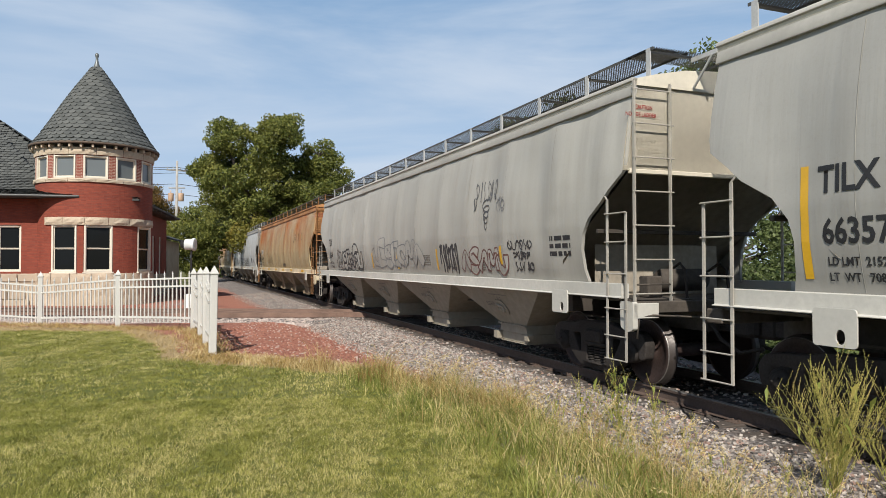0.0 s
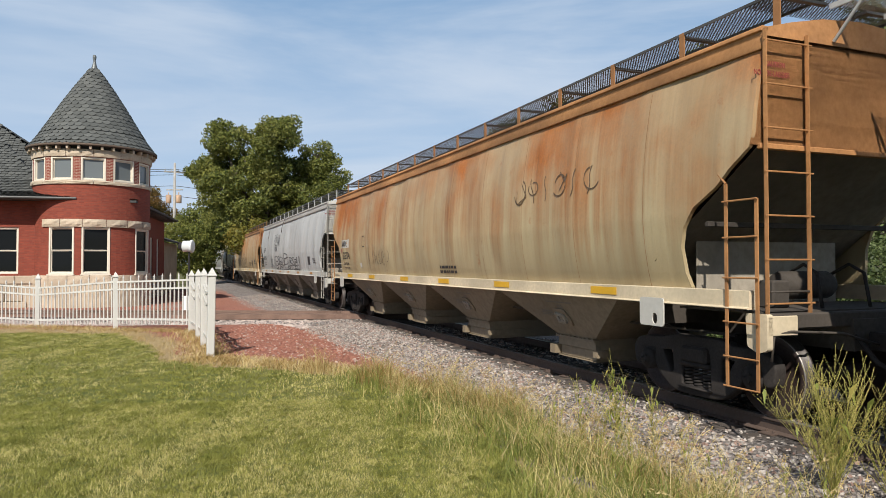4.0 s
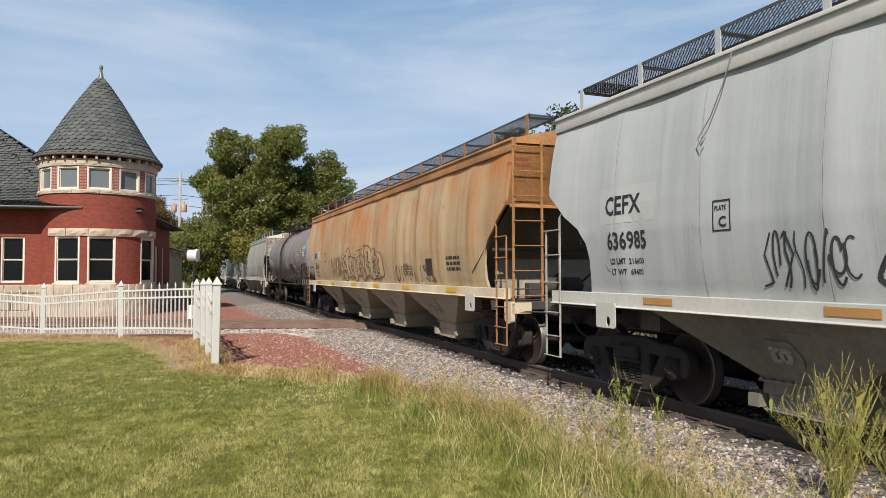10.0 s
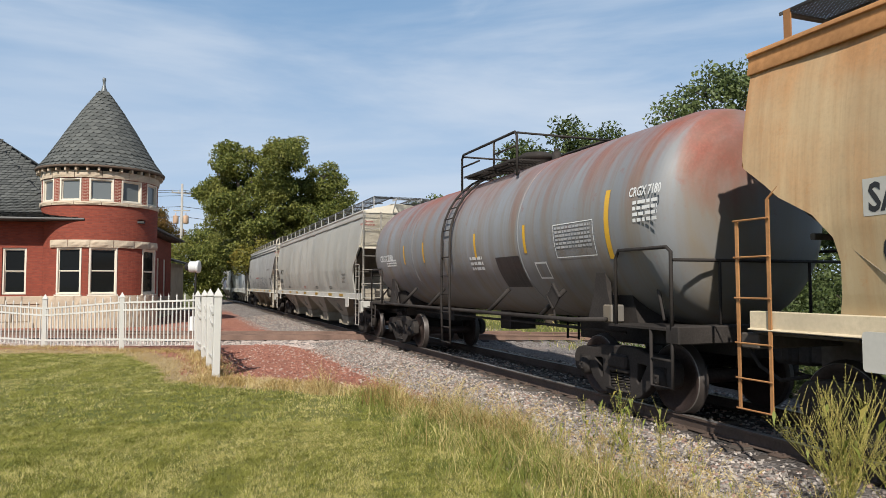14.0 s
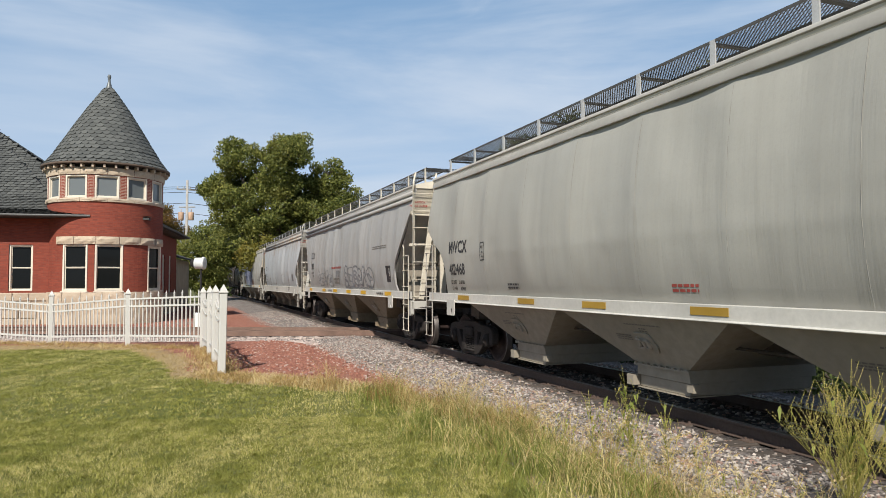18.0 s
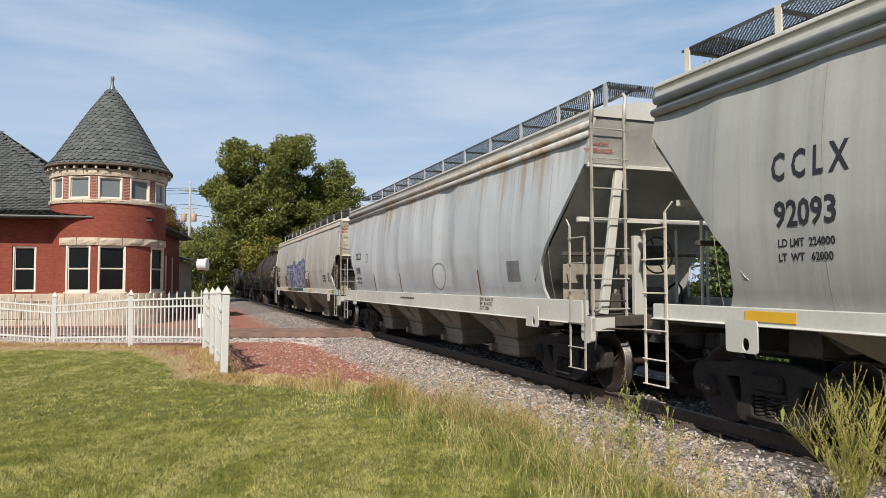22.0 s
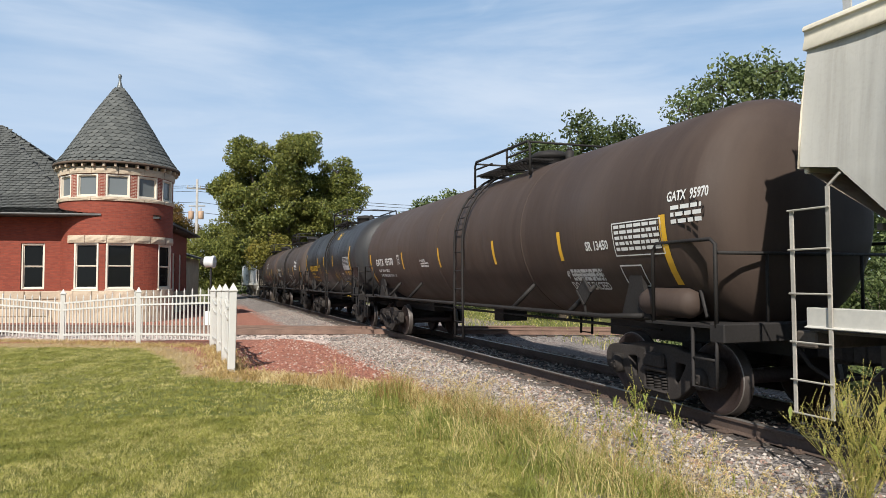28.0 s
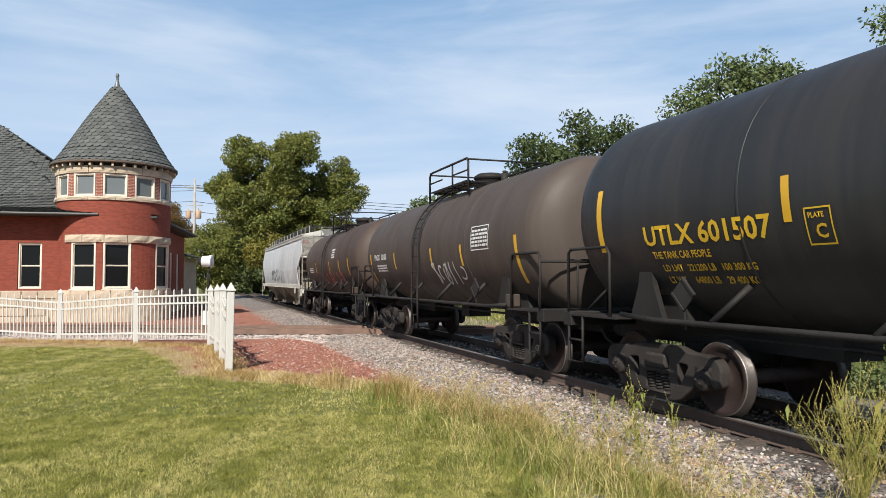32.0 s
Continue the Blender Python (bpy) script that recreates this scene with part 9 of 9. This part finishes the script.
def lawn_tufts(rng, tufts, each, x0, x1, y0, y1, spread, height, width, margin):
    """Short mown grass in small tufts that lean outwards; one face a blade."""
    step = 0.1
    gx, gy = int((x1 - x0) / step) + 2, int((y1 - y0) / step) + 2
    high = np.array([[ground_z(x0 + i * step, y0 + j * step) for i in range(gx)] for j in range(gy)])
    edge = np.array([[lawn_edge(x0 + i * step, y0 + j * step) for i in range(gx)] for j in range(gy)])

    def sample(g, x, y):
        u, v = (x - x0) / step, (y - y0) / step
        i, j = np.clip(u.astype(int), 0, gx - 2), np.clip(v.astype(int), 0, gy - 2)
        u, v = u - i, v - j
        return (g[j, i] * (1 - u) + g[j, i + 1] * u) * (1 - v) + (g[j + 1, i] * (1 - u) + g[j + 1, i + 1] * u) * v

    cx, cy = rng.uniform(x0, x1, tufts), rng.uniform(y0, y1, tufts)
    ok = (np.abs(cx) < 0.66 * cy + margin) & (sample(edge, cx, cy) > 0.02 + rng.uniform(-0.15, 0.1, tufts))
    cx, cy = cx[ok], cy[ok]
    n = len(cx)
    tall = rng.uniform(0.55, 1.25, n)
    way = rng.uniform(0, 2 * np.pi, n)
    x = (cx[:, None] + rng.normal(0, spread, (n, each))).ravel()
    y = (cy[:, None] + rng.normal(0, spread, (n, each))).ravel()
    tall, way = np.repeat(tall, each), np.repeat(way, each) + rng.normal(0, 0.8, n * each)
    z = sample(high, np.clip(x, x0, x1), np.clip(y, y0, y1)) - 0.004
    h = height * tall * rng.uniform(0.6, 1.2, len(x))
    lean = h * rng.uniform(0.2, 1.3, len(x))
    w = width * rng.uniform(0.7, 1.3, len(x))
    f = way + rng.normal(np.pi / 2, 0.5, len(x))
    sx, sy = np.cos(f) * w, np.sin(f) * w
    tx, ty = x + np.cos(way) * lean, y + np.sin(way) * lean
    v = np.stack([np.stack([x - sx, y - sy, z], 1), np.stack([x + sx, y + sy, z], 1), np.stack([tx + sx * 0.25, ty + sy * 0.25, z + h], 1), np.stack([tx - sx * 0.25, ty - sy * 0.25, z + h], 1)], 1)
    return v


def in_view(x, y, margin=0.6):
    return abs(x) < 0.66 * y + margin


def grasses():
    rng = np.random.default_rng(12)
    for tufts, each, x0, x1, y0, y1, spread, height, width, label in (
            (44000, 13, -7.0, 3.4, 3.4, 8.2, 0.020, 0.030, 0.0022, "short mown lawn grass, patchy green and straw"),
            (36000, 11, -14.0, 2.5, 8.2, 20.0, 0.035, 0.032, 0.0042, "short mown lawn grass farther off")):
        ob = new("lawn_grass", quads("lawn_grass", lawn_tufts(rng, tufts, each, x0, x1, y0, y1, spread, height, width, 0.8), LAWN_BLADE))
        tagged(ob, label, "grass", kind="stuff")

    # the unmown strip between lawn and stone
    def strip(x, y):
        s, d = track_coords(x, y)
        m = -d + 0.35 * noise.noise((x * 0.8, y * 0.8, 2))
        if not (2.2 < m < 5.0 and in_view(x, y, 0.8)):
            return False
        if y > 12.0 - (x + 4) * 0.62:
            return False
        thick = ramp(m + 0.09 * max(0.0, 5.5 - s), 2.75, 3.45) * ramp(m, 5.1, 4.2) * (0.55 + 0.95 * noise.noise((x * 1.9, y * 1.9, 6)) + 0.6 * noise.noise((x * 5.5, y * 5.5, 16)))
        return rng.random() < thick

    tall = feet(rng, 230000, -3.0, 4.5, 3.6, 11.5, strip)
    off = np.array([-track_coords(p[0], p[1])[1] for p in tall])
    half = rng.random(len(tall)) + np.clip((3.7 - off) * 0.35, -0.12, 0.3)
    low = np.clip((off - 3.3) / 1.3, 0, 1)
    short = rng.random(len(tall)) < 0.22 + 0.55 * low
    joined_blades("tall_grass", blades(rng, tall[(half < 0.70) & short], 0.13, 0.0030, 1.0, 3, 0.5), 3, TALL_BLADE, "short green grass between lawn and ballast")
    joined_blades("tall_grass", blades(rng, tall[(half < 0.70) & ~short], 0.37, 0.0032, 0.85, 4, 0.75), 4, TALL_BLADE, "tall unmown grass along the ballast edge")
    joined_blades("dry_grass", blades(rng, tall[(half >= 0.70) & ~short], 0.46, 0.0024, 0.75, 4, 0.75), 4, STRAW_BLADE, "dry straw-coloured grass along the ballast edge")

    def loose(x, y):
        s, d = track_coords(x, y)
        return 2.25 < -d < 3.9 and in_view(x, y, 0.8) and noise.noise((x * 2.1, y * 2.1, 3)) > -0.05

    stalks = feet(rng, 1700, -1.5, 4.2, 4.0, 11.0, loose)
    # bent stalks that end in a thin nodding seed head
    heads, stems = [], bmesh.new()
    for x, y, z in feet(rng, 1500, -1.5, 4.2, 4.0, 11.0, lambda x, y: 2.95 < -track_coords(x, y)[1] < 4.3 and y < 12.0 - (x + 4) * 0.62 and in_view(x, y, 0.8))[:260]:
        a, h, l = rng.uniform(0, 6.283), rng.uniform(0.35, 0.72), rng.uniform(0.08, 0.30)
        pts = [Vector((x + math.cos(a) * l * u ** 2, y + math.sin(a) * l * u ** 2, z + h * (u - 0.12 * u ** 4))) for u in (0, 0.35, 0.65, 0.85, 1.0)]
        tube(stems, pts, 0.0013, 3)
        p, q = np.array(pts[3]), np.array(pts[4]) + np.array([math.cos(a), math.sin(a), -0.2]) * 0.05
        u = rng.random(22)[:, None]
        c = p + (q - p) * u + rng.normal(0, 0.005, (22, 3))
        w = (q - p) / np.linalg.norm(q - p)
        e = np.cross(w, rng.normal(size=(22, 3)))
        e /= np.linalg.norm(e, axis=1)[:, None]
        heads.append(np.stack([c - w * 0.009, c + e * 0.0032, c + w * 0.009, c - e * 0.0032], 1))
    ob = part("grass_stalk", stems, STRAW_BLADE)
    tagged(ob, "thin bent straw stalks at the ballast edge", "grass", kind="stuff")
    part("seed_head", quads("seed_head", np.concatenate(heads), STRAW_BLADE), None, ob)
    joined_blades("dry_grass", blades(rng, stalks, 0.42, 0.0020, 0.6, 5, 0.9), 5, STRAW_BLADE, "loose golden grass stalks in the ballast edge")

    def tuft(cx, cy, r, n):
        a, q = rng.uniform(0, 6.283, n), r * np.sqrt(rng.random(n))
        return np.array([(cx + q0 * math.cos(b), cy + q0 * math.sin(b), ground_z(cx + q0 * math.cos(b), cy + q0 * math.sin(b)) - 0.01) for b, q0 in zip(a, q)])

    # russet clumps at the corner where lawn meets stone
    clumps = [tuft(cx, cy, r, n) for cx, cy, r, n in ((-0.75, 9.6, 0.45, 900), (-0.25, 9.0, 0.45, 900), (0.15, 8.5, 0.4, 700), (-1.9, 10.4, 0.25, 260), (0.7, 8.0, 0.35, 500))]
    joined_blades("dry_grass", blades(rng, np.concatenate(clumps), 0.38, 0.0030, 0.7, 4, 0.5), 4, RUSSET_BLADE, "russet clump of dry grass beside the stone")
    # straw along the fence foot and the end of the lawn
    line = []
    for (xa, ya), (xb, yb), n in (((-4.0, 12.1), (-6.25, 17.35), 2600), ((-6.25, 17.35), (-16, 21.4), 3500), ((-4.2, 11.9), (-1.4, 10.4), 2200)):
        u = rng.random(n)
        x = xa + (xb - xa) * u + rng.normal(0, 0.22, n)
        y = ya + (yb - ya) * u + rng.normal(0, 0.22, n)
        line.append(np.array([(p, q, ground_z(p, q) - 0.01) for p, q in zip(x, y)]))
    joined_blades("dry_grass", blades(rng, np.concatenate(line), 0.13, 0.006, 1.1, 3, 0.5), 3, STRAW_BLADE, "short dry grass along the fence foot")
    bare = feet(rng, 40000, -13.0, -0.5, 9.8, 19.5, lambda x, y: -1.15 < lawn_edge(x, y) < 0.08 and track_coords(x, y)[1] < -3.7)
    joined_blades("dry_grass", blades(rng, bare, 0.07, 0.004, 1.4, 2, 0.5), 2, STRAW_BLADE, "trampled straw between the lawn and the gravel")
    # rough grass beyond the line
    back = []
    for _ in range(9000):
        s, d = rng.uniform(4, 40), rng.uniform(4.2, 11)
        p = on_track(s, d)
        back.append((p.x, p.y, ground_z(p.x, p.y) - 0.02))
    joined_blades("tall_grass", blades(rng, np.array(back), 0.30, 0.012, 0.8, 2, 0.4), 2, TALL_BLADE, "rough grass beyond the railway")


grasses()


def weed(x, y, height, spread, stems, seed, label, leafy=0.5, name="weed"):
    """A branching roadside weed: stems, side spikes of seeds and narrow leaves."""
    rng = np.random.default_rng(seed)
    rnd = random.Random(seed)
    z = ground_z(x, y)
    s_, d_ = track_coords(x, y)
    if d_ > -3.6:
        z = max(z, -0.24 - 0.10 * (-d_ - 2.6))
    plant = empty(name, pose(x, y, z - 0.03))
    tagged(plant, label, "weed")
    bm = bmesh.new()
    seeds, leaf = [], []

    def spike(p, q, r):
        """Fuzzy seed head from p to q."""
        n = max(6, int((q - p).length * 170))
        u = rng.random(n)
        c = np.array(p)[None] + (np.array(q) - np.array(p))[None] * u[:, None]
        d = rng.normal(size=(n, 3))
        d /= np.linalg.norm(d, axis=1)[:, None]
        c = c + d * r * (0.4 + 0.6 * (1 - u[:, None]))
        a = rng.normal(size=(n, 3))
        a /= np.linalg.norm(a, axis=1)[:, None]
        b = np.cross(a, d)
        k = 0.0045
        seeds.append(np.stack([c - a * k, c + b * k * 0.7, c + a * k, c - b * k * 0.7], 1))

    for i in range(stems):
        a = 2 * math.pi * i / stems + rnd.uniform(-0.5, 0.5)
        out = spread * rnd.uniform(0.25, 1.0) if stems > 1 else spread * 0.2
        h = height * rnd.uniform(0.6, 1.0) * (1 - 0.25 * out / max(spread, 0.01))
        pts = []
        for j in range(8):
            u = j / 7
            pts.append(Vector((math.cos(a) * out * u ** 1.25, math.sin(a) * out * u ** 1.25, h * (u - 0.06 * u ** 3))) + Vector((rnd.uniform(-1, 1), rnd.uniform(-1, 1), 0)) * 0.006)
        tube(bm, pts, 0.004, 5, [0.0030 * (1 - 0.7 * j / 7) for j in range(8)])
        spike(pts[6], pts[7] + (pts[7] - pts[6]) * 0.5, 0.009)
        for j in range(1, 7):
            for _ in range(rnd.choice((2, 3, 3)) if stems < 20 else rnd.choice((2, 3, 4))):
                p = pts[j].lerp(pts[j + 1], rnd.random())
                b = rnd.uniform(0, 6.283)
                l = height * rnd.uniform(0.08, 0.22)
                q = p + Vector((math.cos(b) * l * 0.42, math.sin(b) * l * 0.42, l * rnd.uniform(0.7, 1.1)))
                if rnd.random() > leafy:
                    tube(bm, [p, p.lerp(q, 0.5) + Vector((0, 0, -0.01)), q], 0.0011, 3)
                    spike(p.lerp(q, 0.25), q, 0.007)
                else:
                    side = (q - p).cross(Vector((0, 0, 1))).normalized() * l * 0.085
                    m = p.lerp(q, 0.5)
                    end = q - Vector((0, 0, l * 0.35))
                    leaf.append(np.array([p, m - side, end, m + side]))
    part("stalk", smooth(bm), WEED_STEM, plant)
    tagged(part("seed_head", quads("seed_head", np.concatenate(seeds), WEED_SEED), None, plant), kind="stuff")
    if leaf:
        tagged(part("leaves", quads("leaves", np.array(leaf), WEED_LEAF), None, plant), kind="stuff")
    return plant


weed(3.24, 5.74, 1.30, 0.62, 32, 1, "bushy yellow-green weed with upright seed spikes", 0.05)
weed(3.50, 5.35, 0.95, 0.5, 16, 2, "yellow-green weed with seed spikes beside the track", 0.05)
weed(2.98, 5.35, 0.8, 0.35, 8, 12, "sparse yellow-green weed in the ballast", 0.15)
weed(2.09, 6.8, 0.90, 0.16, 5, 3, "slender yellow weed with a seed spike", 0.25)
weed(2.00, 7.9, 1.0, 0.28, 8, 4, "leafy green weed at the ballast edge", 0.42)
weed(1.46, 7.25, 1.0, 0.18, 6, 5, "slender yellow-green weed in tall grass", 0.3)
weed(1.20, 7.35, 0.7, 0.15, 4, 6, "thin seeding weed in tall grass", 0.4)
weed(1.75, 6.45, 0.66, 0.16, 4, 7, "thin yellow-green weed in tall grass", 0.4)
weed(2.35, 5.95, 0.55, 0.20, 5, 8, "low seeding weed in the ballast", 0.4)
weed(2.62, 5.25, 0.55, 0.22, 5, 9, "low seeding weed in the ballast", 0.3)
weed(0.55, 8.1, 0.50, 0.18, 4, 10, "thin seeding weed in dry grass", 0.4)
weed(1.62, 7.05, 0.85, 0.14, 5, 13, "slender golden weed with a long seed spike", 0.12)
weed(1.88, 7.35, 0.72, 0.20, 6, 14, "yellow-green weed with thin seed spikes", 0.2)
weed(2.28, 6.45, 0.70, 0.14, 4, 15, "slender golden weed in the ballast", 0.15)
weed(0.85, 7.7, 0.60, 0.16, 4, 16, "thin golden weed in dry grass", 0.2)
weed(1.0, 6.9, 0.48, 0.2, 5, 11, "leafy weed in tall grass", 0.6)


def stones():
    """Loose crushed stone: the nearest apart, the rest in one."""
    rng = np.random.default_rng(5)
    rnd = random.Random(5)
    base = np.array([(x, y, z) for x in (-1, 1) for y in (-1, 1) for z in (-1, 1)], dtype=float)
    quad = [(0, 1, 3, 2), (4, 6, 7, 5), (0, 4, 5, 1), (2, 3, 7, 6), (0, 2, 6, 4), (1, 5, 7, 3)]
    shapes = []
    for _ in range(8):
        v = base * rng.uniform(0.45, 1.0, (8, 3)) + rng.normal(0, 0.12, (8, 3))
        shapes.append(v)
    meshes = [soup("stone", [tuple(p) for p in v], quad, BALLAST) for v in shapes]
    bed = bpy.data.objects["ballast"]
    ground = bpy.data.objects["ground"]
    spots = []
    for _ in range(40000):
        s = rng.uniform(-1.5, 22) if rng.random() < 0.8 else rng.uniform(20, 45)
        d = -rng.uniform(0.95, 3.7)
        if d > -1.36 and rng.random() < 0.72:
            continue
        if rng.random() > ramp(-d, 3.9, 2.6):
            continue
        p = on_track(s, d)
        z = max(lerp([(-3.6, -0.40), (-2.6, -0.24), (-1.75, -0.175), (-1.34, -0.178), (-0.90, -0.195)], d), ground_z(p.x, p.y))
        spots.append((p.x, p.y, z, rng.uniform(0.010, 0.025)))
    for _ in range(2600):
        s = rng.uniform(-1, 20)
        p = on_track(s, rng.uniform(-0.65, 0.65))
        spots.append((p.x, p.y, -0.185, rng.uniform(0.015, 0.03)))
    for _ in range(5000):
        d = rng.uniform(0.95, 3.3)
        p = on_track(rng.uniform(3, 20), d)
        spots.append((p.x, p.y, lerp([(0.55, -0.19), (1.30, -0.16), (1.75, -0.185), (2.6, -0.36), (3.8, -0.55)], d), rng.uniform(0.02, 0.036)))
    spots.sort(key=lambda q: q[0] ** 2 + q[1] ** 2)
    verts, faces = [], []
    for i, (x, y, z, r) in enumerate(spots):
        m = Matrix.LocRotScale((x, y, z + r * 0.25), Euler((rnd.uniform(-0.5, 0.5), rnd.uniform(-0.5, 0.5), rnd.uniform(0, 6.28))), (r * rnd.uniform(0.8, 1.4), r, r * rnd.uniform(0.6, 0.9)))
        if 200 <= i < 480:
            ob = part("stone", meshes[i % 8], None, bed)
            ob.matrix_local = m
        else:
            k = len(verts)
            verts += [m @ Vector(p) for p in shapes[i % 8]]
            faces += [tuple(k + j for j in q) for q in quad]
    tagged(part("loose_stone", soup("loose_stone", verts, faces, BALLAST), None, bed), kind="stuff")
    verts, faces = [], []
    for _ in range(11000):
        x, y = rng.uniform(-5.5, 1.5), rng.uniform(10.0, 23.5)
        s, d = track_coords(x, y)
        if lawn_edge(x, y) > -0.6 or -d < 2.7 + 0.4 * noise.noise((x * 1.3, y * 1.3, 1)) or abs(y - cross_y(x)) < 2.6:
            continue
        r = rng.uniform(0.010, 0.022)
        m = Matrix.LocRotScale((x, y, ground_z(x, y) + r * 0.2), Euler((rnd.uniform(-0.5, 0.5), rnd.uniform(-0.5, 0.5), rnd.uniform(0, 6.28))), (r * 1.3, r, r * 0.7))
        k = len(verts)
        verts += [m @ Vector(p) for p in shapes[rnd.randrange(8)]]
        faces += [tuple(k + j for j in q) for q in quad]
    pale_v, pale_f = [], []
    for _ in range(7000):
        x = rng.uniform(-16.0, 0.5)
        y = cross_y(x) - rng.uniform(1.1, 3.4)
        if lawn_edge(x, y) > -0.6:
            continue
        r = rng.uniform(0.018, 0.04)
        z = max(ground_z(x, y), lerp([(-2.6, -0.42), (-1.5, -0.215), (1.5, -0.215)], y - cross_y(x)))
        m = Matrix.LocRotScale((x, y, z + r * 0.2), Euler((rnd.uniform(-0.5, 0.5), rnd.uniform(-0.5, 0.5), rnd.uniform(0, 6.28))), (r * 1.3, r, r * 0.7))
        k = len(pale_v)
        pale_v += [m @ Vector(p) for p in shapes[rnd.randrange(8)]]
        pale_f += [tuple(k + j for j in q) for q in quad]
    pale = plain("pale_pink_stone", (0.44, 0.37, 0.33), 0.9, 0, 0.4, 20, 0.3)
    tagged(part("pale_stone", soup("pale_stone", pale_v, pale_f, pale), None, ground), kind="stuff")
    tagged(part("red_stone", soup("red_stone", verts, faces, RED_STONE), None, ground), kind="stuff")


stones()


# ---- what moves ----
def travelled(t):
    """How far the train has come, in metres."""
    return 5.83105 * t + 0.0123622 * t ** 2 + 3.94703e-4 * t ** 3 - 7.962647e-6 * t ** 4


def motions():
    ends = SECONDS
    for car, s in CARS:
        rows = [(i * 0.25, car_pose(s - travelled(i * 0.25))) for i in range(int(ends * 4) + 1)]
        walk(car, rows)
    for wheel, x in WHEELS:
        rows = []
        for i in range(int(ends * 15) + 1):
            t = i / 15
            rows.append((t, pose(x, 0, WHEEL_R, 0, math.degrees(travelled(t) / WHEEL_R) % 360, 0)))
        walk(wheel, rows)


motions()
